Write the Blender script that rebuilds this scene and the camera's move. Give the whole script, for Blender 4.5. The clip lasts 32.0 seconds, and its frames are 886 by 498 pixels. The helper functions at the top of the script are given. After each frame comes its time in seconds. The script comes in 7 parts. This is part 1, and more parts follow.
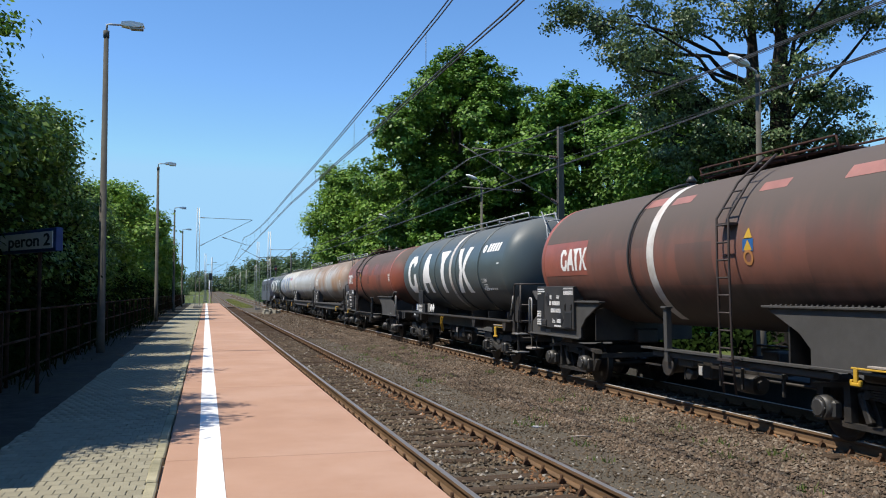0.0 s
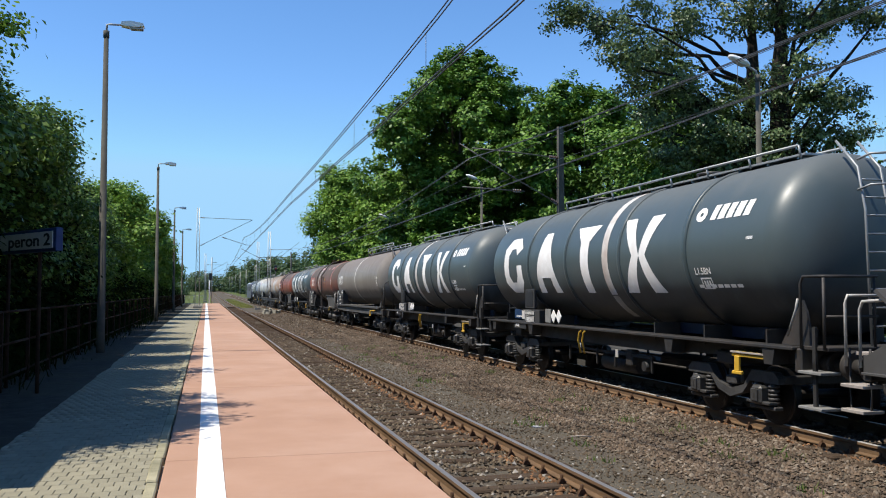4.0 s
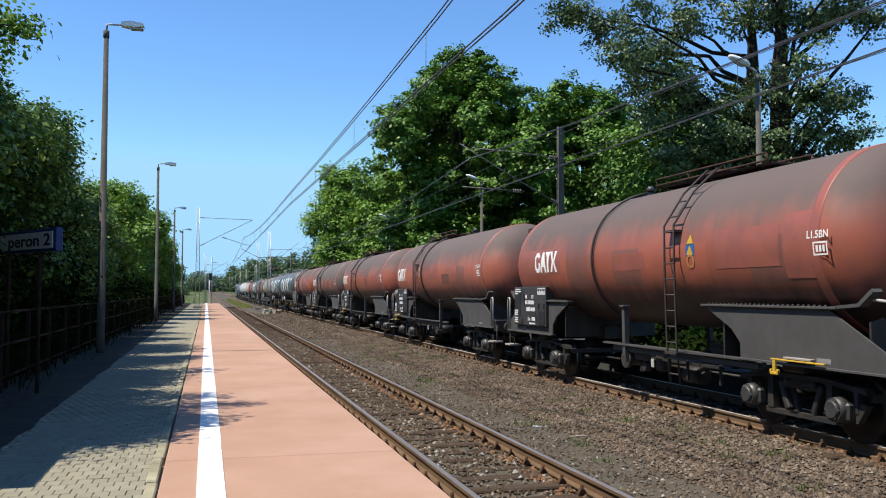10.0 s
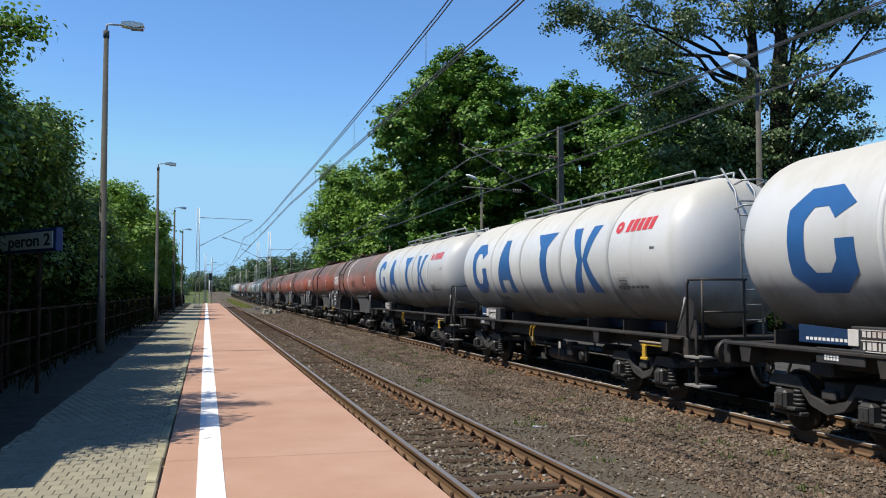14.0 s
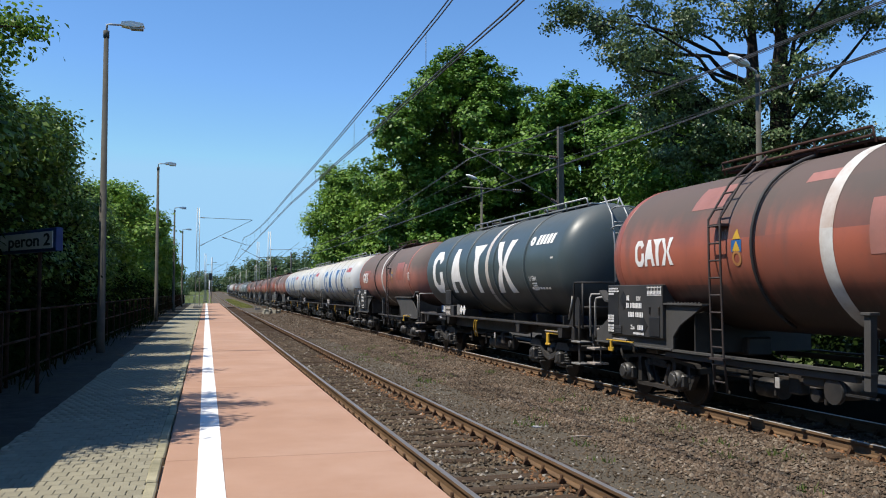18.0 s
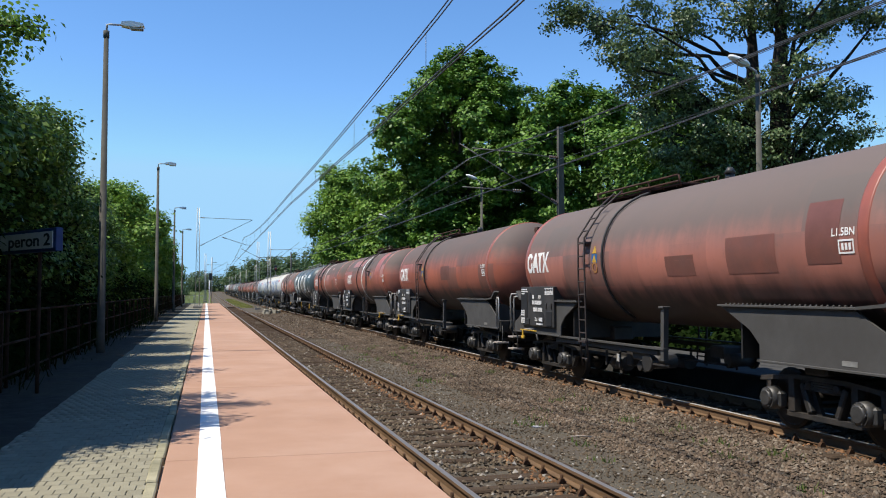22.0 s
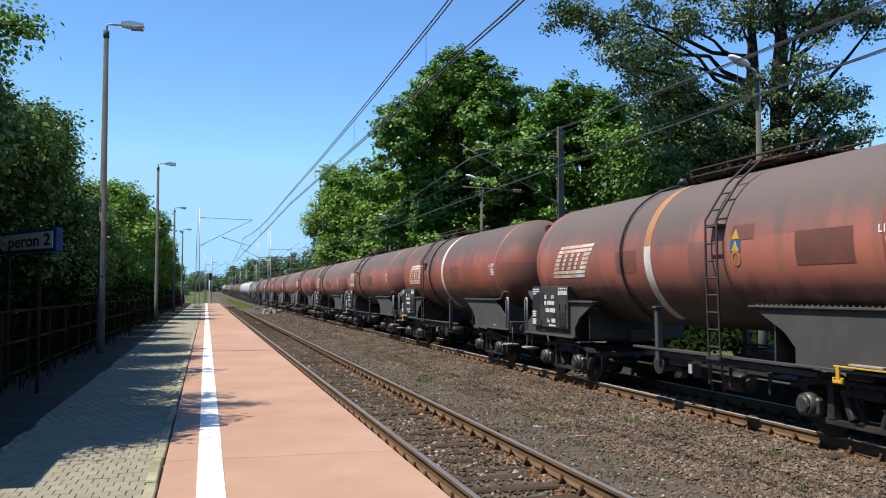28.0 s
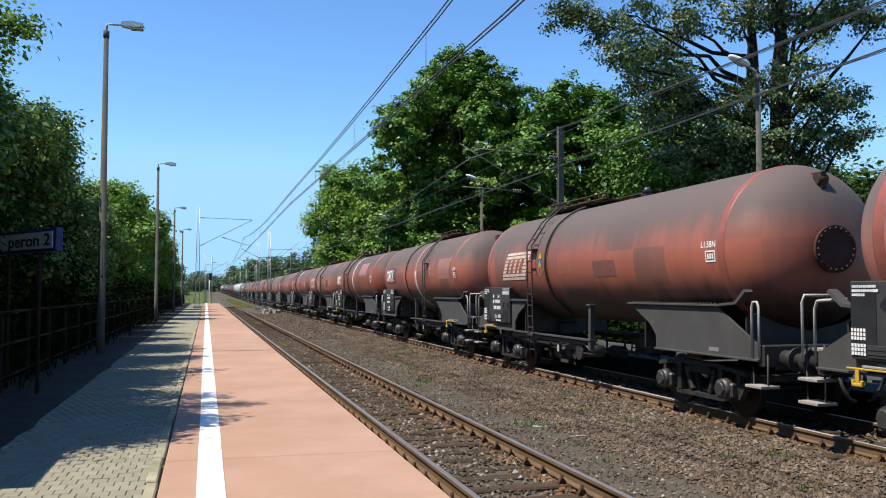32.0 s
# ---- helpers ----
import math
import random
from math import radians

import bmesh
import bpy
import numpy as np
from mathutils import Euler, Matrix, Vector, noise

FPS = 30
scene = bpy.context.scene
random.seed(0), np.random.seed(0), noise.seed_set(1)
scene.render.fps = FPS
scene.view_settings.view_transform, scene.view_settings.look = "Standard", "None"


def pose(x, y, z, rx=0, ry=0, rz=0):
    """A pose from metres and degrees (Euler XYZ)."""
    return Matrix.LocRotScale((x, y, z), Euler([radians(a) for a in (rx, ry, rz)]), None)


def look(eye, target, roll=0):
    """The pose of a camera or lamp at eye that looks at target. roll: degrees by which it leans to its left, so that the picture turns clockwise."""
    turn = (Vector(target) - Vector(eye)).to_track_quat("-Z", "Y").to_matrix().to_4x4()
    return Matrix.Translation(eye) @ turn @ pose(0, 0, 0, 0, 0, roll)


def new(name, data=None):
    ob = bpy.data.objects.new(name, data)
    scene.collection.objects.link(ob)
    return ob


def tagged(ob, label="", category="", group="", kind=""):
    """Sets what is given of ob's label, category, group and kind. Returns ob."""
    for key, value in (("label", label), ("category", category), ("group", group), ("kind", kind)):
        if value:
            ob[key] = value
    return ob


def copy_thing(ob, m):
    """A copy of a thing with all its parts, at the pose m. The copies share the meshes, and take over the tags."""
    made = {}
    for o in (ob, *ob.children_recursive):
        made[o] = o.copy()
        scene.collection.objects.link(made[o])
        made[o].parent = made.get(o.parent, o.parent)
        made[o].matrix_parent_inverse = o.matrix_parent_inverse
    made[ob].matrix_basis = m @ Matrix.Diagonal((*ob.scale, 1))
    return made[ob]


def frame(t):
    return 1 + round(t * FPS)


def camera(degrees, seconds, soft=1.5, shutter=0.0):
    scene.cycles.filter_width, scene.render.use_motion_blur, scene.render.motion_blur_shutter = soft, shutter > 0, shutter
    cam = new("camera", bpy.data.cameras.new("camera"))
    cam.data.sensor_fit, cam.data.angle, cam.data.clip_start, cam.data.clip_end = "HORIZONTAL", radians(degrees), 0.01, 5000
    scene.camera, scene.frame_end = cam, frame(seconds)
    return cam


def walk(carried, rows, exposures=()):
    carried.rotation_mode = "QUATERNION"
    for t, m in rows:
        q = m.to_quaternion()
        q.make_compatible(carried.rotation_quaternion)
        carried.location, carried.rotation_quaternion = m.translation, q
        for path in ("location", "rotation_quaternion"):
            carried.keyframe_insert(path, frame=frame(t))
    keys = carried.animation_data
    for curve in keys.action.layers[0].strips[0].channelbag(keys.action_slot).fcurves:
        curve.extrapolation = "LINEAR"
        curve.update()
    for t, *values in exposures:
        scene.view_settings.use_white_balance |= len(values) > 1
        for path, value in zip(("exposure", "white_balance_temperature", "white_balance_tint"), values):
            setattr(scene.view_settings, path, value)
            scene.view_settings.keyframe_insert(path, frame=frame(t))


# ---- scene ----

# ================= camera =================
EYE = (0.0, 0.0, 2.09)
YAW, TILT = -15.017, 2.826
cam = camera(53.365, 32.0, soft=1.05)
walk(cam, [(0.0, pose(*EYE, 90 + TILT, 0, YAW)), (32.0, pose(*EYE, 90 + TILT, 0, YAW))],
     [(t, e, 6420, 10) for t, e in ((0.0, 0.36), (3.0, 0.41), (6.0, 0.40), (8.0, 0.45), (11.0, 0.51), (12.5, 0.44), (14.0, 0.32),
                                    (18.0, 0.31), (20.0, 0.35), (23.0, 0.42), (25.0, 0.49), (32.0, 0.53))])

# ================= light =================
SUN_EL, SUN_AZ = 60.0, -91.0        # azimuth clockwise from +y
world = bpy.data.worlds.new("sky")
scene.world = world
world.use_nodes = True
wn = world.node_tree
wn.nodes.clear()
sky = wn.nodes.new("ShaderNodeTexSky")
sky.sky_type = "NISHITA"
sky.sun_disc = False
sky.sun_elevation, sky.sun_rotation = radians(SUN_EL), radians(SUN_AZ)
sky.air_density, sky.dust_density, sky.ozone_density = 0.85, 0.0, 5.0
bg = wn.nodes.new("ShaderNodeBackground")
bg.inputs["Strength"].default_value = 0.15
wo = wn.nodes.new("ShaderNodeOutputWorld")
tone = wn.nodes.new("ShaderNodeHueSaturation")
tone.inputs["Saturation"].default_value = 1.12
wn.links.new(sky.outputs[0], tone.inputs["Color"])
# the pale rim of the sky keeps a clear light blue
rim = wn.nodes.new("ShaderNodeMix")
rim.data_type, rim.blend_type = "RGBA", "DARKEN"
rim.inputs[0].default_value = 1.0
rim.inputs[7].default_value = (1.92, 3.44, 4.95, 1.0)
wn.links.new(tone.outputs[0], rim.inputs[6])
wn.links.new(rim.outputs[2], bg.inputs[0])
wn.links.new(bg.outputs[0], wo.inputs[0])

sun_dir = Vector((math.sin(radians(SUN_AZ)) * math.cos(radians(SUN_EL)),
                  math.cos(radians(SUN_AZ)) * math.cos(radians(SUN_EL)), math.sin(radians(SUN_EL))))
sun_data = bpy.data.lights.new("sun", "SUN")
sun_data.energy, sun_data.angle, sun_data.color = 5.0, radians(0.53), (1.0, 0.93, 0.81)
sun = new("sun", sun_data)
sun.matrix_world = look(sun_dir * 100, (0, 0, 0))


# ================= mesh building =================
class Shape:
    """Collects verts and faces of one mesh."""

    def __init__(self):
        self.v, self.f, self.s = [], [], []

    def add(self, verts, faces, smooth=False):
        n = len(self.v)
        self.v += [tuple(p) for p in verts]
        self.f += [tuple(i + n for i in q) for q in faces]
        self.s += [smooth] * len(faces)
        return self

    def box(self, c, size, ch=0.0, m=None):
        """A box at centre c, with chamfered edges of width ch."""
        hx, hy, hz = (q / 2 for q in size)
        ch = min(ch, hx * 0.45, hy * 0.45, hz * 0.45)
        if ch <= 0:
            vs = [(x * hx, y * hy, z * hz) for x in (-1, 1) for y in (-1, 1) for z in (-1, 1)]
            fs = [(0, 1, 3, 2), (4, 6, 7, 5), (0, 4, 5, 1), (2, 3, 7, 6), (0, 2, 6, 4), (1, 5, 7, 3)]
        else:
            vs, ids = [], {}
            for x in (-1, 1):
                for y in (-1, 1):
                    for z in (-1, 1):
                        for k in range(3):
                            p = [x * (hx - ch), y * (hy - ch), z * (hz - ch)]
                            p[k] += (x, y, z)[k] * ch
                            ids[x, y, z, k] = len(vs)
                            vs.append(p)
            fs = []
            for k in range(3):
                a, b = (k + 1) % 3, (k + 2) % 3
                for sg in (-1, 1):
                    q = []
                    for u, w in ((-1, -1), (1, -1), (1, 1), (-1, 1)):
                        d = [0, 0, 0]
                        d[k], d[a], d[b] = sg, u, w
                        q.append(ids[d[0], d[1], d[2], k])
                    fs.append(q if sg > 0 else q[::-1])
                for u in (-1, 1):
                    for w in (-1, 1):
                        d0, d1 = [0, 0, 0], [0, 0, 0]
                        d0[a], d0[b], d0[k] = u, w, -1
                        d1[a], d1[b], d1[k] = u, w, 1
                        fs.append((ids[(*d0, a)], ids[(*d1, a)], ids[(*d1, b)], ids[(*d0, b)]))
            for x in (-1, 1):
                for y in (-1, 1):
                    for z in (-1, 1):
                        fs.append([ids[x, y, z, k] for k in range(3)])
        c = Vector(c)
        vs = [(m @ Vector(p) if m else Vector(p)) + c for p in vs]
        return self.add(vs, fs)

    def cyl(self, p0, p1, r0, r1=None, seg=12, caps=True, smooth=True):
        r1 = r0 if r1 is None else r1
        p0, p1 = Vector(p0), Vector(p1)
        d = (p1 - p0).normalized()
        a = d.orthogonal().normalized()
        b = d.cross(a)
        ring = [(math.cos(2 * math.pi * i / seg), math.sin(2 * math.pi * i / seg)) for i in range(seg)]
        vs = [p0 + (a * c + b * s) * r0 for c, s in ring] + [p1 + (a * c + b * s) * r1 for c, s in ring]
        self.add(vs, [(i, (i + 1) % seg, seg + (i + 1) % seg, seg + i) for i in range(seg)], smooth)
        if caps:
            n = len(self.v) - 2 * seg
            self.f += [tuple(n + i for i in range(seg))[::-1], tuple(n + seg + i for i in range(seg))]
            self.s += [False, False]
        return self

    def tube(self, pts, r, seg=6):
        pts = [Vector(p) for p in pts]
        n0, rings = len(self.v), []
        side = None
        for i, p in enumerate(pts):
            d = (pts[min(i + 1, len(pts) - 1)] - pts[max(i - 1, 0)]).normalized()
            side = d.orthogonal().normalized() if side is None else (side - d * side.dot(d)).normalized()
            b = d.cross(side)
            rings.append([p + (side * math.cos(2 * math.pi * k / seg) + b * math.sin(2 * math.pi * k / seg)) * r for k in range(seg)])
        self.v += [tuple(q) for g in rings for q in g]
        for i in range(len(pts) - 1):
            for k in range(seg):
                self.f.append((n0 + i * seg + k, n0 + i * seg + (k + 1) % seg, n0 + (i + 1) * seg + (k + 1) % seg, n0 + (i + 1) * seg + k))
                self.s.append(True)
        self.f += [tuple(n0 + k for k in range(seg))[::-1], tuple(n0 + (len(pts) - 1) * seg + k for k in range(seg))]
        self.s += [False, False]
        return self

    def lathe(self, prof, cx, cz, seg=48):
        """A solid of revolution about the line x=cx, z=cz; prof: (y, radius)."""
        n0 = len(self.v)
        for y, r in prof:
            for k in range(seg):
                a = 2 * math.pi * k / seg
                self.v.append((cx + r * math.cos(a), y, cz + r * math.sin(a)))
        for i in range(len(prof) - 1):
            for k in range(seg):
                self.f.append((n0 + i * seg + k, n0 + (i + 1) * seg + k, n0 + (i + 1) * seg + (k + 1) % seg, n0 + i * seg + (k + 1) % seg))
                self.s.append(True)
        self.f += [tuple(n0 + k for k in range(seg)), tuple(n0 + (len(prof) - 1) * seg + k for k in range(seg))[::-1]]
        self.s += [True, True]
        return self

    def prism(self, poly, axis, a0, a1):
        """A polygon, given in the two other axes in order, extruded along an axis."""
        def put(u, w, a):
            return {"x": (a, u, w), "y": (u, a, w), "z": (u, w, a)}[axis]
        n = len(poly)
        vs = [put(u, w, a0) for u, w in poly] + [put(u, w, a1) for u, w in poly]
        fs = [(i, (i + 1) % n, n + (i + 1) % n, n + i) for i in range(n)]
        return self.add(vs, fs + [tuple(range(n))[::-1], tuple(range(n, 2 * n))])

    def data(self, name):
        me = bpy.data.meshes.new(name)
        me.from_pydata(self.v, [], self.f)
        me.polygons.foreach_set("use_smooth", self.s)
        bm = bmesh.new()
        bm.from_mesh(me)
        bmesh.ops.remove_doubles(bm, verts=bm.verts, dist=0.00005)
        bmesh.ops.recalc_face_normals(bm, faces=bm.faces)
        bm.to_mesh(me)
        bm.free()
        return me


def part(name, shape, material, parent=None, label="", m=None):
    """Links a shape (or a mesh) as one mesh object under a thing or a part."""
    me = shape.data(name) if isinstance(shape, Shape) else shape
    if not me.materials:
        me.materials.append(material)
    ob = new(name, me)
    if parent is not None:
        ob.parent = parent
    if m is not None:
        ob.matrix_basis = m
    if label:
        ob["label"] = label
    if name in ("lettering", "data_panel", "grid_panel"):
        tagged(ob, kind="stuff")
    return ob


def thing(name, label, category, m=None, group="", kind=""):
    ob = new(name)
    ob.empty_display_size = 0.2
    if m is not None:
        ob.matrix_basis = m
    return tagged(ob, label, category, group, kind)


# ================= materials =================
def mat(name, a, b=None, scale=3.0, rough=0.7, metal=0.0, bump=0.0, bscale=60.0, c=None, cscale=0.6, camt=0.5,
        stretch=(1, 1, 1), rand=0.0, island=False, spec=0.5, rvar=0.1):
    """Two tones mixed by noise, a third by a coarser one, fine relief, and a variation from object to object."""
    m = bpy.data.materials.new(name)
    m.use_nodes = True
    nt = m.node_tree
    nd, ln = nt.nodes, nt.links
    bs = nd["Principled BSDF"]
    b = b or tuple(x * 0.7 for x in a)
    tc = nd.new("ShaderNodeTexCoord")
    mp = nd.new("ShaderNodeMapping")
    mp.inputs["Scale"].default_value = stretch
    ln.new(tc.outputs["Object"], mp.inputs[0])
    info = nd.new("ShaderNodeObjectInfo")
    wm = nd.new("ShaderNodeMath")
    wm.operation = "MULTIPLY"
    wm.inputs[1].default_value = 37.0
    ln.new(info.outputs["Random"], wm.inputs[0])

    def noise_node(sc, det=5.0):
        n = nd.new("ShaderNodeTexNoise")
        n.noise_dimensions = "4D"
        n.inputs["Scale"].default_value, n.inputs["Detail"].default_value = sc, det
        n.inputs["Roughness"].default_value = 0.65
        ln.new(mp.outputs[0], n.inputs["Vector"])
        ln.new(wm.outputs[0], n.inputs["W"])
        return n

    def ramp(src, lo, hi):
        r = nd.new("ShaderNodeMapRange")
        r.inputs["From Min"].default_value, r.inputs["From Max"].default_value = lo, hi
        ln.new(src, r.inputs["Value"])
        return r.outputs["Result"]

    def mix(fac, x, y):
        k = nd.new("ShaderNodeMix")
        k.data_type = "RGBA"
        if hasattr(fac, "node"):
            ln.new(fac, k.inputs[0])
        else:
            k.inputs[0].default_value = fac
        for val, sock in ((x, k.inputs[6]), (y, k.inputs[7])):
            if hasattr(val, "node"):
                ln.new(val, sock)
            else:
                sock.default_value = (*val, 1)
        return k.outputs[2]

    n1 = noise_node(scale)
    col = mix(ramp(n1.outputs["Fac"], 0.35, 0.65), a, b)
    if c:
        n2 = noise_node(cscale)
        k = ramp(n2.outputs["Fac"], 0.45, 0.7)
        mm = nd.new("ShaderNodeMath")
        mm.operation = "MULTIPLY"
        mm.inputs[1].default_value = camt
        ln.new(k, mm.inputs[0])
        col = mix(mm.outputs[0], col, c)
    if rand or island:
        src = info.outputs["Random"]
        if island:
            src = nd.new("ShaderNodeNewGeometry").outputs["Random Per Island"]
        hv = nd.new("ShaderNodeHueSaturation")
        rr = nd.new("ShaderNodeMapRange")
        rr.inputs["To Min"].default_value, rr.inputs["To Max"].default_value = 1 - (rand or 0.3), 1 + (rand or 0.3)
        ln.new(src, rr.inputs["Value"])
        ln.new(rr.outputs["Result"], hv.inputs["Value"])
        ln.new(col, hv.inputs["Color"])
        col = hv.outputs[0]
    ln.new(col, bs.inputs["Base Color"])
    rm = nd.new("ShaderNodeMapRange")
    rm.inputs["To Min"].default_value, rm.inputs["To Max"].default_value = max(rough - rvar, 0.02), min(rough + rvar, 1)
    ln.new(n1.outputs["Fac"], rm.inputs["Value"])
    ln.new(rm.outputs["Result"], bs.inputs["Roughness"])
    bs.inputs["Metallic"].default_value = metal
    bs.inputs["Specular IOR Level"].default_value = spec
    if bump:
        n3 = noise_node(bscale, 3.0)
        bp = nd.new("ShaderNodeBump")
        bp.inputs["Strength"].default_value, bp.inputs["Distance"].default_value = min(bump, 1.0), 0.02
        ln.new(n3.outputs["Fac"], bp.inputs["Height"])
        ln.new(bp.outputs[0], bs.inputs["Normal"])
    bs.inputs["Specular IOR Level"].default_value = 0.12 if rough >= 0.85 else 0.5
    return m


def tank_mat(name, body, body2, grime, top=3.45, soft=0.5, rough=0.45, low=None, streak=0.35, blocks=0.0):
    """Weathered tank paint: soot and dust lie on the crown and run down in streaks; patches fade."""
    m = bpy.data.materials.new(name)
    m.use_nodes = True
    nd, ln = m.node_tree.nodes, m.node_tree.links
    bs = nd["Principled BSDF"]
    tc = nd.new("ShaderNodeTexCoord")
    sep = nd.new("ShaderNodeSeparateXYZ")
    ln.new(tc.outputs["Object"], sep.inputs[0])
    info = nd.new("ShaderNodeObjectInfo")
    w = nd.new("ShaderNodeMath")
    w.operation = "MULTIPLY"
    w.inputs[1].default_value = 53.0
    ln.new(info.outputs["Random"], w.inputs[0])

    def tex(sc, st, det=5):
        mp = nd.new("ShaderNodeMapping")
        mp.inputs["Scale"].default_value = st
        ln.new(tc.outputs["Object"], mp.inputs[0])
        n = nd.new("ShaderNodeTexNoise")
        n.noise_dimensions = "4D"
        n.inputs["Scale"].default_value, n.inputs["Detail"].default_value = sc, det
        ln.new(mp.outputs[0], n.inputs["Vector"])
        ln.new(w.outputs[0], n.inputs["W"])
        return n.outputs["Fac"]

    def math_node(op, x, y):
        k = nd.new("ShaderNodeMath")
        k.operation = op
        for val, sock in ((x, k.inputs[0]), (y, k.inputs[1])):
            if hasattr(val, "node"):
                ln.new(val, sock)
            else:
                sock.default_value = val
        return k.outputs[0]

    def mix(fac, x, y):
        k = nd.new("ShaderNodeMix")
        k.data_type = "RGBA"
        ln.new(fac, k.inputs[0])
        for val, sock in ((x, k.inputs[6]), (y, k.inputs[7])):
            if hasattr(val, "node"):
                ln.new(val, sock)
            else:
                sock.default_value = (*val, 1)
        return k.outputs[2]

    def rng(src, lo, hi, t0=0.0, t1=1.0):
        r = nd.new("ShaderNodeMapRange")
        r.interpolation_type = "SMOOTHSTEP"
        r.inputs["From Min"].default_value, r.inputs["From Max"].default_value = lo, hi
        r.inputs["To Min"].default_value, r.inputs["To Max"].default_value = t0, t1
        ln.new(src, r.inputs["Value"])
        return r.outputs["Result"]

    big = tex(0.55, (1, 1, 1), 3)
    run = tex(2.2, (1, 1.3, 0.12), 6)
    fine = tex(9.0, (1, 1, 1), 8)
    col = mix(rng(big, 0.35, 0.65), body, body2)
    if blocks:
        # squarish repaint patches, each of its own tone
        cell = nd.new("ShaderNodeCombineXYZ")
        ln.new(math_node("FLOOR", math_node("ADD", math_node("MULTIPLY", sep.outputs[1], 0.8), math_node("MULTIPLY", info.outputs["Random"], 7.0)), 0.0), cell.inputs[0])
        ln.new(math_node("FLOOR", math_node("MULTIPLY", sep.outputs[2], 1.35), 0.0), cell.inputs[1])
        ln.new(math_node("MULTIPLY", info.outputs["Random"], 91.0), cell.inputs[2])
        wn_ = nd.new("ShaderNodeTexWhiteNoise")
        ln.new(cell.outputs[0], wn_.inputs["Vector"])
        val = wn_.outputs["Value"]
        col = mix(rng(val, 0.62, 0.66, 0.0, blocks), col, body2)
        col = mix(rng(val, 0.82, 0.86, 0.0, blocks), col, grime)
        col = mix(rng(val, 0.22, 0.18, 0.0, blocks * 0.8), col, tuple(q * 1.1 for q in body))
    hgt = math_node("ADD", sep.outputs[2], math_node("MULTIPLY", math_node("SUBTRACT", run, 0.5), streak * 2.6))
    hgt = math_node("ADD", hgt, math_node("MULTIPLY", math_node("SUBTRACT", fine, 0.5), 0.14))
    hgt = math_node("ADD", hgt, math_node("MULTIPLY", math_node("SUBTRACT", info.outputs["Random"], 0.5), 0.35))
    col = mix(rng(hgt, top - soft, top + soft, 0.0, 0.93), col, grime)
    # darker lower side: belly grime and the underside's shade, both put into the colour
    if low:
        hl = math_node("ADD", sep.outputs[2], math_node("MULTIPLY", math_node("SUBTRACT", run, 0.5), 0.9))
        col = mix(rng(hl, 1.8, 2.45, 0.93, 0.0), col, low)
    col = mix(rng(run, 0.52, 0.76, 0.0, min(0.5, streak * 1.7)), col, grime)
    hv = nd.new("ShaderNodeHueSaturation")
    ln.new(rng(info.outputs["Random"], 0, 1, 0.85, 1.12), hv.inputs["Value"])
    ln.new(rng(info.outputs["Random"], 0, 1, 1.08, 0.9), hv.inputs["Saturation"])
    ln.new(col, hv.inputs["Color"])
    col = mix(rng(fine, 0.55, 0.8, 0.0, 0.25), hv.outputs[0], grime)
    ln.new(col, bs.inputs["Base Color"])
    ln.new(rng(hgt, top - soft, top + soft, rough, min(rough + 0.35, 1)), bs.inputs["Roughness"])
    bp = nd.new("ShaderNodeBump")
    bp.inputs["Strength"].default_value, bp.inputs["Distance"].default_value = 0.15, 0.012
    ln.new(tex(1.7, (1, 1, 1), 4), bp.inputs["Height"])
    ln.new(bp.outputs[0], bs.inputs["Normal"])
    return m


def leaf_mat(name, a, b, rough=0.5, through_light=0.36, gloss=0.25):
    """Leaves: front gloss, light coming through, tone from leaf to leaf."""
    m = bpy.data.materials.new(name)
    m.use_nodes = True
    nd, ln = m.node_tree.nodes, m.node_tree.links
    bs = nd["Principled BSDF"]
    geo = nd.new("ShaderNodeNewGeometry")
    mx = nd.new("ShaderNodeMix")
    mx.data_type = "RGBA"
    ln.new(geo.outputs["Random Per Island"], mx.inputs[0])
    mx.inputs[6].default_value, mx.inputs[7].default_value = (*a, 1), (*b, 1)
    ln.new(mx.outputs[2], bs.inputs["Base Color"])
    bs.inputs["Roughness"].default_value = rough
    bs.inputs["Specular IOR Level"].default_value = gloss
    tr = nd.new("ShaderNodeBsdfTranslucent")
    ln.new(mx.outputs[2], tr.inputs[0])
    ms = nd.new("ShaderNodeMixShader")
    ms.inputs[0].default_value = through_light
    ln.new(bs.outputs[0], ms.inputs[1])
    ln.new(tr.outputs[0], ms.inputs[2])
    ln.new(ms.outputs[0], nd["Material Output"].inputs[0])
    return m


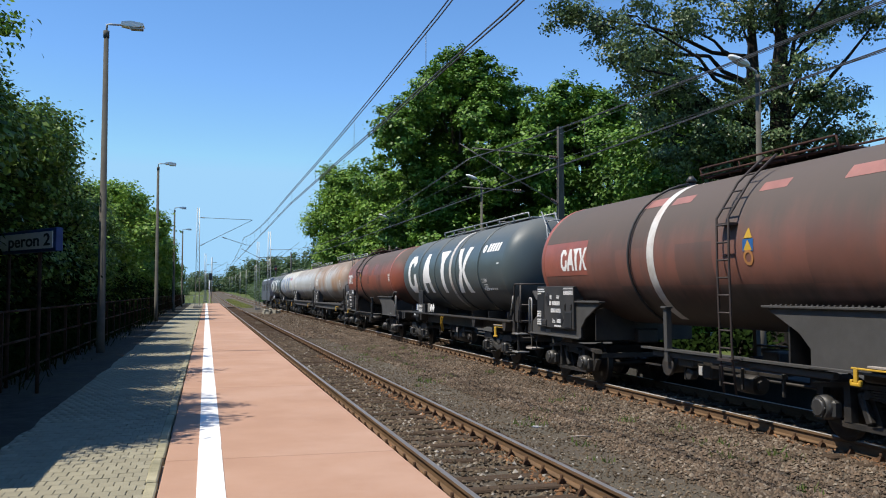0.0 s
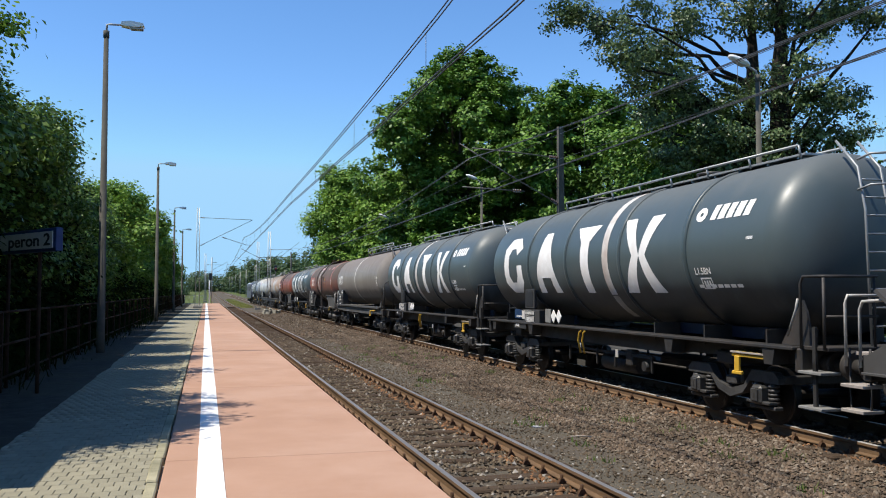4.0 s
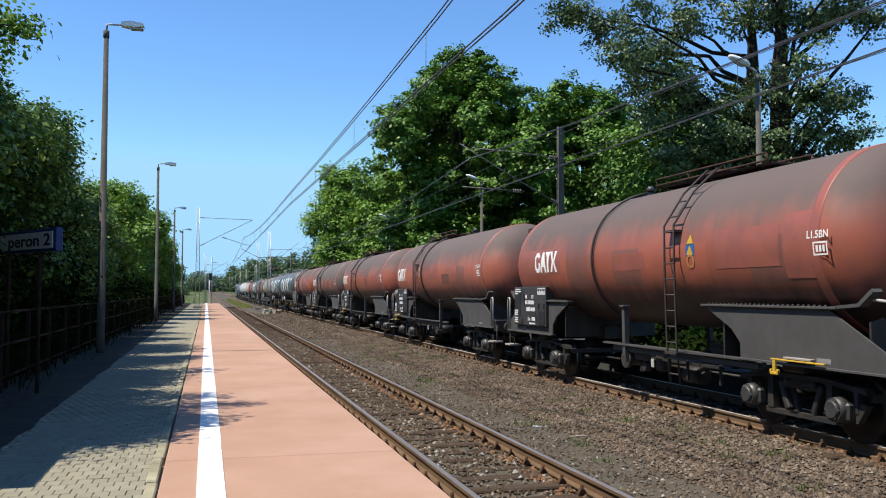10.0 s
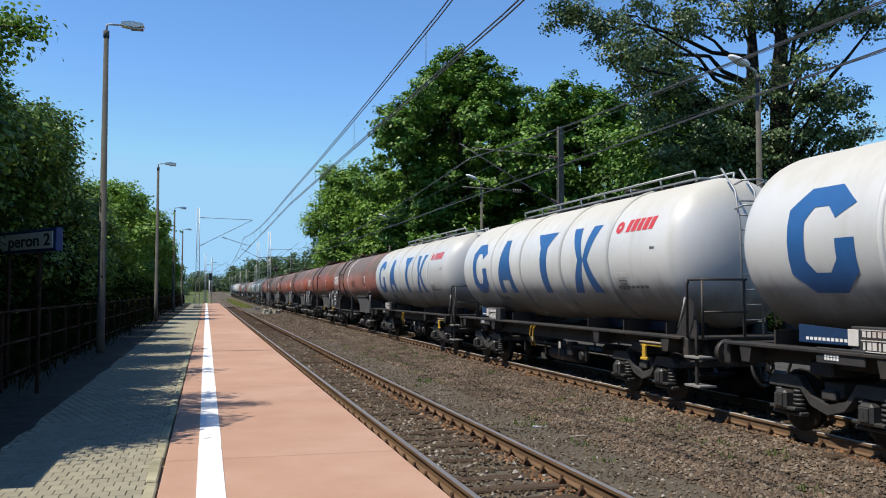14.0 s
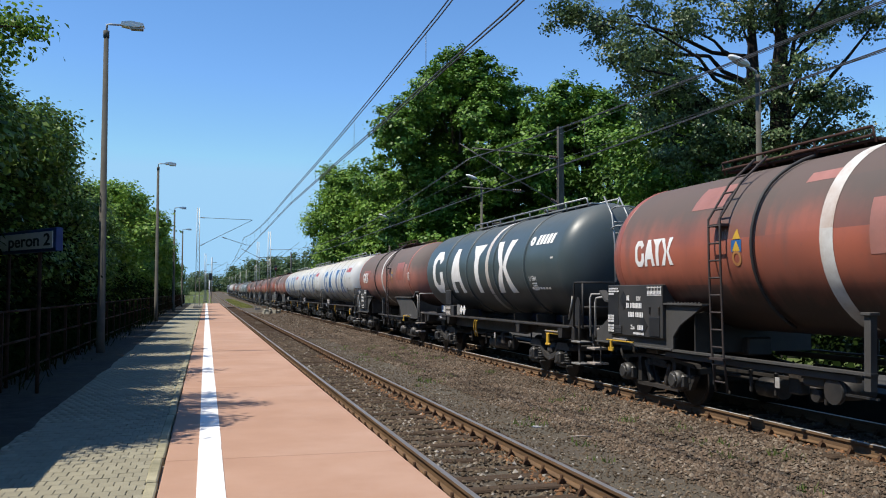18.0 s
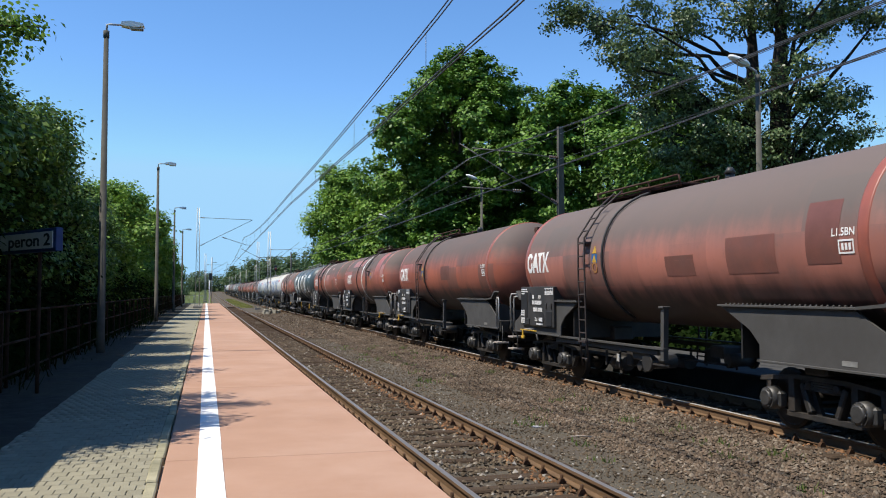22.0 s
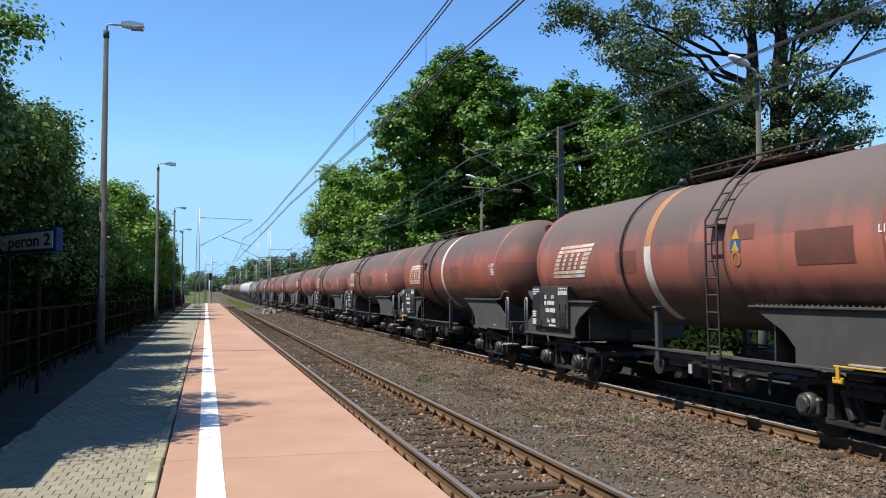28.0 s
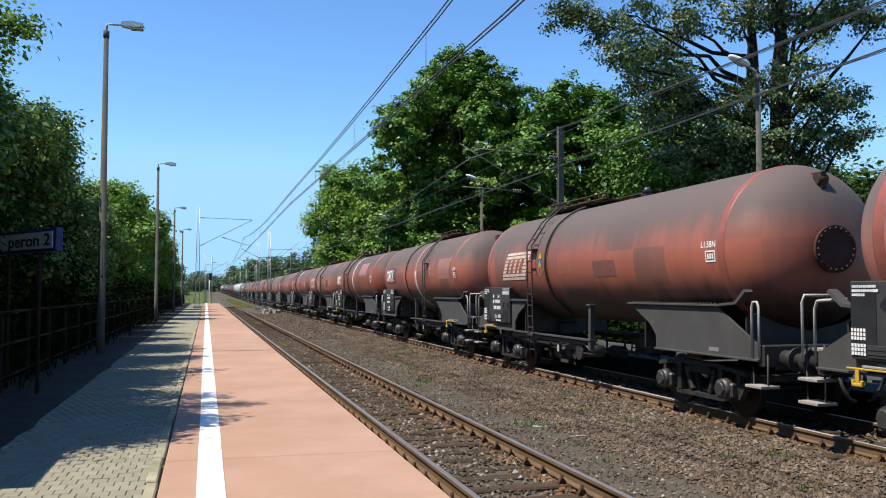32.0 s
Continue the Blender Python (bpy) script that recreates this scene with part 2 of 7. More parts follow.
def stone_mat(name, tones, rough=0.95):
    """Loose stones: each takes its tone from a ramp, with a finer mottling."""
    m = bpy.data.materials.new(name)
    m.use_nodes = True
    nd, ln = m.node_tree.nodes, m.node_tree.links
    bs = nd["Principled BSDF"]
    geo = nd.new("ShaderNodeNewGeometry")
    cr = nd.new("ShaderNodeValToRGB")
    while len(cr.color_ramp.elements) < len(tones):
        cr.color_ramp.elements.new(0.5)
    for i, (at, col) in enumerate(tones):
        cr.color_ramp.elements[i].position, cr.color_ramp.elements[i].color = at, (*col, 1)
    ln.new(geo.outputs["Random Per Island"], cr.inputs[0])
    tc = nd.new("ShaderNodeTexCoord")
    n = nd.new("ShaderNodeTexNoise")
    n.inputs["Scale"].default_value = 0.8
    n.inputs["Detail"].default_value = 6.0
    ln.new(tc.outputs["Object"], n.inputs["Vector"])
    rr = nd.new("ShaderNodeMapRange")
    rr.inputs["From Min"].default_value, rr.inputs["From Max"].default_value = 0.3, 0.7
    rr.inputs["To Min"].default_value, rr.inputs["To Max"].default_value = 0.65, 1.3
    ln.new(n.outputs["Fac"], rr.inputs["Value"])
    hv = nd.new("ShaderNodeHueSaturation")
    ln.new(rr.outputs["Result"], hv.inputs["Value"])
    ln.new(cr.outputs[0], hv.inputs["Color"])
    ln.new(hv.outputs[0], bs.inputs["Base Color"])
    bs.inputs["Roughness"].default_value = rough
    bs.inputs["Specular IOR Level"].default_value = 0.1
    return m


M = {}
M["slab"] = mat("red_concrete", (0.385, 0.236, 0.165), (0.345, 0.208, 0.144), 1.1, 0.85, bump=0.15, bscale=90, c=(0.43, 0.285, 0.215), cscale=0.6, camt=0.75, rand=0.045)
M["line"] = mat("white_line_paint", (0.80, 0.80, 0.78), (0.68, 0.67, 0.64), 6, 0.7, c=(0.6, 0.5, 0.46), cscale=3, camt=0.35)
M["paver"] = mat("grey_paver", (0.272, 0.250, 0.180), (0.225, 0.207, 0.150), 2.5, 0.9, bump=0.25, bscale=120, rand=0.07)
M["paver_bulk"] = mat("grey_paver_bulk", (0.272, 0.250, 0.180), (0.225, 0.207, 0.150), 2.5, 0.9, bump=0.25, bscale=120, island=True, rand=0.07)
M["joint"] = mat("joint_sand", (0.15, 0.135, 0.10), (0.10, 0.095, 0.07), 8, 0.95)
M["fence_strip"] = mat("dark_strip_surface", (0.050, 0.046, 0.038), (0.026, 0.024, 0.019), 5, 0.95, bump=0.5, bscale=45, c=(0.065, 0.06, 0.035), cscale=0.9, camt=0.6)
M["kerb"] = mat("kerb_concrete", (0.37, 0.335, 0.225), (0.29, 0.265, 0.18), 4, 0.9, bump=0.4, bscale=50, c=(0.10, 0.10, 0.055), cscale=1.8, camt=0.7)
M["concrete"] = mat("grey_concrete", (0.36, 0.35, 0.32), (0.28, 0.27, 0.25), 3, 0.9, bump=0.25, bscale=60, c=(0.16, 0.15, 0.13), cscale=0.8, camt=0.6)
M["rubble"] = mat("broken_concrete", (0.34, 0.32, 0.26), (0.22, 0.20, 0.16), 6, 0.92, bump=0.4, bscale=30, c=(0.2, 0.17, 0.13), cscale=2, camt=0.6)
M["ballast"] = mat("ballast_bed", (0.118, 0.098, 0.074), (0.064, 0.053, 0.041), 28, 0.95, bump=1.0, bscale=38, c=(0.10, 0.092, 0.070), cscale=0.45, camt=0.7)
M["stone"] = stone_mat("ballast_stones", [(0.0, (0.058, 0.044, 0.033)), (0.35, (0.122, 0.090, 0.064)), (0.6, (0.156, 0.110, 0.075)), (0.8, (0.138, 0.108, 0.082)), (0.985, (0.23, 0.19, 0.145))])
M["stone_fine"] = stone_mat("fine_gravel", [(0.0, (0.058, 0.044, 0.031)), (0.5, (0.130, 0.098, 0.066)), (0.9, (0.175, 0.138, 0.097)), (0.985, (0.36, 0.33, 0.29))])
M["stone_rust"] = mat("rust_stained_stones", (0.24, 0.12, 0.055), (0.13, 0.075, 0.045), 14, 0.95, island=True, rand=0.4)
M["grass"] = mat("dry_grass", (0.085, 0.115, 0.03), (0.05, 0.075, 0.02), 1.2, 0.95, bump=0.6, bscale=20, c=(0.14, 0.13, 0.06), cscale=0.15, camt=0.7)
M["blade_dry"] = leaf_mat("dry_grass_blade", (0.20, 0.22, 0.05), (0.34, 0.33, 0.10))
M["blade"] = leaf_mat("grass_blade", (0.06, 0.12, 0.02), (0.15, 0.19, 0.05))
M["sleeper"] = mat("sleeper_wood", (0.076, 0.050, 0.032), (0.034, 0.023, 0.015), 9, 0.9, bump=0.6, bscale=40, stretch=(0.25, 3, 3), c=(0.095, 0.07, 0.05), cscale=1.3, camt=0.6)
M["railside"] = mat("rusty_rail", (0.17, 0.105, 0.058), (0.11, 0.07, 0.042), 5, 0.85, 0.1, bump=0.2, stretch=(1, 0.3, 1))
M["railtop"] = mat("rail_head_steel", (0.30, 0.285, 0.265), (0.22, 0.205, 0.19), 4, 0.5, 0.6, stretch=(1, 0.1, 1))
M["railtop_far"] = mat("bright_rail_head", (0.58, 0.56, 0.52), (0.45, 0.43, 0.40), 4, 0.4, 0.35, stretch=(1, 0.1, 1))
M["clip"] = mat("rusty_clip", (0.10, 0.055, 0.03), (0.05, 0.03, 0.02), 12, 0.9, 0.1)
M["steel"] = mat("galvanised_steel", (0.34, 0.35, 0.35), (0.26, 0.27, 0.27), 6, 0.5, 0.5)
M["darksteel"] = mat("dark_steel", (0.05, 0.05, 0.05), (0.03, 0.03, 0.03), 6, 0.6, 0.4)
M["fence"] = mat("rusty_fence_paint", (0.040, 0.023, 0.014), (0.022, 0.013, 0.009), 6, 0.92, 0.0)
M["lamphead"] = mat("lamp_housing", (0.80, 0.80, 0.78), (0.7, 0.7, 0.69), 5, 0.4)
M["lampglass"] = mat("lamp_glass", (0.5, 0.5, 0.48), (0.42, 0.42, 0.4), 5, 0.2)
M["bark"] = mat("bark", (0.085, 0.065, 0.048), (0.04, 0.032, 0.025), 5, 0.95, bump=0.8, bscale=18, stretch=(2, 2, 0.4))
M["polegrey"] = mat("lamp_pole_concrete", (0.112, 0.106, 0.088), (0.08, 0.076, 0.064), 4, 0.9, c=(0.065, 0.062, 0.055), cscale=1.2, camt=0.6)
M["asphalt"] = mat("dark_asphalt", (0.07, 0.068, 0.064), (0.05, 0.049, 0.046), 3, 0.95)
M["bracket"] = mat("weathered_bracket", (0.12, 0.115, 0.105), (0.08, 0.075, 0.07), 5, 0.7, 0.2)
M["wire"] = mat("contact_wire", (0.10, 0.10, 0.10), (0.06, 0.06, 0.06), 3, 0.5, 0.6)
M["insul"] = mat("insulator", (0.16, 0.09, 0.06), (0.1, 0.06, 0.04), 4, 0.3)
M["navy"] = mat("navy_cradle", (0.008, 0.015, 0.036), (0.007, 0.012, 0.028), 4, 0.5)
M["cradle"] = mat("blue_cradle_paint", (0.012, 0.042, 0.11), (0.009, 0.03, 0.08), 4, 0.5)
M["blue"] = mat("sign_blue", (0.012, 0.04, 0.15), (0.010, 0.032, 0.12), 4, 0.5)
M["white"] = mat("white_paint", (0.78, 0.78, 0.76), (0.68, 0.68, 0.66), 5, 0.5)
M["ink"] = mat("black_ink", (0.012, 0.012, 0.014), (0.02, 0.02, 0.02), 4, 0.5)
M["redlamp"] = mat("signal_red", (0.4, 0.02, 0.015), (0.35, 0.02, 0.015), 4, 0.3)

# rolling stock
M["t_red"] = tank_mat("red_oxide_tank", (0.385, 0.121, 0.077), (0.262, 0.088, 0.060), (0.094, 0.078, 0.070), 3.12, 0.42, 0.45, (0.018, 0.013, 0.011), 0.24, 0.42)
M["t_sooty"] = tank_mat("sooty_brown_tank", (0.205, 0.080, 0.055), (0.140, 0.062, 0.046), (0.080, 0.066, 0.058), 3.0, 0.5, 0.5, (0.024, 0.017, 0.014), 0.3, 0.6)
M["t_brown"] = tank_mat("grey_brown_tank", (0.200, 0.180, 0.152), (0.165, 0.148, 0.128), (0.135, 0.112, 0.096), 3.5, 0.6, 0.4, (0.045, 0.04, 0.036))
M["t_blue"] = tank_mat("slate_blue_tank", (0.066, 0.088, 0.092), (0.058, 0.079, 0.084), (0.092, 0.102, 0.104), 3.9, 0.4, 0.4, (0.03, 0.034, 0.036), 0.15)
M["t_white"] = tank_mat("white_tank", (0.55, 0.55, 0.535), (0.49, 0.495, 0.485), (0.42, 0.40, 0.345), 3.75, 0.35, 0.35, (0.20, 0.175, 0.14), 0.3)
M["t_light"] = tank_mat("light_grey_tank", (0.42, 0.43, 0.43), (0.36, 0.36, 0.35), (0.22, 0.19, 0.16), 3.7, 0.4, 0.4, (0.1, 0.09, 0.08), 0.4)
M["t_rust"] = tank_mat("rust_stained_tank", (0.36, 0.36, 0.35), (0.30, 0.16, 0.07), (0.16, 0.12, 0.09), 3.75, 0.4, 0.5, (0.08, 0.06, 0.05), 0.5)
M["frame"] = mat("sooty_underframe", (0.028, 0.026, 0.024), (0.018, 0.017, 0.016), 3, 0.6, 0.1, bump=0.15, c=(0.085, 0.065, 0.05), cscale=1.2, camt=0.5)
M["girder"] = mat("grey_girder_paint", (0.062, 0.059, 0.055), (0.046, 0.044, 0.041), 2.2, 0.7, 0.0, bump=0.1, c=(0.05, 0.045, 0.04), cscale=1.1, camt=0.6)
M["bogie"] = mat("bogie_cast_steel", (0.026, 0.024, 0.022), (0.016, 0.015, 0.014), 5, 0.65, 0.2, bump=0.25, c=(0.09, 0.07, 0.055), cscale=2, camt=0.5)
M["axlebox"] = mat("axlebox_grey", (0.075, 0.072, 0.068), (0.042, 0.04, 0.038), 6, 0.5, 0.4)
M["bogie_grey"] = mat("bogie_grey_paint", (0.062, 0.060, 0.057), (0.035, 0.033, 0.031), 5, 0.55, 0.1, bump=0.2, c=(0.05, 0.042, 0.036), cscale=2, camt=0.5)
M["wheel"] = mat("wheel_steel", (0.036, 0.030, 0.026), (0.022, 0.019, 0.017), 5, 0.5, 0.6)
M["tread"] = mat("wheel_tread", (0.45, 0.44, 0.42), (0.36, 0.35, 0.33), 5, 0.3, 0.9)
M["board"] = mat("black_board", (0.028, 0.028, 0.027), (0.020, 0.020, 0.020), 4, 0.65, c=(0.07, 0.06, 0.055), cscale=2, camt=0.5)
M["decal_w"] = mat("white_lettering", (0.80, 0.79, 0.77), (0.72, 0.70, 0.67), 4, 0.5, c=(0.5, 0.42, 0.36), cscale=2.5, camt=0.3)
M["decal_b"] = mat("blue_lettering", (0.024, 0.105, 0.29), (0.022, 0.095, 0.25), 4, 0.4)
M["decal_r"] = mat("red_lettering", (0.55, 0.04, 0.03), (0.45, 0.035, 0.03), 4, 0.4)
M["decal_k"] = mat("grey_lettering", (0.10, 0.10, 0.10), (0.14, 0.14, 0.14), 4, 0.5)
M["stripe_w"] = mat("white_stripe", (0.66, 0.65, 0.62), (0.50, 0.47, 0.43), 3, 0.5, c=(0.35, 0.22, 0.15), cscale=1.4, camt=0.6)
M["stripe_o"] = mat("orange_stripe", (0.42, 0.19, 0.055), (0.36, 0.16, 0.06), 3, 0.5, c=(0.2, 0.12, 0.08), cscale=1.6, camt=0.6)
M["stripe_old"] = mat("faded_stripe", (0.74, 0.69, 0.64), (0.55, 0.32, 0.20), 1.1, 0.55, c=(0.30, 0.13, 0.08), cscale=2.6, camt=0.7)
M["p_red"] = mat("fresh_red_patch", (0.32, 0.096, 0.064), (0.255, 0.080, 0.056), 3, 0.45, c=(0.18, 0.07, 0.055), cscale=1.4, camt=0.6, rand=0.1)
M["p_pink"] = mat("faded_red_patch", (0.34, 0.15, 0.12), (0.29, 0.125, 0.10), 3, 0.5, c=(0.2, 0.1, 0.08), cscale=1.4, camt=0.6, rand=0.1)
M["p_dark"] = mat("dark_red_patch", (0.185, 0.070, 0.052), (0.15, 0.058, 0.044), 3, 0.5, c=(0.11, 0.06, 0.05), cscale=1.4, camt=0.6, rand=0.15)
M["ringmat"] = mat("worn_shoulder_paint", (0.31, 0.088, 0.056), (0.24, 0.072, 0.05), 3, 0.45, c=(0.2, 0.08, 0.06), cscale=1.6, camt=0.5)
M["yellow"] = mat("yellow_paint", (0.55, 0.33, 0.025), (0.45, 0.27, 0.03), 5, 0.5)
M["plate"] = mat("dirty_pale_plate", (0.22, 0.215, 0.20), (0.15, 0.145, 0.135), 5, 0.6)
M["rail_y"] = mat("worn_handrail", (0.42, 0.41, 0.38), (0.3, 0.28, 0.26), 5, 0.5)
M["rust"] = mat("rusty_walkway", (0.085, 0.044, 0.034), (0.05, 0.030, 0.025), 5, 0.85, 0.1)
M["ladder"] = mat("sooty_ladder", (0.042, 0.03, 0.026), (0.03, 0.022, 0.02), 5, 0.7)
M["hose"] = mat("black_rubber", (0.02, 0.02, 0.02), (0.028, 0.026, 0.025), 4, 0.6)
M["step"] = mat("wooden_step", (0.33, 0.29, 0.25), (0.22, 0.19, 0.17), 6, 0.8, stretch=(1, 4, 4))
M["loco"] = mat("loco_grey_blue", (0.085, 0.09, 0.115), (0.07, 0.072, 0.09), 2, 0.45, c=(0.05, 0.045, 0.042), cscale=0.8, camt=0.5)
M["lroof"] = mat("loco_roof", (0.32, 0.36, 0.42), (0.24, 0.27, 0.3), 2, 0.6)
M["pane"] = mat("dark_pane", (0.02, 0.025, 0.03), (0.015, 0.02, 0.022), 4, 0.08)

# foliage
M["lf_chest"] = leaf_mat("chestnut_leaf", (0.040, 0.098, 0.012), (0.165, 0.295, 0.044), 0.5, 0.16)
# brighter copy for the farther robinias, sunlight put into the colour; maples share it
M["lf_sun"] = leaf_mat("sunny_robinia_leaf", (0.07, 0.15, 0.02), (0.225, 0.36, 0.055), 0.55, 0.27)
# leaf darkened to carry the shadow side of the tree group
M["lf_shadeside"] = leaf_mat("shade_side_leaf", (0.022, 0.052, 0.008), (0.060, 0.108, 0.017), 0.6, 0.12, 0.15)
# near-black leaf with deep shade put into its colour
M["lf_deepshade"] = leaf_mat("deep_shade_leaf", (0.006, 0.012, 0.003), (0.014, 0.026, 0.005), 0.9, 0.03, 0.02)
M["bark_dark"] = mat("dark_poplar_bark", (0.034, 0.027, 0.022), (0.018, 0.015, 0.013), 5, 0.95, bump=0.8, bscale=18, stretch=(2, 2, 0.4))
M["lf_left"] = leaf_mat("robinia_leaf", (0.022, 0.050, 0.008), (0.165, 0.275, 0.046), 0.5, 0.18, 0.25)
# brighter robinia copy for the hanging branch, its sunlit look in the colour
M["lf_branch"] = leaf_mat("sunlit_robinia_leaf", (0.06, 0.13, 0.018), (0.20, 0.34, 0.055), 0.5, 0.42, 0.25)
M["lf_pop"] = leaf_mat("poplar_leaf", (0.021, 0.044, 0.012), (0.155, 0.215, 0.084), 0.40, 0.15, 0.34)
# paler, bluer leaf: the haze of distance is put into its colour
M["lf_far"] = leaf_mat("far_leaf", (0.052, 0.092, 0.040), (0.100, 0.150, 0.066))


def rise(y):
    """Height of the line above its level by the platform: it climbs gently in the distance."""
    s = max(0.0, y - 170.0)
    return 0.0062 * s * s / (s + 60.0)


# ================= ground and platform =================
def sheet(name, xs, ys, zf, material, label, category="", kind="structure"):
    vs = [(x, y, zf(x, y)) for y in ys for x in xs]
    n = len(xs)
    fs = [(j * n + i, j * n + i + 1, (j + 1) * n + i + 1, (j + 1) * n + i) for j in range(len(ys) - 1) for i in range(n - 1)]
    me = bpy.data.meshes.new(name)
    me.from_pydata(vs, [], fs)
    me.polygons.foreach_set("use_smooth", [True] * len(fs))
    me.materials.append(material)
    return tagged(new(name, me), label, category or name, kind=kind)


far_ys = [-300, -60, -20, 0, 20, 60, 100, 140, 170] + [170 + 20 * i for i in range(1, 30)] + [800, 1000, 1300, 1700, 2300, 3200]
sheet("ground", [-2500, -800, -200, -60, -20, -8, 0, 8, 13, 20, 40, 120, 400, 1200, 2500], far_ys,
      lambda x, y: rise(y) - 0.42, M["grass"], "grassy ground with dry patches beside the railway", "ground")

NEAR_C, FAR_C, GAUGE = 3.455, 9.635, 1.51
EDGE, PLAT_Z = 1.78, 0.57


def ballast_z(x, y):
    bump = 0.03 * noise.noise((x * 0.9, y * 0.5, 2.0)) + 0.02 * noise.noise((x * 2.3, y * 1.7, 5.0))
    lift = 0.0
    for c in (NEAR_C, FAR_C):
        lift = max(lift, 0.082 * max(0.0, 1.0 - max(0.0, abs(x - c) - 1.1) / 0.9))
    return rise(y) - 0.29 + lift + bump


bx = [1.5 + 0.25 * i for i in range(46)]
by = [-10 + 0.5 * i for i in range(141)] + [62 + 3 * i for i in range(36)] + [170 + 20 * i for i in range(1, 30)]
sheet("ballast_bed", bx, by, ballast_z, M["ballast"], "brown-grey crushed stone ballast under the two tracks", "ballast")

# scattered stones that give the ballast its relief
rng = np.random.default_rng(3)


def stones(name, n, x0, x1, y0, y1, size, label, material="stone"):
    """Loose stones: squashed uneven octahedra, denser towards the near end."""
    y = y0 + (y1 - y0) * rng.random(n) ** 1.6
    x = x0 + (x1 - x0) * rng.random(n)
    r = size * (0.45 + 1.2 * rng.random(n) ** 2.2)
    base = np.array([[1, 0, 0], [0, 1, 0], [-1, 0, 0], [0, -1, 0], [0, 0, 0.8], [0, 0, -0.8]])
    tri = np.array([[0, 1, 4], [1, 2, 4], [2, 3, 4], [3, 0, 4], [1, 0, 5], [2, 1, 5], [3, 2, 5], [0, 3, 5]])
    ang = rng.random(n) * 6.283
    jit = 0.65 + 0.7 * rng.random((n, 6, 1))
    p = base[None] * jit * r[:, None, None]
    tl = (rng.random((n, 1)) - 0.5) * 1.2
    pz = p[:, :, 2] + p[:, :, 0] * tl
    px = p[:, :, 0] * np.cos(ang)[:, None] - p[:, :, 1] * np.sin(ang)[:, None]
    py = p[:, :, 0] * np.sin(ang)[:, None] + p[:, :, 1] * np.cos(ang)[:, None]
    z = np.array([ballast_z(a, b) for a, b in zip(x, y)])
    v = np.stack([px + x[:, None], py + y[:, None], pz + z[:, None] + 0.5 * r[:, None]], 2).reshape(-1, 3)
    f = (tri[None] + (np.arange(n) * 6)[:, None, None]).reshape(-1, 3)
    ob = raw_mesh(name, v, f, M[material], label, "stones")
    ob.data.shade_flat()
    return ob


def raw_mesh(name, v, f, material, label, category, kind="stuff", parent=None):
    k = f.shape[1]
    me = bpy.data.meshes.new(name)
    me.vertices.add(len(v))
    me.vertices.foreach_set("co", v.astype(np.float32).ravel())
    me.loops.add(f.size)
    me.loops.foreach_set("vertex_index", f.astype(np.int32).ravel())
    me.polygons.add(len(f))
    me.polygons.foreach_set("loop_start", np.arange(0, f.size, k, dtype=np.int32))
    me.update(calc_edges=True)
    me.materials.append(material)
    ob = new(name, me)
    if parent is not None:
        ob.parent = parent
        if label:
            ob["label"] = label
        return tagged(ob, kind=kind)
    return tagged(ob, label, category, kind=kind)


stones("gravel_behind", 5000, 2.0, 8.7, -10, 5.5, 0.032, "ballast stones along the tracks", "stone_fine")
stones("fine_gravel", 20000, 4.3, 6.6, 5.5, 48, 0.017, "fine dirty gravel beside the near track", "stone_fine")
stones("ballast_stones", 70000, 5.9, 8.75, 5.5, 50, 0.0245, "loose angular ballast stones between and beside the tracks")
stones("ballast_stones_distant", 9000, 4.3, 8.75, 46, 105, 0.05, "ballast stones between the tracks further along")
stones("ballast_stones_near_track", 17000, 2.0, 4.3, 5.5, 50, 0.028, "small dirty ballast stones between the rails", "stone_fine")
for rx_ in (4.12, 8.80, 2.78):
    stones("rusty_stones", 2000, rx_ - 0.24, rx_ + 0.16, 6, 32, 0.030, "rust-stained stones beside the rail", "stone_rust")
stones("ballast_stones_far_track", 5000, 8.5, 11.2, 7, 40, 0.034, "loose angular ballast stones in the far track")

# platform body
plat = thing("platform", "railway platform with red concrete strip and grey paving", "platform", kind="structure")
s = Shape().box(((EDGE - 0.10 - 3.3) / 2, 57.0, -0.02), (EDGE - 0.10 + 3.3, 144.0, 1.05), 0.02)
part("platform_body", s, M["concrete"], plat)
SLAB_L = 6.22
slab_mesh = None
y = 8.4 - 4 * SLAB_L
k = 0
while y < 128.5:
    L = min(SLAB_L, 129.0 - y)
    s = Shape().box(((EDGE - 0.34) / 2, y + L / 2, PLAT_Z - 0.04 + 0.0015 * (k % 3)), (EDGE + 0.34 - 0.006, L - 0.012, 0.08), 0.006)
    part("slab", s, M["slab"], plat, "red-tinted concrete slab with hairline joints" if k == 0 else "")
    y += SLAB_L
    k += 1
s = Shape()
for i in range(46):
    y0 = -16 + i * 3.15
    s.box((0.055 + 0.0025 * math.sin(i * 1.7), y0 + 1.575, PLAT_Z + 0.004), (0.215, 3.15, 0.007))
part("white_line", s, M["line"], plat, "worn white safety line")
kerb_me = Shape().box((0, 0, 0), (0.092, 0.965, 0.12), 0.012).data("kerb_stone")
for i in range(110):
    ob = part("kerb_stone", kerb_me, M["kerb"], plat, m=pose(-0.402 + 0.007 * math.sin(i * 2.3), 3.0 + i, PLAT_Z - 0.046 + 0.007 * math.sin(i * 1.3), 0.3 * math.sin(i * 4.1), 1.5 * math.sin(i * 5.3), 0.6 * math.sin(i * 3.1)))

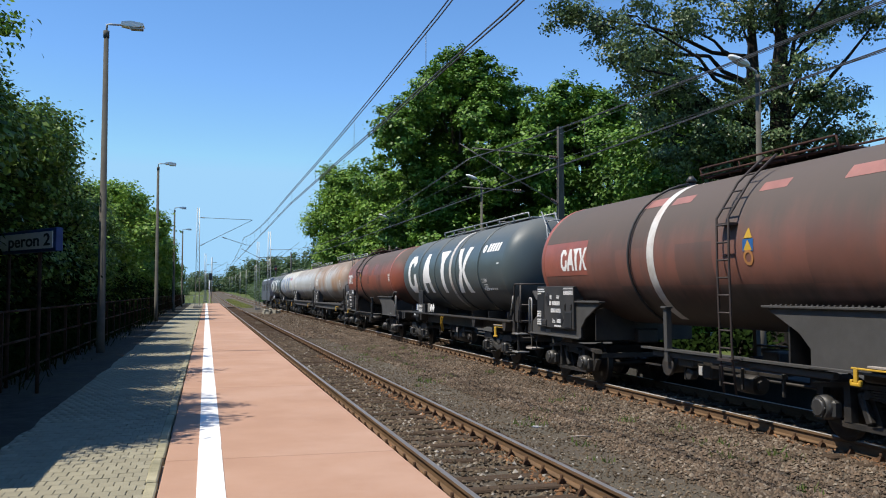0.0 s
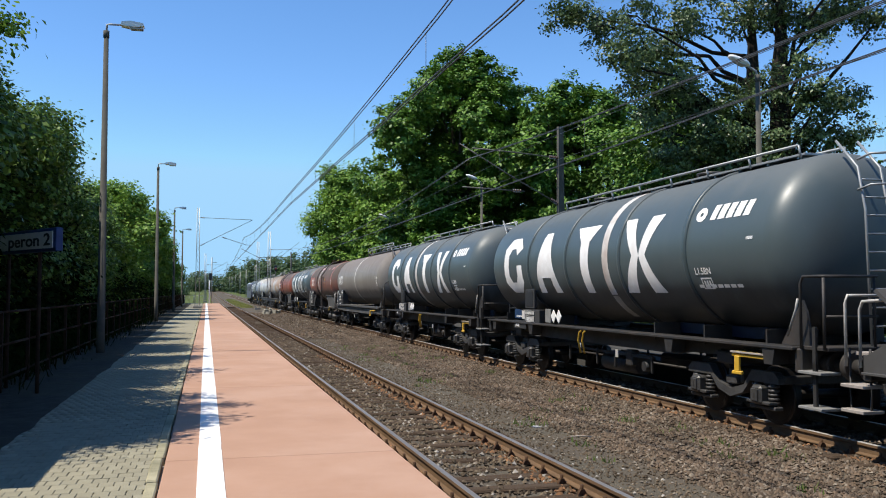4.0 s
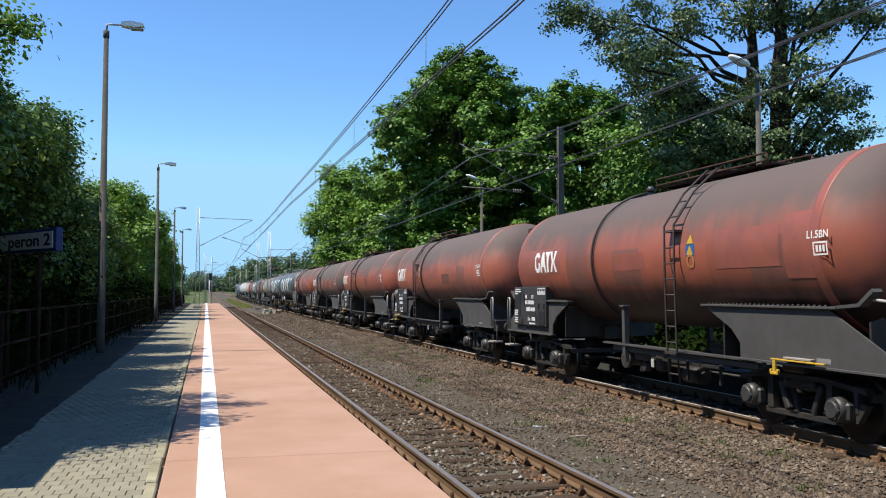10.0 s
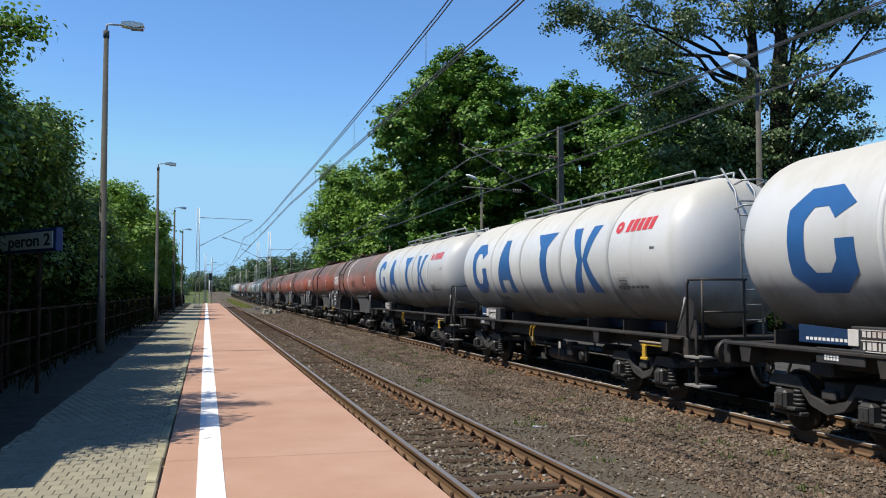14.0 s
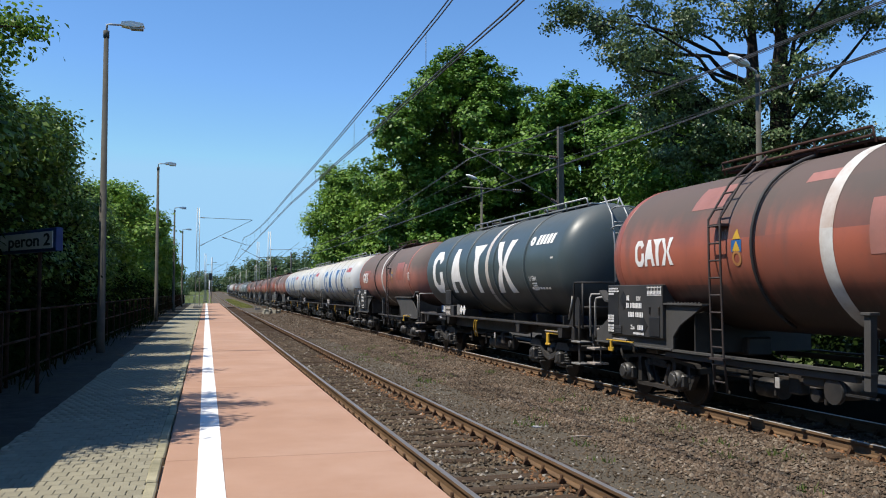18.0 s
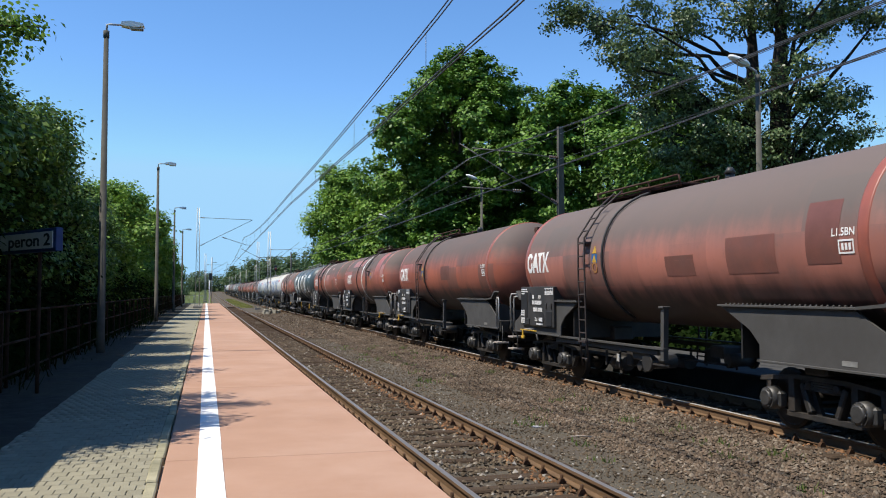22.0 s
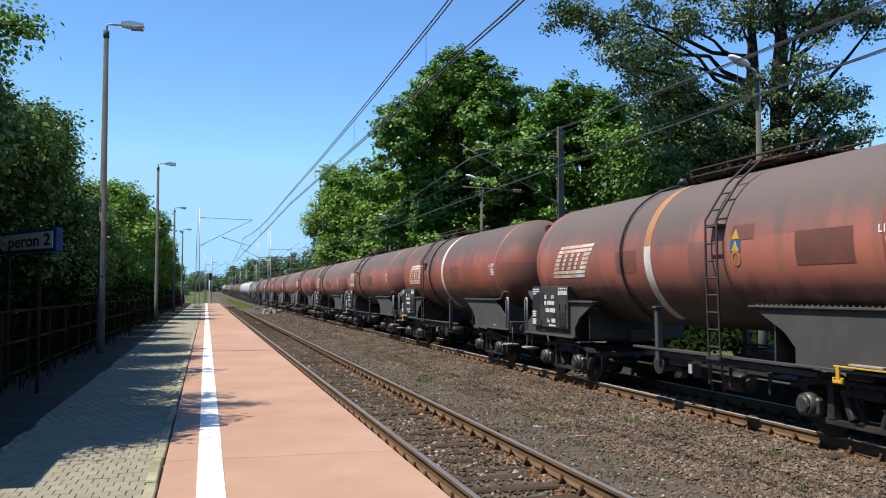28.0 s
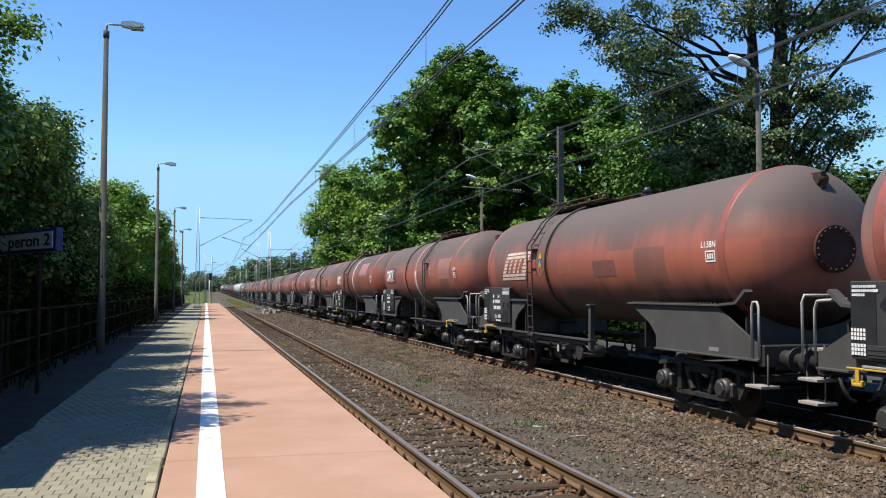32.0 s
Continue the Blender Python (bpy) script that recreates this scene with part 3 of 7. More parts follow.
# paving: single blocks near the camera, the rest joined
PX0, PX1, PL, PW = -1.95, -0.450, 0.118, 0.172
part("paving_bed", Shape().box(((PX0 + PX1) / 2, 57, PLAT_Z - 0.03), (PX1 - PX0 + 0.06, 144, 0.03)), M["joint"], plat)
# dark strip between fence and paving, with a wavy edge
ds_ = Shape()
ys_ = [-14 + 0.25 * k for k in range(576)]
edge_ = [-1.86 + 0.10 * noise.noise((q * 0.35, 1.0, 0.0)) + 0.06 * noise.noise((q * 1.7, 4.0, 0.0)) for q in ys_]
ds_.add([p for q, e in zip(ys_, edge_) for p in ((-3.28, q, PLAT_Z + 0.010), (e - 0.05, q, PLAT_Z + 0.012), (e, q, PLAT_Z - 0.012))],
        [f for k in range(575) for f in ((3 * k, 3 * k + 1, 3 * k + 4, 3 * k + 3), (3 * k + 1, 3 * k + 2, 3 * k + 5, 3 * k + 4))], True)
part("dirt_strip", ds_, M["fence_strip"], plat, "dark strip with an uneven edge along the fence")


def block_grid(y0, y1, x_lo):
    rows = int((y1 - y0) / PW)
    for j in range(rows):
        yy = y0 + (j + 0.5) * PW
        off = 0.5 * PL * (j % 2)
        nx = int((PX1 - x_lo) / PL) + 1
        for i in range(nx):
            xx = PX1 + PL / 2 - off - (i + 0.5) * PL
            if xx > x_lo:
                yield xx, yy


paver_me = Shape().box((0, 0, 0), (PL - 0.004, PW - 0.004, 0.05), 0.004).data("paver")
vb = np.array([[x, y, 0.0] for x, y in ((-1, -1), (1, -1), (1, 1), (-1, 1))])
near = list(block_grid(6.9, 11.3, -1.75))[:300]
prs = random.Random(5)
for xx, yy in near:
    part("paver", paver_me, M["paver"], plat, m=pose(xx, yy, PLAT_Z - 0.022 + prs.uniform(-0.0025, 0.0025), prs.uniform(-0.7, 0.7), prs.uniform(-0.4, 0.4), prs.uniform(-0.5, 0.5)))
got = {(round(a, 3), round(b, 3)) for a, b in near}
rest = [q for q in list(block_grid(6.9 - 110 * PW, 6.9001, PX0)) + list(block_grid(6.9, 34, PX0)) if (round(q[0], 3), round(q[1], 3)) not in got]
c = np.array(rest)
n = len(c)
hx, hy, ch = PL / 2 - 0.002, PW / 2 - 0.002, 0.004
top = np.array([[-hx + ch, -hy + ch, 0], [hx - ch, -hy + ch, 0], [hx - ch, hy - ch, 0], [-hx + ch, hy - ch, 0],
                [-hx, -hy, -0.012], [hx, -hy, -0.012], [hx, hy, -0.012], [-hx, hy, -0.012]])
v = top[None] + np.concatenate([c, np.full((n, 1), PLAT_Z + 0.003)], 1)[:, None, :]
v[:, :, 2] += (rng.random((n, 1)) - 0.5) * 0.005
quads = np.array([[0, 1, 2, 3], [4, 5, 1, 0], [5, 6, 2, 1], [6, 7, 3, 2], [7, 4, 0, 3]])
raw_mesh("paving_blocks", v.reshape(-1, 3), (quads[None] + (np.arange(n) * 8)[:, None, None]).reshape(-1, 4), M["paver_bulk"], "", "", parent=plat)
part("paving_far", Shape().box(((PX0 + PX1) / 2, 34 + 47.5, PLAT_Z - 0.012), (PX1 - PX0, 95, 0.03)), M["paver_bulk"], plat)


# ================= tracks =================
RAIL = [(-0.036, 0), (0.036, 0), (0.036, -0.035), (0.010, -0.05), (0.010, -0.135), (0.068, -0.150), (0.068, -0.165),
        (-0.068, -0.165), (-0.068, -0.150), (-0.010, -0.135), (-0.010, -0.05), (-0.036, -0.035)]


def rail_shape(poly, x, ys):
    s = Shape()
    n = len(poly)
    vs = [(x + u, y, w + rise(y)) for y in ys for u, w in poly]
    fs = [(j * n + i, j * n + (i + 1) % n, (j + 1) * n + (i + 1) % n, (j + 1) * n + i) for j in range(len(ys) - 1) for i in range(n)]
    s.add(vs, fs + [tuple(range(n)), tuple(range((len(ys) - 1) * n, len(ys) * n))])
    return s


rail_ys = [-20, 5, 170] + [170 + 25 * i for i in range(1, 28)]
sleeper_me = Shape().box((0, 0, 0), (2.5, 0.24, 0.15), 0.02).data("sleeper")
clip_me = Shape().prism([(-0.05, 0), (0.05, 0), (0.04, 0.03), (0.02, 0.06), (-0.02, 0.06), (-0.04, 0.03)], "y", -0.03, 0.03).cyl((0, 0, 0.02), (0, 0, 0.105), 0.02, seg=6).data("rail_clip")
for tname, cx, y_first, label in (("track_near", NEAR_C, 9.256 - 0.6 * 30, "empty railway track with rusty rails on wooden sleepers"),
                                  ("track_far", FAR_C, 10.0 - 0.6 * 30, "railway track under the freight train, rusty rails")):
    tr = thing(tname, label, "track", kind="structure")
    for sg in (-1, 1):
        x = cx + sg * GAUGE / 2
        part("rail", rail_shape(RAIL, x, rail_ys), M["railside"], tr)
        part("rail_head", rail_shape([(-0.030, 0.003), (0.030, 0.003), (0.034, -0.002), (-0.034, -0.002)], x, rail_ys), M["railtop"] if tname == "track_near" else M["railtop_far"], tr, "polished running surface")
    bulk, nclip = Shape(), 0
    for i in range(252):
        yy = y_first + 0.6 * i
        jit = random.uniform(-0.02, 0.02)
        part("sleeper", sleeper_me, M["sleeper"], tr, m=pose(cx + random.uniform(-0.04, 0.04), yy + jit, -0.254 + random.uniform(-0.014, 0.008), 0, 0, random.uniform(-0.8, 0.8)))
        for sg in (-1, 1):
            for off in (-0.115, 0.115):
                px = cx + sg * GAUGE / 2 + off
                if 22 < i < 97:
                    part("rail_clip", clip_me, M["clip"], tr, m=pose(px, yy + jit, -0.168, 0, 0, 0))
                elif i < 192:
                    bulk.box((px, yy, -0.135), (0.09, 0.06, 0.07))
    ob = part("rail_clips_far", bulk, M["clip"], tr)
    tagged(ob, kind="stuff")


# ================= trees =================
LEAF = np.array([[0, -0.5, 0], [0.34, -0.1, 0.05], [0.0, 0.5, -0.06], [-0.34, -0.1, 0.05]])


def leaves(blobs, n_clump, per, leaf, spread, seed, up=0.6, shell=0.55, hang=0.0):
    """Leaf quads in clumps on the outer parts of uneven blobs; blobs: (x, y, z, rx, ry, rz)."""
    g = np.random.default_rng(seed)
    b = np.array(blobs, float)
    vol = b[:, 3] * b[:, 4] + b[:, 4] * b[:, 5] + b[:, 3] * b[:, 5]
    idx = g.choice(len(b), n_clump, p=vol / vol.sum())
    d = g.normal(size=(n_clump, 3))
    d /= np.linalg.norm(d, axis=1)[:, None]
    rad = shell + (1 - shell) * g.random(n_clump) ** 0.6
    wob = 1 + 0.22 * np.sin(d[:, 0] * 5 + idx) * np.cos(d[:, 1] * 4.3 + 1.7 * idx) + 0.12 * np.sin(d[:, 2] * 9 + idx)
    cc = b[idx, :3] + d * b[idx, 3:] * (rad * wob)[:, None]
    n = n_clump * per
    c = np.repeat(cc, per, 0) + g.normal(size=(n, 3)) * spread * np.array([1, 1, 0.6])
    c[:, 2] -= hang * g.random(n)
    out = np.repeat(d, per, 0)
    nrm = out * 0.6 + g.normal(size=(n, 3)) * 0.34 + np.array([0, 0, up])
    nrm /= np.linalg.norm(nrm, axis=1)[:, None]
    t = np.cross(nrm, g.normal(size=(n, 3)))
    t /= np.linalg.norm(t, axis=1)[:, None] + 1e-9
    u = np.cross(nrm, t)
    sz = leaf * (0.6 + 0.8 * g.random(n))
    v = c[:, None, :] + (LEAF[None, :, 0:1] * t[:, None, :] + LEAF[None, :, 1:2] * u[:, None, :] + LEAF[None, :, 2:3] * nrm[:, None, :]) * sz[:, None, None]
    f = np.arange(n * 4).reshape(n, 4)
    return v.reshape(-1, 3), f


def limb(s, p0, p1, r0, r1, rs, seg=7, bend=0.12):
    """A bent tapering limb."""
    p0, p1 = Vector(p0), Vector(p1)
    L = (p1 - p0).length
    pts = []
    for i in range(6):
        t = i / 5
        p = p0.lerp(p1, t)
        k = math.sin(t * math.pi) * bend * L
        pts.append((p + Vector((rs.uniform(-1, 1), rs.uniform(-1, 1), rs.uniform(-0.3, 0.6))) * k * 0.5, r0 + (r1 - r0) * t))
    for (a, ra), (b2, rb) in zip(pts, pts[1:]):
        s.cyl(a, b2, ra, rb, seg, caps=False)
    return pts[-1][0]


def tree(name, label, base, trunk_h, r, blobs, n_clump, per, leaf, spread, leafmat, seed, up=0.6, shell=0.55, group="", limbs=None, hang=0.0, bark="bark", leader=False):
    """A tree: tapered trunk with limbs to each crown mass, and a crown of leaves."""
    rs = random.Random(seed)
    t = thing(name, label, "tree", group=group)
    s = Shape()
    b = Vector(base)
    tops = sorted(blobs, key=lambda q: -q[2])
    fork = b + Vector((0, 0, trunk_h))
    s.cyl(b - Vector((0, 0, 0.3)), b + Vector((0, 0, 0.5)), r * 1.5, r * 1.05, 10, caps=False)
    limb(s, b + Vector((0, 0, 0.5)), fork, r * 1.05, r * 0.75, rs, 10, 0.03)
    if leader:
        lead = b + Vector((0.3, 0.2, trunk_h + 6.0))
        limb(s, fork, lead, r * 0.75, r * 0.15, rs, 10, 0.03)
        for q in tops:
            z = max(b.z + 3.5, q[2] - rs.uniform(1.6, 4.2))
            k = min(1.0, (z - b.z) / (trunk_h + 6.0))
            limb(s, b.lerp(lead, k), q[:3], r * (0.36 - 0.2 * k), r * 0.05, rs, bend=0.2)
            for _ in range(2):
                e = Vector(q[:3]) + Vector((rs.uniform(-1, 1) * q[3], rs.uniform(-1, 1) * q[4], rs.uniform(-0.6, 0.6) * q[5]))
                limb(s, q[:3], e, r * 0.08, r * 0.03, rs, 5)
    for q in [] if leader else (limbs or tops[:9]):
        limb(s, fork - Vector((0, 0, rs.uniform(0, trunk_h * 0.25))), (q[0], q[1], q[2]), r * 0.45, r * 0.10, rs)
    part("trunk", s, M[bark], t)
    v, f = leaves(blobs, n_clump, per, leaf, spread, seed, up, shell, hang)
    raw_mesh("crown", v, f, leafmat, "", "", parent=t)
    return t


def crown(cx, cy, z0, z1, rx, ry, n, seed, fat=1.0):
    """Blobs filling a crown between two heights, wide below and round above."""
    rs = random.Random(seed)
    out = []
    for i in range(n):
        t = (i + 0.5) / n
        w = math.sin(math.pi * min(1.0, 0.28 + 0.72 * t) ** 0.9) ** 0.6 if t > 0.35 else 0.85 + 0.15 * t
        w = max(0.18, w if t <= 0.35 else (1 - ((t - 0.35) / 0.65) ** 2.2 * (1 - 0.2)))
        if fat < 1.0:
            w = 0.62 + 0.38 * min(1.0, t / 0.5) if t < 0.5 else 1.0 - 0.66 * ((t - 0.5) / 0.5) ** 2.5
        a = i * 2.4 + rs.uniform(-0.4, 0.4)
        rr = w * (rs.uniform(0.35, 0.75) if fat == 1.0 else rs.uniform(0.3, 0.92))
        k = rs.uniform(0.32, 0.46) * fat
        out.append((cx + math.cos(a) * rx * rr, cy + math.sin(a) * ry * rr, z0 + (z1 - z0) * t,
                    rx * k * (0.6 + 0.5 * w), ry * k * (0.6 + 0.5 * w), (z1 - z0) * 0.17 * (fat + 0.03)))
    return out


# chestnuts and others beyond the far platform
tree("chestnut_tree", "large horse chestnut in full dense green leaf", (18.3, 61, -0.4), 5, 0.5,
     crown(17.7, 61, 3.5, 18.5, 7.0, 6, 90, 11, 0.52), 2300, 62, 0.26, 0.25, M["lf_chest"], 11, shell=0.75, group="trees beyond the far platform")
tree("chestnut_tree", "broad horse chestnut with dense green crown", (24.4, 55, -0.4), 4, 0.45,
     crown(24.4, 55, 3.0, 15.3, 6.9, 6, 76, 12, 0.52), 1900, 60, 0.26, 0.25, M["lf_chest"], 12, shell=0.75, group="trees beyond the far platform")
tree("maple_tree", "smaller leafy tree standing apart by the line", (14.2, 92, -0.4), 4, 0.35,
     crown(14.2, 92, 2.5, 14.6, 4.3, 5, 40, 13, 0.6), 900, 50, 0.32, 0.42, M["lf_sun"], 13, shell=0.7, group="trees beyond the far platform")
tree("maple_tree", "leafy tree with a rounded green crown", (16.5, 78, -0.4), 3, 0.35,
     crown(16.5, 78, 2.0, 12.4, 4.2, 5, 36, 14, 0.6), 900, 50, 0.32, 0.42, M["lf_sun"], 14, shell=0.7, group="trees beyond the far platform")
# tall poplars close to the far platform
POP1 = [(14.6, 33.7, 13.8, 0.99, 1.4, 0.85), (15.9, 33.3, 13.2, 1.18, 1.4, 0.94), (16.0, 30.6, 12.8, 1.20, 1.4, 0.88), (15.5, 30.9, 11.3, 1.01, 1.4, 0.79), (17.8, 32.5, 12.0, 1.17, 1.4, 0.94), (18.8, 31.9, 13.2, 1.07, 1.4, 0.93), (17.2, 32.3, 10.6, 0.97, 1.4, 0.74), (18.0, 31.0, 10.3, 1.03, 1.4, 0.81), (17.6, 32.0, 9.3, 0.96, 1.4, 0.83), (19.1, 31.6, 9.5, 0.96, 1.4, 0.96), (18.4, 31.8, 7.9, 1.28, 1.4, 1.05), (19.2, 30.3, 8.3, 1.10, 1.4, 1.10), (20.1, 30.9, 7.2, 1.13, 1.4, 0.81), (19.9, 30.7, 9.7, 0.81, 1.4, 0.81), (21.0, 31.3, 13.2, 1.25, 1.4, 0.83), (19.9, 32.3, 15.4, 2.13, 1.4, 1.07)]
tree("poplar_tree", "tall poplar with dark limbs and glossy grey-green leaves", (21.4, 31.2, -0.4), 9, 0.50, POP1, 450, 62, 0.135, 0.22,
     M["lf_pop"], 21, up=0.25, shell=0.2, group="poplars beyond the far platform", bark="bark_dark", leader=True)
POP2 = [(22.2, 30.6, 13.5, 1.06, 1.4, 0.83), (22.9, 29.2, 12.7, 1.02, 1.4, 0.80), (24.0, 28.6, 13.1, 1.19, 1.4, 0.66), (24.7, 27.9, 12.5, 0.78, 1.4, 0.56), (21.5, 28.1, 10.7, 0.68, 1.4, 0.76), (21.9, 28.0, 9.4, 0.89, 1.4, 0.76), (23.9, 28.9, 9.5, 0.84, 1.4, 0.88), (23.9, 28.5, 8.1, 0.78, 1.4, 0.70), (22.9, 28.9, 8.2, 1.01, 1.4, 0.79), (23.0, 30.5, 7.5, 1.05, 1.4, 0.73), (21.3, 29.8, 8.0, 0.89, 1.4, 1.02), (21.1, 29.9, 10.0, 0.71, 1.4, 1.02), (20.6, 28.8, 14.3, 1.94, 1.4, 0.97), (22.7, 27.6, 14.1, 1.91, 1.4, 0.76)]
tree("poplar_tree", "tall poplar with dark limbs and glossy grey-green leaves", (21.9, 30.0, -0.4), 10, 0.50, POP2, 380, 62, 0.135, 0.22,
     M["lf_pop"], 22, up=0.25, shell=0.2, group="poplars beyond the far platform", bark="bark_dark", leader=True)
# trees filling behind; most have shade put into a darker leaf colour
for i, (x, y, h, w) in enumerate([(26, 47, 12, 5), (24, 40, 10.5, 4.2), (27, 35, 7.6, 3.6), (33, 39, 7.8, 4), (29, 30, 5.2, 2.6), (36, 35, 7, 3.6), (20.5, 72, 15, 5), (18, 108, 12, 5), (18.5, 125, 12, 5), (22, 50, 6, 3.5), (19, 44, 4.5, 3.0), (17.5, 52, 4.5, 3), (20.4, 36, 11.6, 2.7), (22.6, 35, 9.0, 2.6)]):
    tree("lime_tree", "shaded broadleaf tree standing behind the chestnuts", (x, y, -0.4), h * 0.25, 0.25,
         crown(x, y, 0.8, h, w, w, 14, 40 + i), 420, 40 if y > 38 else 80, 0.32 if y > 38 else 0.19, 0.5 if y > 38 else 0.4, M["lf_chest"] if i > 11 else M["lf_shadeside"], 40 + i, group="background trees")

# trees and bushes behind the platform fence
lrs = random.Random(8)
# the first and the last three are unseen, added to shade the platform
spec = [(-5.0, 10.9, 7.2, 2.0), (-5.0, 11.6, 6.4, 2.4), (-5.4, 14.4, 6.7, 2.5), (-5.5, 17.2, 6.9, 2.5), (-5.5, 21.0, 7.0, 2.5), (-5.5, 25, 6.9, 2.6), (-5.5, 29.5, 6.0, 2.5), (-5.4, 34.5, 5.7, 2.4), (-5.5, 40, 5.4, 2.3),
        (-5.7, 46, 6.0, 2.4), (-5.8, 53, 8.0, 2.8), (-5.8, 62, 8.8, 3.0), (-5.9, 72, 9.2, 3.1), (-5.9, 83, 8.9, 3.1), (-5.9, 96, 8.4, 3.1), (-6.0, 110, 8.0, 3.2), (-6.2, 126, 7.6, 3.4), (-6.0, 3.4, 8.0, 2.7), (-6.0, -1.6, 8.5, 2.8), (-6.2, -7.0, 8.5, 2.8)]
for i, (x, y, h, w) in enumerate(spec):
    tree("robinia_tree", "dense leafy robinia growing behind the platform fence", (x, y, -0.4), h * 0.3, 0.14,
         crown(x, y, 2.0 if y < 45 else 1.2, h, w, w + 0.5, 46 if y < 45 else 30, 70 + i, 0.66), 720 if y < 45 else 500, 76 if y < 45 else 44, 0.105 if y < 45 else 0.22, 0.2 if y < 45 else 0.27, M["lf_left"] if y < 45 else M["lf_sun"], 70 + i, group="trees behind the fence")
# low thicket under them, its deep shade put into near-black leaves
ub = []
for i in range(46):
    y = 4 + i * 2.6
    tall = 0.9 if y < 30 else 0.0
    ub.append((-4.2 - lrs.uniform(0, 0.9), y, 1.0 + tall + lrs.uniform(0, 0.9), 1.0, 1.6, 1.4 + 0.3 * tall + lrs.uniform(0, 0.6)))
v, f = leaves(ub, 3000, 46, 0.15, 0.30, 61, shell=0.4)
raw_mesh("thicket", v, f, M["lf_deepshade"], "leafy thicket behind the fence, deep shade put into its leaf colour", "bushes")

# undergrowth added beyond the far platform; near-black leaves stand in for shade there
ub = []
for i in range(58):
    ub.append((15.9 + lrs.uniform(-0.4, 0.5), 8 + i * 1.9, 0.5 + lrs.uniform(0, 0.3), 1.0, 1.3, 1.2 + lrs.uniform(0, 0.4)))
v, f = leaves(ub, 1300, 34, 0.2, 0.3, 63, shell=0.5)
raw_mesh("undergrowth", v, f, M["lf_deepshade"], "added undergrowth beyond the far platform, shade put into its near-black leaves", "bushes")

# far woods closing the line
wb = []
wrs = random.Random(17)
for i in range(300):
    y = wrs.uniform(330, 620)
    side = wrs.random() < 0.75
    x = wrs.uniform(16, 150) if side else wrs.uniform(-150, -16)
    if side:
        x = max(x, 14 + (620 - y) * 0.06)
    h = wrs.uniform(12, 19)
    wb.append((x, y, rise(y) + h * 0.5, h * 0.28, h * 0.28, h * 0.52))
for i in range(40):
    x = wrs.uniform(-25, 45)
    y = wrs.uniform(680, 760)
    h = wrs.uniform(11, 16)
    wb.append((x, y, rise(y) + h * 0.5, 5, 4, h * 0.5))
v, f = leaves(wb, 7600, 18, 1.5, 1.3, 99, shell=0.75)
raw_mesh("far_woods", v, f, M["lf_far"], "distant mixed woods closing the horizon", "woods")
hb = []
for i in range(110):
    y = 100 + i * 3.4
    for x in (12.5 + wrs.uniform(0, 3) + max(0, y - 180) * 0.03, -9 - wrs.uniform(0, 4)):
        h = wrs.uniform(0.6, 1.6) if y < 170 else wrs.uniform(2, 6)
        hb.append((x, y, rise(y) + h * 0.4, 1.7, 2.2, h * 0.6))
v, f = leaves(hb, 2600, 16, 0.5, 0.5, 98, shell=0.6)
raw_mesh("lineside_bushes", v, f, M["lf_far"], "lineside bushes along the railway", "bushes")


# ================= rolling stock =================
RT, CZ = 1.42, 2.83        # tank radius and axis height
PIV = 5.1                  # bogie pivots either side of the middle


def dome_profile(y_end, r, h, n=9, rim=0.0):
    """Profile from a tank end's crown out to the cylinder."""
    out = []
    for i in range(n):
        a = i / (n - 1) * math.pi / 2
        out.append((h * math.cos(a), r * math.sin(a) ** 0.8))
    return [(y_end - h + d, q) for d, q in out]


def tank_profile(half, r, h):
    """Closed profile of a tank with dished ends from -half to half."""
    a = [(-(y), q) for y, q in dome_profile(half, r, h)]
    b = [(y, q) for y, q in dome_profile(half, r, h)][::-1]
    prof = [(y, max(q, 0.01)) for y, q in a]
    mid = [(-(half - h) + (2 * (half - h)) * i / 10, r) for i in range(1, 10)]
    return prof + mid + [(y, max(q, 0.01)) for y, q in b]


def on_tank(y, a, s=1, r=RT, off=0.004, cz=CZ):
    """Place on the tank's skin; a: degrees above its waist; s: -1 for the other side."""
    t = radians(a)
    return (-s * (r + off) * math.cos(t), s * y, cz + (r + off) * math.sin(t))


def decal(shape, quad, s=1, r=RT, off=0.004, n=6, cz=CZ, m=3):
    """A painted four-sided patch on the tank's curve; quad: corners (y, a) in order."""
    (y0, a0), (y1, a1), (y2, a2), (y3, a3) = quad
    vs = []
    for i in range(n + 1):
        t = i / n
        ya, aa = y0 + (y3 - y0) * t, a0 + (a3 - a0) * t
        yb, ab = y1 + (y2 - y1) * t, a1 + (a2 - a1) * t
        for j in range(m + 1):
            u = j / m
            vs.append(on_tank(ya + (yb - ya) * u, aa + (ab - aa) * u, s, r, off, cz))
    k = m + 1
    shape.add(vs, [(i * k + j, i * k + j + 1, (i + 1) * k + j + 1, (i + 1) * k + j) for i in range(n) for j in range(m)], True)
    return shape


def rect(shape, y0, y1, a0, a1, s=1, r=RT, off=0.004, cz=CZ):
    return decal(shape, [(y0, a0), (y1, a0), (y1, a1), (y0, a1)], s, r, off, max(2, int(abs(a1 - a0) / 6)), cz, 1)


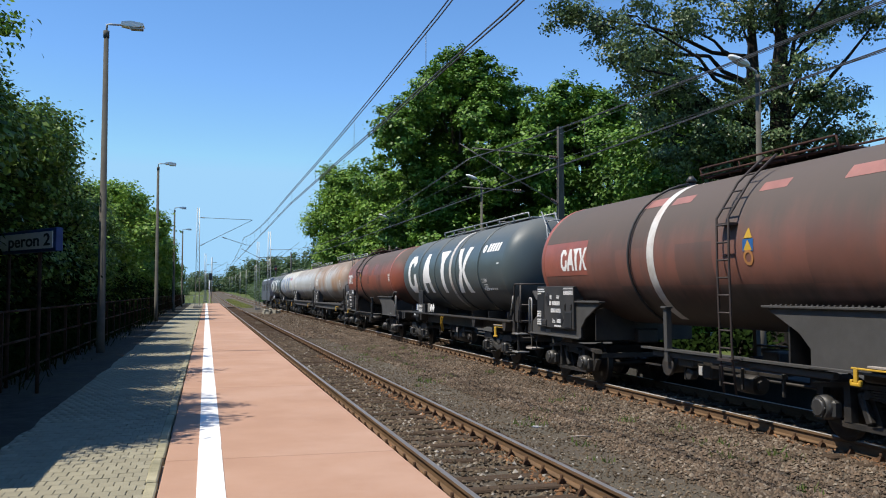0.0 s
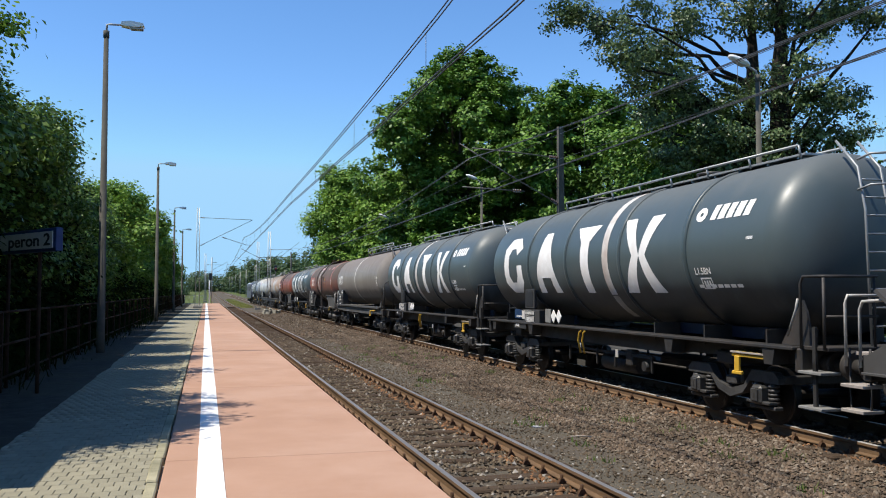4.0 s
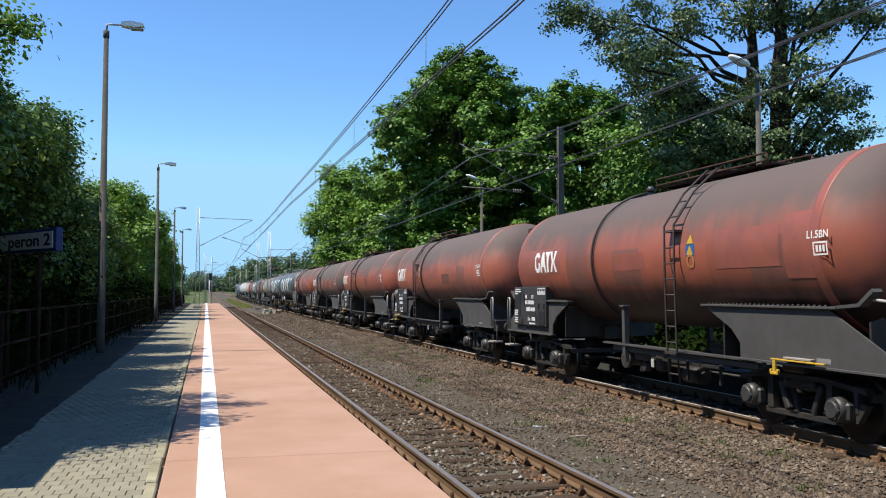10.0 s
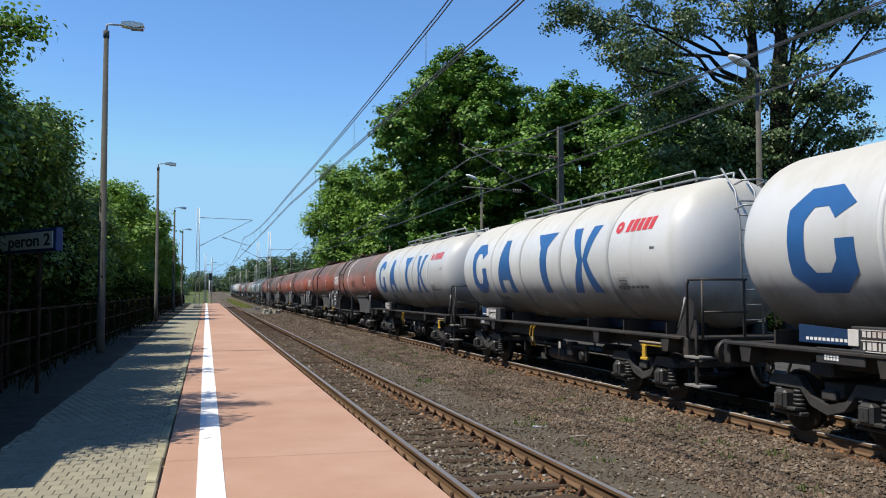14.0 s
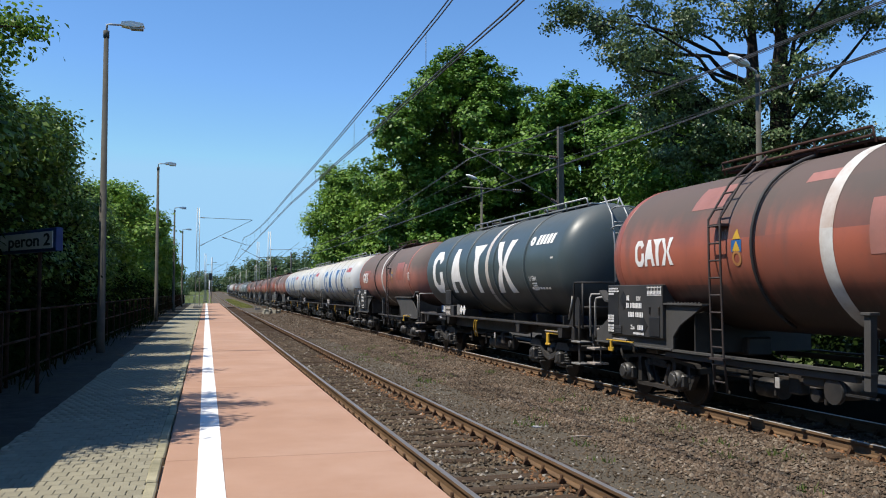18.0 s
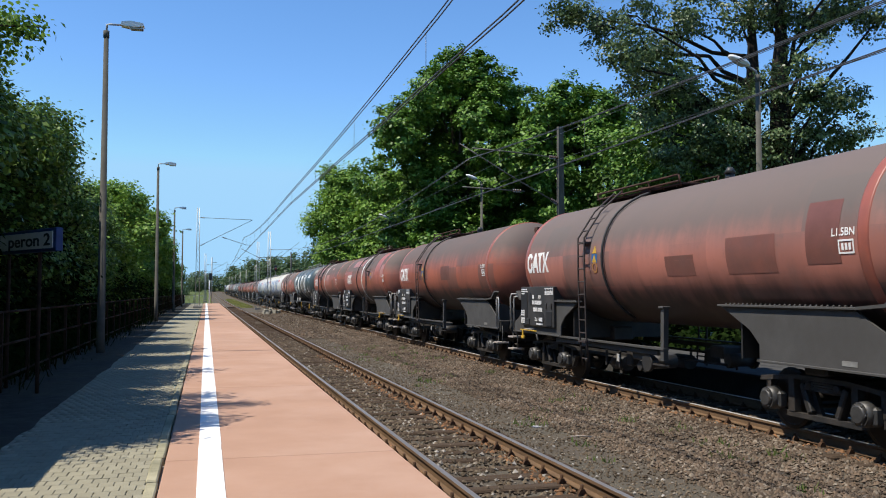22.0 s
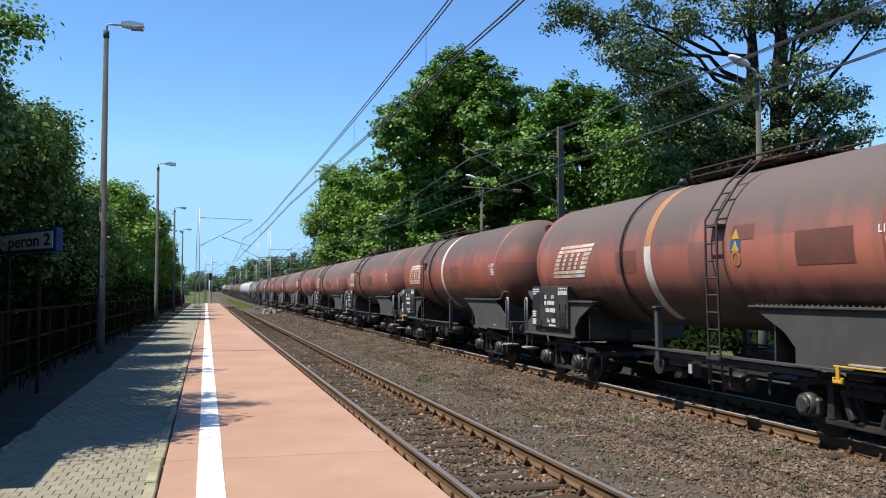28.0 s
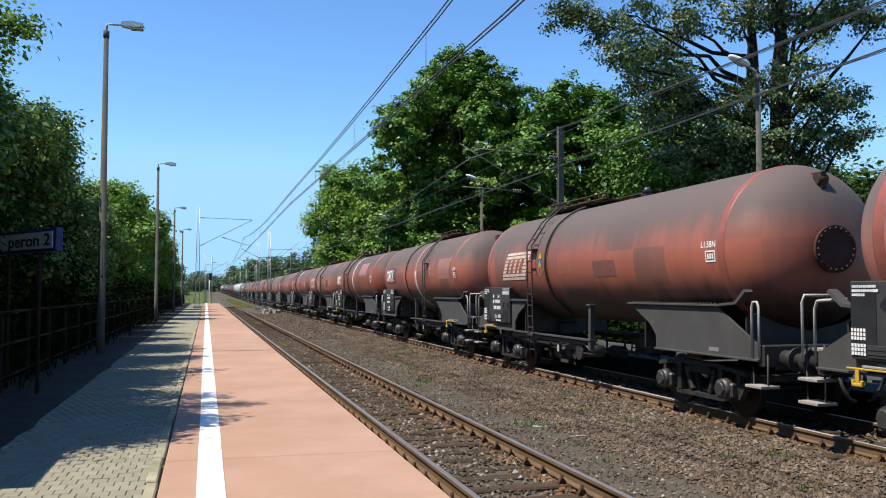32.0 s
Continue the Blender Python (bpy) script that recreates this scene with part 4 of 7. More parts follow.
# ---- bogies ----
def wheel_shapes():
    disc, tread = Shape(), Shape()
    for sg in (-1, 1):
        x = sg * 0.72
        prof = [(0.0, 0.09), (0.0, 0.13), (-0.03, 0.16), (-0.03, 0.36), (0.0, 0.40), (0.0, 0.445), (0.135, 0.445), (0.135, 0.40), (0.06, 0.36), (0.06, 0.16), (0.10, 0.13), (0.10, 0.09)]
        sub = Shape().lathe([(u - 0.06, q) for u, q in prof], 0, 0, 24)
        disc.add([(x + sg * (-0.0) + p[1] * sg, p[0], p[2]) for p in sub.v], sub.f, True)
        tr = Shape().lathe([(-0.075, 0.446), (-0.075, 0.475), (-0.045, 0.478), (-0.035, 0.455), (0.068, 0.450), (0.068, 0.446)], 0, 0, 24)
        tread.add([(x - p[1] * sg, p[0], p[2]) for p in tr.v], tr.f, True)
    disc.cyl((-0.98, 0, 0), (0.98, 0, 0), 0.075, seg=12)
    return disc, tread


WHEEL_D, WHEEL_T = wheel_shapes()
WHEEL_D.add(WHEEL_T.v, WHEEL_T.f, True)
WHEEL_ME = WHEEL_D.data("wheelset")


def old_bogie():
    """Plate-framed bogie, 2.0 m wheelbase, with round axle-box covers and slanted shoe hangers."""
    s = Shape()
    for sg in (-1, 1):
        x = sg * 0.985
        # lower tie plate with upswept ends
        s.prism([(-1.42, 0.56), (-1.24, 0.30), (-0.75, 0.22), (0.75, 0.22), (1.24, 0.30), (1.42, 0.56), (1.30, 0.58), (1.12, 0.36), (0.7, 0.29), (-0.7, 0.29), (-1.12, 0.36), (-1.30, 0.58)], "x", x - 0.05, x + 0.05)
        # upper frame bar over the springs
        s.prism([(-1.45, 0.70), (-1.40, 0.78), (-0.55, 0.86), (0.55, 0.86), (1.40, 0.78), (1.45, 0.70), (0.6, 0.79), (-0.6, 0.79)], "x", x - 0.07, x + 0.07)
        for q in (-1, 1):
            s.prism([(q * 1.26, 0.44), (q * 1.26, 0.76), (q * 1.17, 0.78), (q * 1.17, 0.42)], "x", x - 0.06, x + 0.06)
            s.prism([(q * 0.75, 0.30), (q * 0.60, 0.30), (q * 0.62, 0.80), (q * 0.74, 0.80)], "x", x - 0.06, x + 0.06)
            s.prism([(q * 0.12, 0.26), (q * 0.30, 0.26), (q * 0.50, 0.78), (q * 0.36, 0.80)], "x", x - 0.085 * sg - 0.03, x - 0.085 * sg + 0.03)
            # slanted friction hanger
            s.box((x, q * 0.38, 0.52), (0.10, 0.11, 0.46), 0.02, Matrix.Rotation(-q * 0.42, 3, "X"))
            s.cyl((x - 0.06, q * 0.30, 0.72), (x + 0.06, q * 0.30, 0.72), 0.06, seg=8)
        # leaf stack in the middle
        for i in range(4):
            s.box((x, 0, 0.66 + i * 0.035), (0.09, 0.95 - 0.16 * i, 0.028))
    s.box((0, 0, 0.72), (1.9, 0.36, 0.22), 0.03)
    for q in (-1, 1):
        s.cyl((-0.9, q * 0.48, 0.38), (0.9, q * 0.48, 0.38), 0.035, seg=8)
        s.box((0, q * 1.40, 0.66), (1.9, 0.09, 0.12), 0.01)
    return s


def new_bogie():
    """Cast bogie, 1.8 m wheelbase: arched side frame, coil springs on each side of the axle boxes."""
    s = Shape()
    for sg in (-1, 1):
        x = sg * 0.985
        s.prism([(-1.32, 0.74), (-1.20, 0.84), (-0.62, 0.84), (-0.40, 0.58), (0.0, 0.48), (0.40, 0.58), (0.62, 0.84), (1.20, 0.84), (1.32, 0.74), (1.32, 0.66), (0.58, 0.66),
                 (0.36, 0.44), (0.0, 0.34), (-0.36, 0.44), (-0.58, 0.66), (-1.32, 0.66)], "x", x - 0.07, x + 0.07)
        for q in (-1, 1):
            for o in (-0.21, 0.21):
                yy = q * 0.9 + o
                for i in range(5):
                    s.cyl((x, yy, 0.33 + i * 0.065), (x, yy, 0.37 + i * 0.065), 0.09, seg=10)
                s.cyl((x, yy, 0.28), (x, yy, 0.66), 0.06, seg=8)
            s.box((x, q * 0.9 + 0.0, 0.27), (0.16, 0.66, 0.06), 0.015)
        s.box((x, 0.0, 0.62), (0.10, 0.30, 0.14), 0.02)
    s.box((0, 0, 0.70), (1.9, 0.40, 0.24), 0.03)
    for q in (-1, 1):
        s.box((0, q * 1.28, 0.72), (1.9, 0.10, 0.14), 0.02)
        s.box((0, q * 0.40, 0.40), (1.5, 0.08, 0.10), 0.02)
    return s


OLD_BOGIE, NEW_BOGIE = old_bogie().data("bogie"), new_bogie().data("bogie")
ROUND_BOX = Shape()
ROUND_BOX.cyl((-0.16, 0, 0), (0.02, 0, 0), 0.165, 0.185, 14).cyl((-0.20, 0, 0), (-0.16, 0, 0), 0.11, 0.15, 12).box((0.0, 0, -0.02), (0.16, 0.40, 0.26), 0.04)
for i in range(6):
    a = i * math.pi / 3
    ROUND_BOX.cyl((-0.185, 0.13 * math.cos(a), 0.13 * math.sin(a)), (-0.15, 0.13 * math.cos(a), 0.13 * math.sin(a)), 0.018, seg=6)
ROUND_ME = ROUND_BOX.data("axle_box")
SQ_ME = Shape().box((0, 0, 0), (0.20, 0.26, 0.30), 0.04).box((-0.11, 0, 0.0), (0.03, 0.18, 0.19), 0.01).box((-0.125, 0, 0.0), (0.012, 0.03, 0.08)).box((0.02, 0, -0.12), (0.16, 0.6, 0.05), 0.01).data("axle_box")


def add_bogies(w, old, piv=PIV):
    wb = 1.0 if old else 0.9
    for sg in (1, -1):
        b = part("bogie", OLD_BOGIE if old else NEW_BOGIE, M["bogie"] if old else M["bogie_grey"], w, m=pose(0, sg * piv, 0))
        for q in (-1, 1):
            part("wheelset", WHEEL_ME, M["wheel"], b, m=pose(0, q * wb, 0.452))
            for side in (-1, 1):
                part("axle_box", ROUND_ME if old else SQ_ME, M["axlebox"], b, m=pose(side * 1.09, q * wb, 0.47, 0, 0, 0 if side < 0 else 180))


# ---- shared fittings ----
BUFFER_ME = Shape().cyl((0, -0.62, 0), (0, -0.30, 0), 0.13, seg=16).cyl((0, -0.34, 0), (0, -0.30, 0), 0.19, seg=16).cyl((0, -0.30, 0), (0, -0.06, 0), 0.10, seg=14).cyl((0, -0.06, 0), (0, 0.0, 0), 0.20, 0.225, 20).box((0, -0.63, 0), (0.36, 0.03, 0.36), 0.005).data("buffer")
HOOK = Shape().box((0, -0.35, 0), (0.09, 0.5, 0.14), 0.02).cyl((-0.06, -0.08, -0.06), (0.06, -0.08, -0.06), 0.05, seg=8)
HOOK.tube([(0.04, -0.1, -0.02), (0.05, -0.02, -0.12), (0.05, 0.02, -0.34), (0, 0.03, -0.42), (-0.05, 0.02, -0.34), (-0.05, -0.02, -0.12), (-0.04, -0.1, -0.02)], 0.025, 6)
HOOK_ME = HOOK.data("coupling_hook")
HOSE = Shape().tube([(0.32, -0.5, 0.0), (0.33, -0.3, 0.03), (0.34, -0.12, -0.08), (0.33, -0.02, -0.3), (0.25, 0.02, -0.48), (0.12, 0.0, -0.52)], 0.03, 7)
HOSE_ME = HOSE.data("brake_hose")


def add_ends(w, half, z=1.06):
    """Buffers, hooks and hoses at both ends; half: half the length over buffers."""
    for sg in (1, -1):
        turn = 0 if sg > 0 else 180
        for x in (-0.875, 0.875):
            part("buffer", BUFFER_ME, M["frame"], w, m=pose(x, sg * half, z, 0, 0, turn))
        part("coupling_hook", HOOK_ME, M["frame"], w, m=pose(0, sg * half, z, 0, 0, turn))
        part("brake_hose", HOSE_ME, M["hose"], w, m=pose(0, sg * half, z - 0.1, 0, 0, turn))


def loop(pts, r=0.02):
    return Shape().tube(pts, r, 6)


def bars(rows, depth=0.004):
    """Unreadable writing as plain bars on a plane; rows: (x, z, width, height). Faces -x."""
    s = Shape()
    for y, z, w, h in rows:
        s.box((0, y, z), (depth, w, h))
    return s


brs = random.Random(31)
BOARD_ROWS = []
for z, y0, n, h, cw in ((0.44, 1.10, 13, 0.035, 0.034), (0.385, 1.10, 14, 0.035, 0.034), (0.33, 1.10, 7, 0.035, 0.034), (0.25, 0.28, 2, 0.105, 0.062), (0.10, 0.30, 2, 0.105, 0.062),
                        (0.10, 0.13, 8, 0.105, 0.062), (-0.08, 0.22, 4, 0.105, 0.066), (-0.08, -0.09, 5, 0.105, 0.066), (-0.33, -0.17, 4, 0.10, 0.062), (-0.45, 0.0, 13, 0.045, 0.034)):
    for i in range(n):
        wd = cw * brs.uniform(0.62, 0.84)
        BOARD_ROWS.append((y0 - i * cw - cw / 2, z, wd, h * brs.uniform(0.9, 1.0)))
BOARD_ME = bars(BOARD_ROWS).data("lettering")
PLATE = Shape()
for i in range(5):
    for j in range(3):
        PLATE.box((0, -0.10 + 0.05 * i, -0.16 + 0.13 * j), (0.004, 0.035, 0.10))
PLATE_ME = PLATE.data("data_panel")


def letters(body, size):
    """The built-in font as a flat mesh in x and y, from its lower left corner."""
    cu_ = bpy.data.curves.new("letters", "FONT")
    cu_.body, cu_.size, cu_.offset = body, size, size * 0.02
    tmp_ = bpy.data.objects.new("letters", cu_)
    scene.collection.objects.link(tmp_)
    me_ = bpy.data.meshes.new_from_object(tmp_.evaluated_get(bpy.context.evaluated_depsgraph_get()))
    bpy.data.objects.remove(tmp_)
    bpy.data.curves.remove(cu_)
    return me_


TEXTS = {}


def flat_text(parent, body, size, m):
    """Words on an upright board that faces -x in its own space."""
    key = (body, size)
    if key not in TEXTS:
        TEXTS[key] = letters(body, size)
        for q in TEXTS[key].vertices:
            q.co = (-0.004, -q.co.x, q.co.y - size * 0.35)
    return part("lettering", TEXTS[key], M["decal_w"], parent, m=m)


def tank_text(w, body, size, y, a, material, s=1, r=1.42, cz=2.83):
    """Words stencilled on the tank's curve; y: their leading edge, a: degrees above the waist."""
    key = (body, size, y, a, s, r)
    if key not in TEXTS:
        me_ = letters(body, size)
        for q in me_.vertices:
            q.co = on_tank(y - q.co.x, a + math.degrees(q.co.y / r), s, r, 0.008, cz)
        TEXTS[key] = me_
    me_ = TEXTS[key]
    return part("stencil", me_, material, w)


def brake_gear(s, y0, y1, side):
    """Rods, cylinders, levers and valves below the frame."""
    x = side * 0.95
    s.cyl((x * 0.6, y0, 0.62), (x * 0.6, y1, 0.62), 0.025, seg=6)
    s.cyl((x * 0.8, (y0 + y1) / 2 - 0.1, 0.55), (x * 0.8, (y0 + y1) / 2 + 0.45, 0.55), 0.16, seg=14)
    s.cyl((x * 0.8, (y0 + y1) / 2 + 0.45, 0.55), (x * 0.8, (y0 + y1) / 2 + 0.52, 0.55), 0.09, seg=10)
    s.box((x, y0 * 0.7 + y1 * 0.3, 0.72), (0.2, 0.28, 0.34), 0.03)
    s.cyl((x, y0 * 0.85 + y1 * 0.15, 0.6), (x * 1.15, y0 * 0.85 + y1 * 0.15, 0.6), 0.10, seg=12)
    s.box((x * 1.05, y0 * 0.5 + y1 * 0.5, 0.78), (0.06, abs(y1 - y0) * 0.8, 0.05))
    for t in (0.1, 0.42, 0.6, 0.9):
        s.box((x * 1.1, y0 + (y1 - y0) * t, 0.66), (0.05, 0.05, 0.36), 0.01)


# ---- red tank wagon: no continuous solebar, a saddle girder over each bogie ----
HALF_R = 15.95 / 2
HALF_D = 16.5 / 2


def red_wagon(tank_material, long_beam=False, name="tank_wagon", label="", light_frame=False):
    w = thing(name, label, "tank wagon")
    ts = 0.0 if long_beam else -0.24
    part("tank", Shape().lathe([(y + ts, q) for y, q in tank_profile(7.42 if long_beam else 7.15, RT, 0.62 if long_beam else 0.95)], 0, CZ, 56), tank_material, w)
    for sg in () if long_beam else (-1, 1):
        fl = Shape().cyl((0, sg * 6.98 + ts, CZ - 0.05), (0, sg * 7.19 + ts, CZ - 0.05), 0.30, seg=28).cyl((0, sg * 7.17 + ts, CZ - 0.05), (0, sg * 7.23 + ts, CZ - 0.05), 0.38, seg=28)
        for i in range(20):
            a = i * math.pi / 10
            fl.cyl((0.335 * math.cos(a), sg * 7.23 + ts, CZ - 0.05 + 0.335 * math.sin(a)), (0.335 * math.cos(a), sg * 7.27 + ts, CZ - 0.05 + 0.335 * math.sin(a)), 0.022, seg=6)
        part("end_flange", fl, M["rust"], w)
        lug = Shape().prism([(-0.05, CZ + 0.95), (0.05, CZ + 0.95), (0.05, CZ + 1.22), (-0.05, CZ + 1.22)], "y", sg * 6.6 + ts, sg * 6.98 + ts).cyl((-0.09, sg * 6.9 + ts, CZ + 1.1), (0.09, sg * 6.9 + ts, CZ + 1.1), 0.09, seg=10)
        part("lifting_lug", lug, M["rust"], w)
        part("shoulder_ring", Shape().lathe([(sg * 6.10 + ts, RT + 0.001), (sg * 6.13 + ts, RT + 0.006), (sg * 6.27 + ts, RT + 0.006), (sg * 6.30 + ts, RT + 0.001)], 0, CZ, 56), M["ringmat"] if not light_frame else tank_material, w)
    # saddle girders at each corner
    for sg in (1, -1):
        for side in (-1, 1):
            x = side * 1.27
            if long_beam:
                continue
            g = Shape().prism([(sg * 2.95, 1.86), (sg * 6.1, 1.86), (sg * 6.35, 1.72), (sg * 7.30, 1.24), (sg * 7.30, 1.02), (sg * 4.0, 1.02), (sg * 4.0, 1.28), (sg * 3.75, 1.50)], "x", x - 0.02, x + 0.02)
            g.box((x, sg * 4.62, 1.875), (0.16, 3.4, 0.035), 0.005)
            g.box((x, sg * 5.65, 1.03), (0.14, 3.3, 0.035), 0.005)
            g.box((x - side * 0.05, sg * 5.7, 1.12), (0.03, 3.2, 0.16))
            g.prism([(sg * 6.2, 1.86), (sg * 6.75, 1.90), (sg * 7.02, 2.10), (sg * 6.98, 2.14), (sg * 6.72, 1.945), (sg * 6.2, 1.90)], "x", x - 0.09, x + 0.06)
            for i in range(26):
                g.cyl((x + side * 0.005, sg * (3.1 + i * 0.118), 1.90), (x + side * 0.03, sg * (3.1 + i * 0.118), 1.90), 0.018, seg=5)
            gg = part("saddle_girder", g, M["girder"], w)
            part("stencil", Shape().box((x + side * 0.024, sg * 6.0, 1.13), (0.004, 0.30, 0.07)), M["plate"], gg)
    if long_beam:
        part("centre_sill", Shape().box((0, 0, 1.12), (0.5, 13.6, 0.32), 0.03), M["frame"], w)
    for sg in (1, -1):
        part("headstock", Shape().box((0, sg * (7.55 if long_beam else 7.28), 1.10), (2.55, 0.16, 0.34), 0.02), M["frame"], w)
        part("bolster", Shape().box((0, sg * (5.75 if long_beam else PIV), 1.0), (2.3, 0.5, 0.22), 0.03), M["frame"], w)
        if not long_beam:
            part("stub_sill", Shape().box((0, sg * 5.2, 1.12), (0.5, 4.0, 0.32), 0.03), M["frame"], w)
        for q in () if long_beam else (3.4, 4.6, 5.8, 6.8):
            part("cross_plate", Shape().prism([(-1.2, 1.02), (1.2, 1.02), (1.2, 1.7), (1.0, 1.75), (0.6, 1.58), (0, 1.46), (-0.6, 1.58), (-1.0, 1.75), (-1.2, 1.7)], "y", sg * q - 0.02, sg * q + 0.02), M["frame"], w)
    if long_beam:
        for side in (-1, 1):
            b = Shape().box((side * 1.26, 0, 1.12), (0.10, 15.0, 0.28), 0.02).box((side * 1.27, 0, 1.32), (0.30, 14.6, 0.10), 0.01).box((side * 1.20, 0, 0.98), (0.24, 10.0, 0.05), 0.01)
            part("solebar", b, M["girder"], w)
            for sg in (1, -1):
                part("tank_saddle", Shape().prism([(sg * 6.5, 1.37), (sg * 7.1, 1.37), (sg * 7.0, 1.60), (sg * 6.94, 1.66), (sg * 6.8, 1.50)], "x", side * 1.2 - 0.03, side * 1.2 + 0.03), M["girder"], w)
    # half-length service frame with a post, towards the brake end
    for side in (-1, 1):
        if not long_beam:
            f = Shape().box((side * 1.20, 1.85, 0.93), (0.10, 5.1, 0.10), 0.01).box((side * 1.26, 1.65, 1.02), (0.12, 5.4, 0.035)).box((side * 0.9, 0.3, 0.85), (0.5, 0.5, 0.25), 0.03)
            py = -0.98 if side < 0 else -0.12
            f.prism([(py + 0.08, 0.80), (py - 0.04, 0.80), (py - 0.07, 1.80), (py + 0.05, 1.80)], "x", side * 1.20, side * 1.30)
            f.box((side * 1.26, py - 0.01, 1.81), (0.16, 0.18, 0.04), 0.006)
            part("service_frame", f, M["girder"], w)
            part("drain_valve", Shape().cyl((side * 0.6, -0.2, 0.72), (side * 1.15, -0.2, 0.72), 0.14, seg=14).cyl((side * 1.15, -0.2, 0.72), (side * 1.22, -0.2, 0.72), 0.19, seg=14).box((side * 1.2, -0.75, 0.70), (0.04, 0.6, 0.03)), M["frame"], w)
        bg_ = Shape()
        brake_gear(bg_, -0.2, 3.4, side)
        part("brake_gear", bg_, M["bogie"], w)
        part("valve_tag", Shape().box((side * 1.24, 1.0, 0.72), (0.02, 0.11, 0.16), 0.005), M["rail_y"], w)
        if long_beam:
            continue
        # ladder
        y = 2.2
        ld = Shape()
        path = [(side * 1.44, 0.45), (side * 1.50, 1.1), (side * 1.535, 2.6), (side * 1.535, 3.30), (side * 1.12, 3.92), (side * 0.62, 4.36)]
        for o in (-0.17, 0.17):
            ld.tube([(px, y + o, pz) for px, pz in path], 0.021, 6)
        for i in range(13):
            z = 0.62 + i * 0.285
            for (xa, za), (xb, zb) in zip(path, path[1:]):
                if za <= z < zb:
                    xx = xa + (xb - xa) * (z - za) / (zb - za)
                    ld.cyl((xx, y - 0.17, z), (xx, y + 0.17, z), 0.016, seg=6)
        for z in (1.0, 3.2):
            ld.box((side * 1.46, y, z), (0.16, 0.40, 0.04))
        part("ladder", ld, M["ladder"], w)
        # filler hose over the tank
        hy = y - 0.92
        part("vent_pipe", loop([on_tank(hy - 0.25 * max(0, (a - 40) / 50), a, -side, off=0.05) for a in range(-62, 84, 8)], 0.028), M["hose"], w)
    # top walkway, railing and valves
    y0, y1 = (-0.2, 3.6) if not long_beam else (-6.3, 1.0)
    wk = Shape().box((0, (y0 + y1) / 2, 4.30), (0.74, y1 - y0, 0.04), 0.005)
    for i in range(7):
        yy = y0 + (y1 - y0) * (i + 0.5) / 7
        wk.box((0, yy, 4.27), (0.7, 0.05, 0.05))
    part("walkway", wk, M["rust"] if not light_frame else M["steel"], w)
    for side in (-1, 1):
        rl = Shape()
        n = 4 if not long_beam else 7
        h = 4.47 if not long_beam else 4.62
        for z in (h, h - 0.13):
            rl.tube([(side * 0.46, y0, z), (side * 0.46, y1, z)], 0.022, 6)
        for i in range(n):
            yy = y0 + (y1 - y0) * i / (n - 1)
            rl.cyl((side * 0.40, yy, 4.24), (side * 0.46, yy, h), 0.018, seg=6)
        part("walkway_rail", rl, M["rust"] if not long_beam else M["steel"], w)
    part("manhole_dome", Shape().cyl((0, 1.7, 4.2), (0, 1.7, 4.38), 0.28, seg=20).cyl((0, 1.7, 4.38), (0, 1.7, 4.42), 0.33, seg=20), M["rust"], w)
    part("safety_valve", Shape().cyl((0, -1.3, 4.22), (0, -1.3, 4.36), 0.09, seg=12).cyl((0, -1.3, 4.36), (0, -1.3, 4.48), 0.12, 0.05, 12), M["axlebox"], w)
    # board boxes, one to each side at its own end
    for side in (-1, 1):
        sg = -side
        y = sg * (5.8 if long_beam else 5.32)
        y += sg * 0.08
        f_ = side * 1.374
        b = part("board_box", Shape().box((side * 1.20, y, 1.73), (0.34, 2.3, 1.02), 0.012), M["board"], w)
        part("hatch", Shape().box((side * 1.378, y - sg * 0.86, 1.44), (0.02, 0.40, 0.36), 0.008), M["ink"], b)
        for dy in (0.68, 1.04):
            part("latch", Shape().box((side * 1.385, y - sg * dy, 1.72), (0.03, 0.035, 0.10), 0.005).cyl((side * 1.37, y - sg * dy, 1.80), (side * 1.40, y - sg * dy, 1.80), 0.025, seg=8), M["frame"], b)
        part("side_panel", Shape().box((f_, y + sg * 0.90, 1.73), (0.012, 0.46, 0.94), 0.004), M["ink"], b)
        part("louvre", Shape().box((side * 1.384, y + sg * 0.66, 1.33), (0.02, 0.32, 0.16), 0.004).box((side * 1.392, y + sg * 0.66, 1.30), (0.02, 0.30, 0.02)).box((side * 1.392, y + sg * 0.66, 1.36), (0.02, 0.30, 0.02)), M["board"], b)
        turn = 0 if side < 0 else 180
        part("lettering", BOARD_ME, M["decal_w"], b, m=pose(side * 1.382, y, 1.73, 0, 0, turn))
        flat_text(b, "RIV", 0.125, pose(side * 1.378, y - sg * 0.14, 1.975, 0, 0, turn))
        flat_text(b, "Zas", 0.125, pose(side * 1.378, y + sg * 0.12, 1.40, 0, 0, turn))
        for dz in (1.56, 1.36):
            part("data_panel", PLATE_ME, M["decal_w"], b, m=pose(side * 1.384, y + sg * 0.99, dz, 0, 0, turn) @ Matrix.Diagonal((1, 1.1, 0.42, 1)))
        pn = Shape()
        for g_ in range(5):
            pn.box((f_, y - sg * (0.62 + 0.12 * g_), 2.15), (0.006, 0.012, 0.13))
        for g_ in range(3):
            pn.box((f_, y - sg * 0.85, 2.04 + 0.075 * g_), (0.006, 0.56, 0.014))
        for g_ in range(10):
            pn.box((f_, y - sg * (0.60 + 0.056 * g_), 2.078), (0.007, 0.032, 0.045))
        part("grid_panel", pn, M["decal_w"], b)
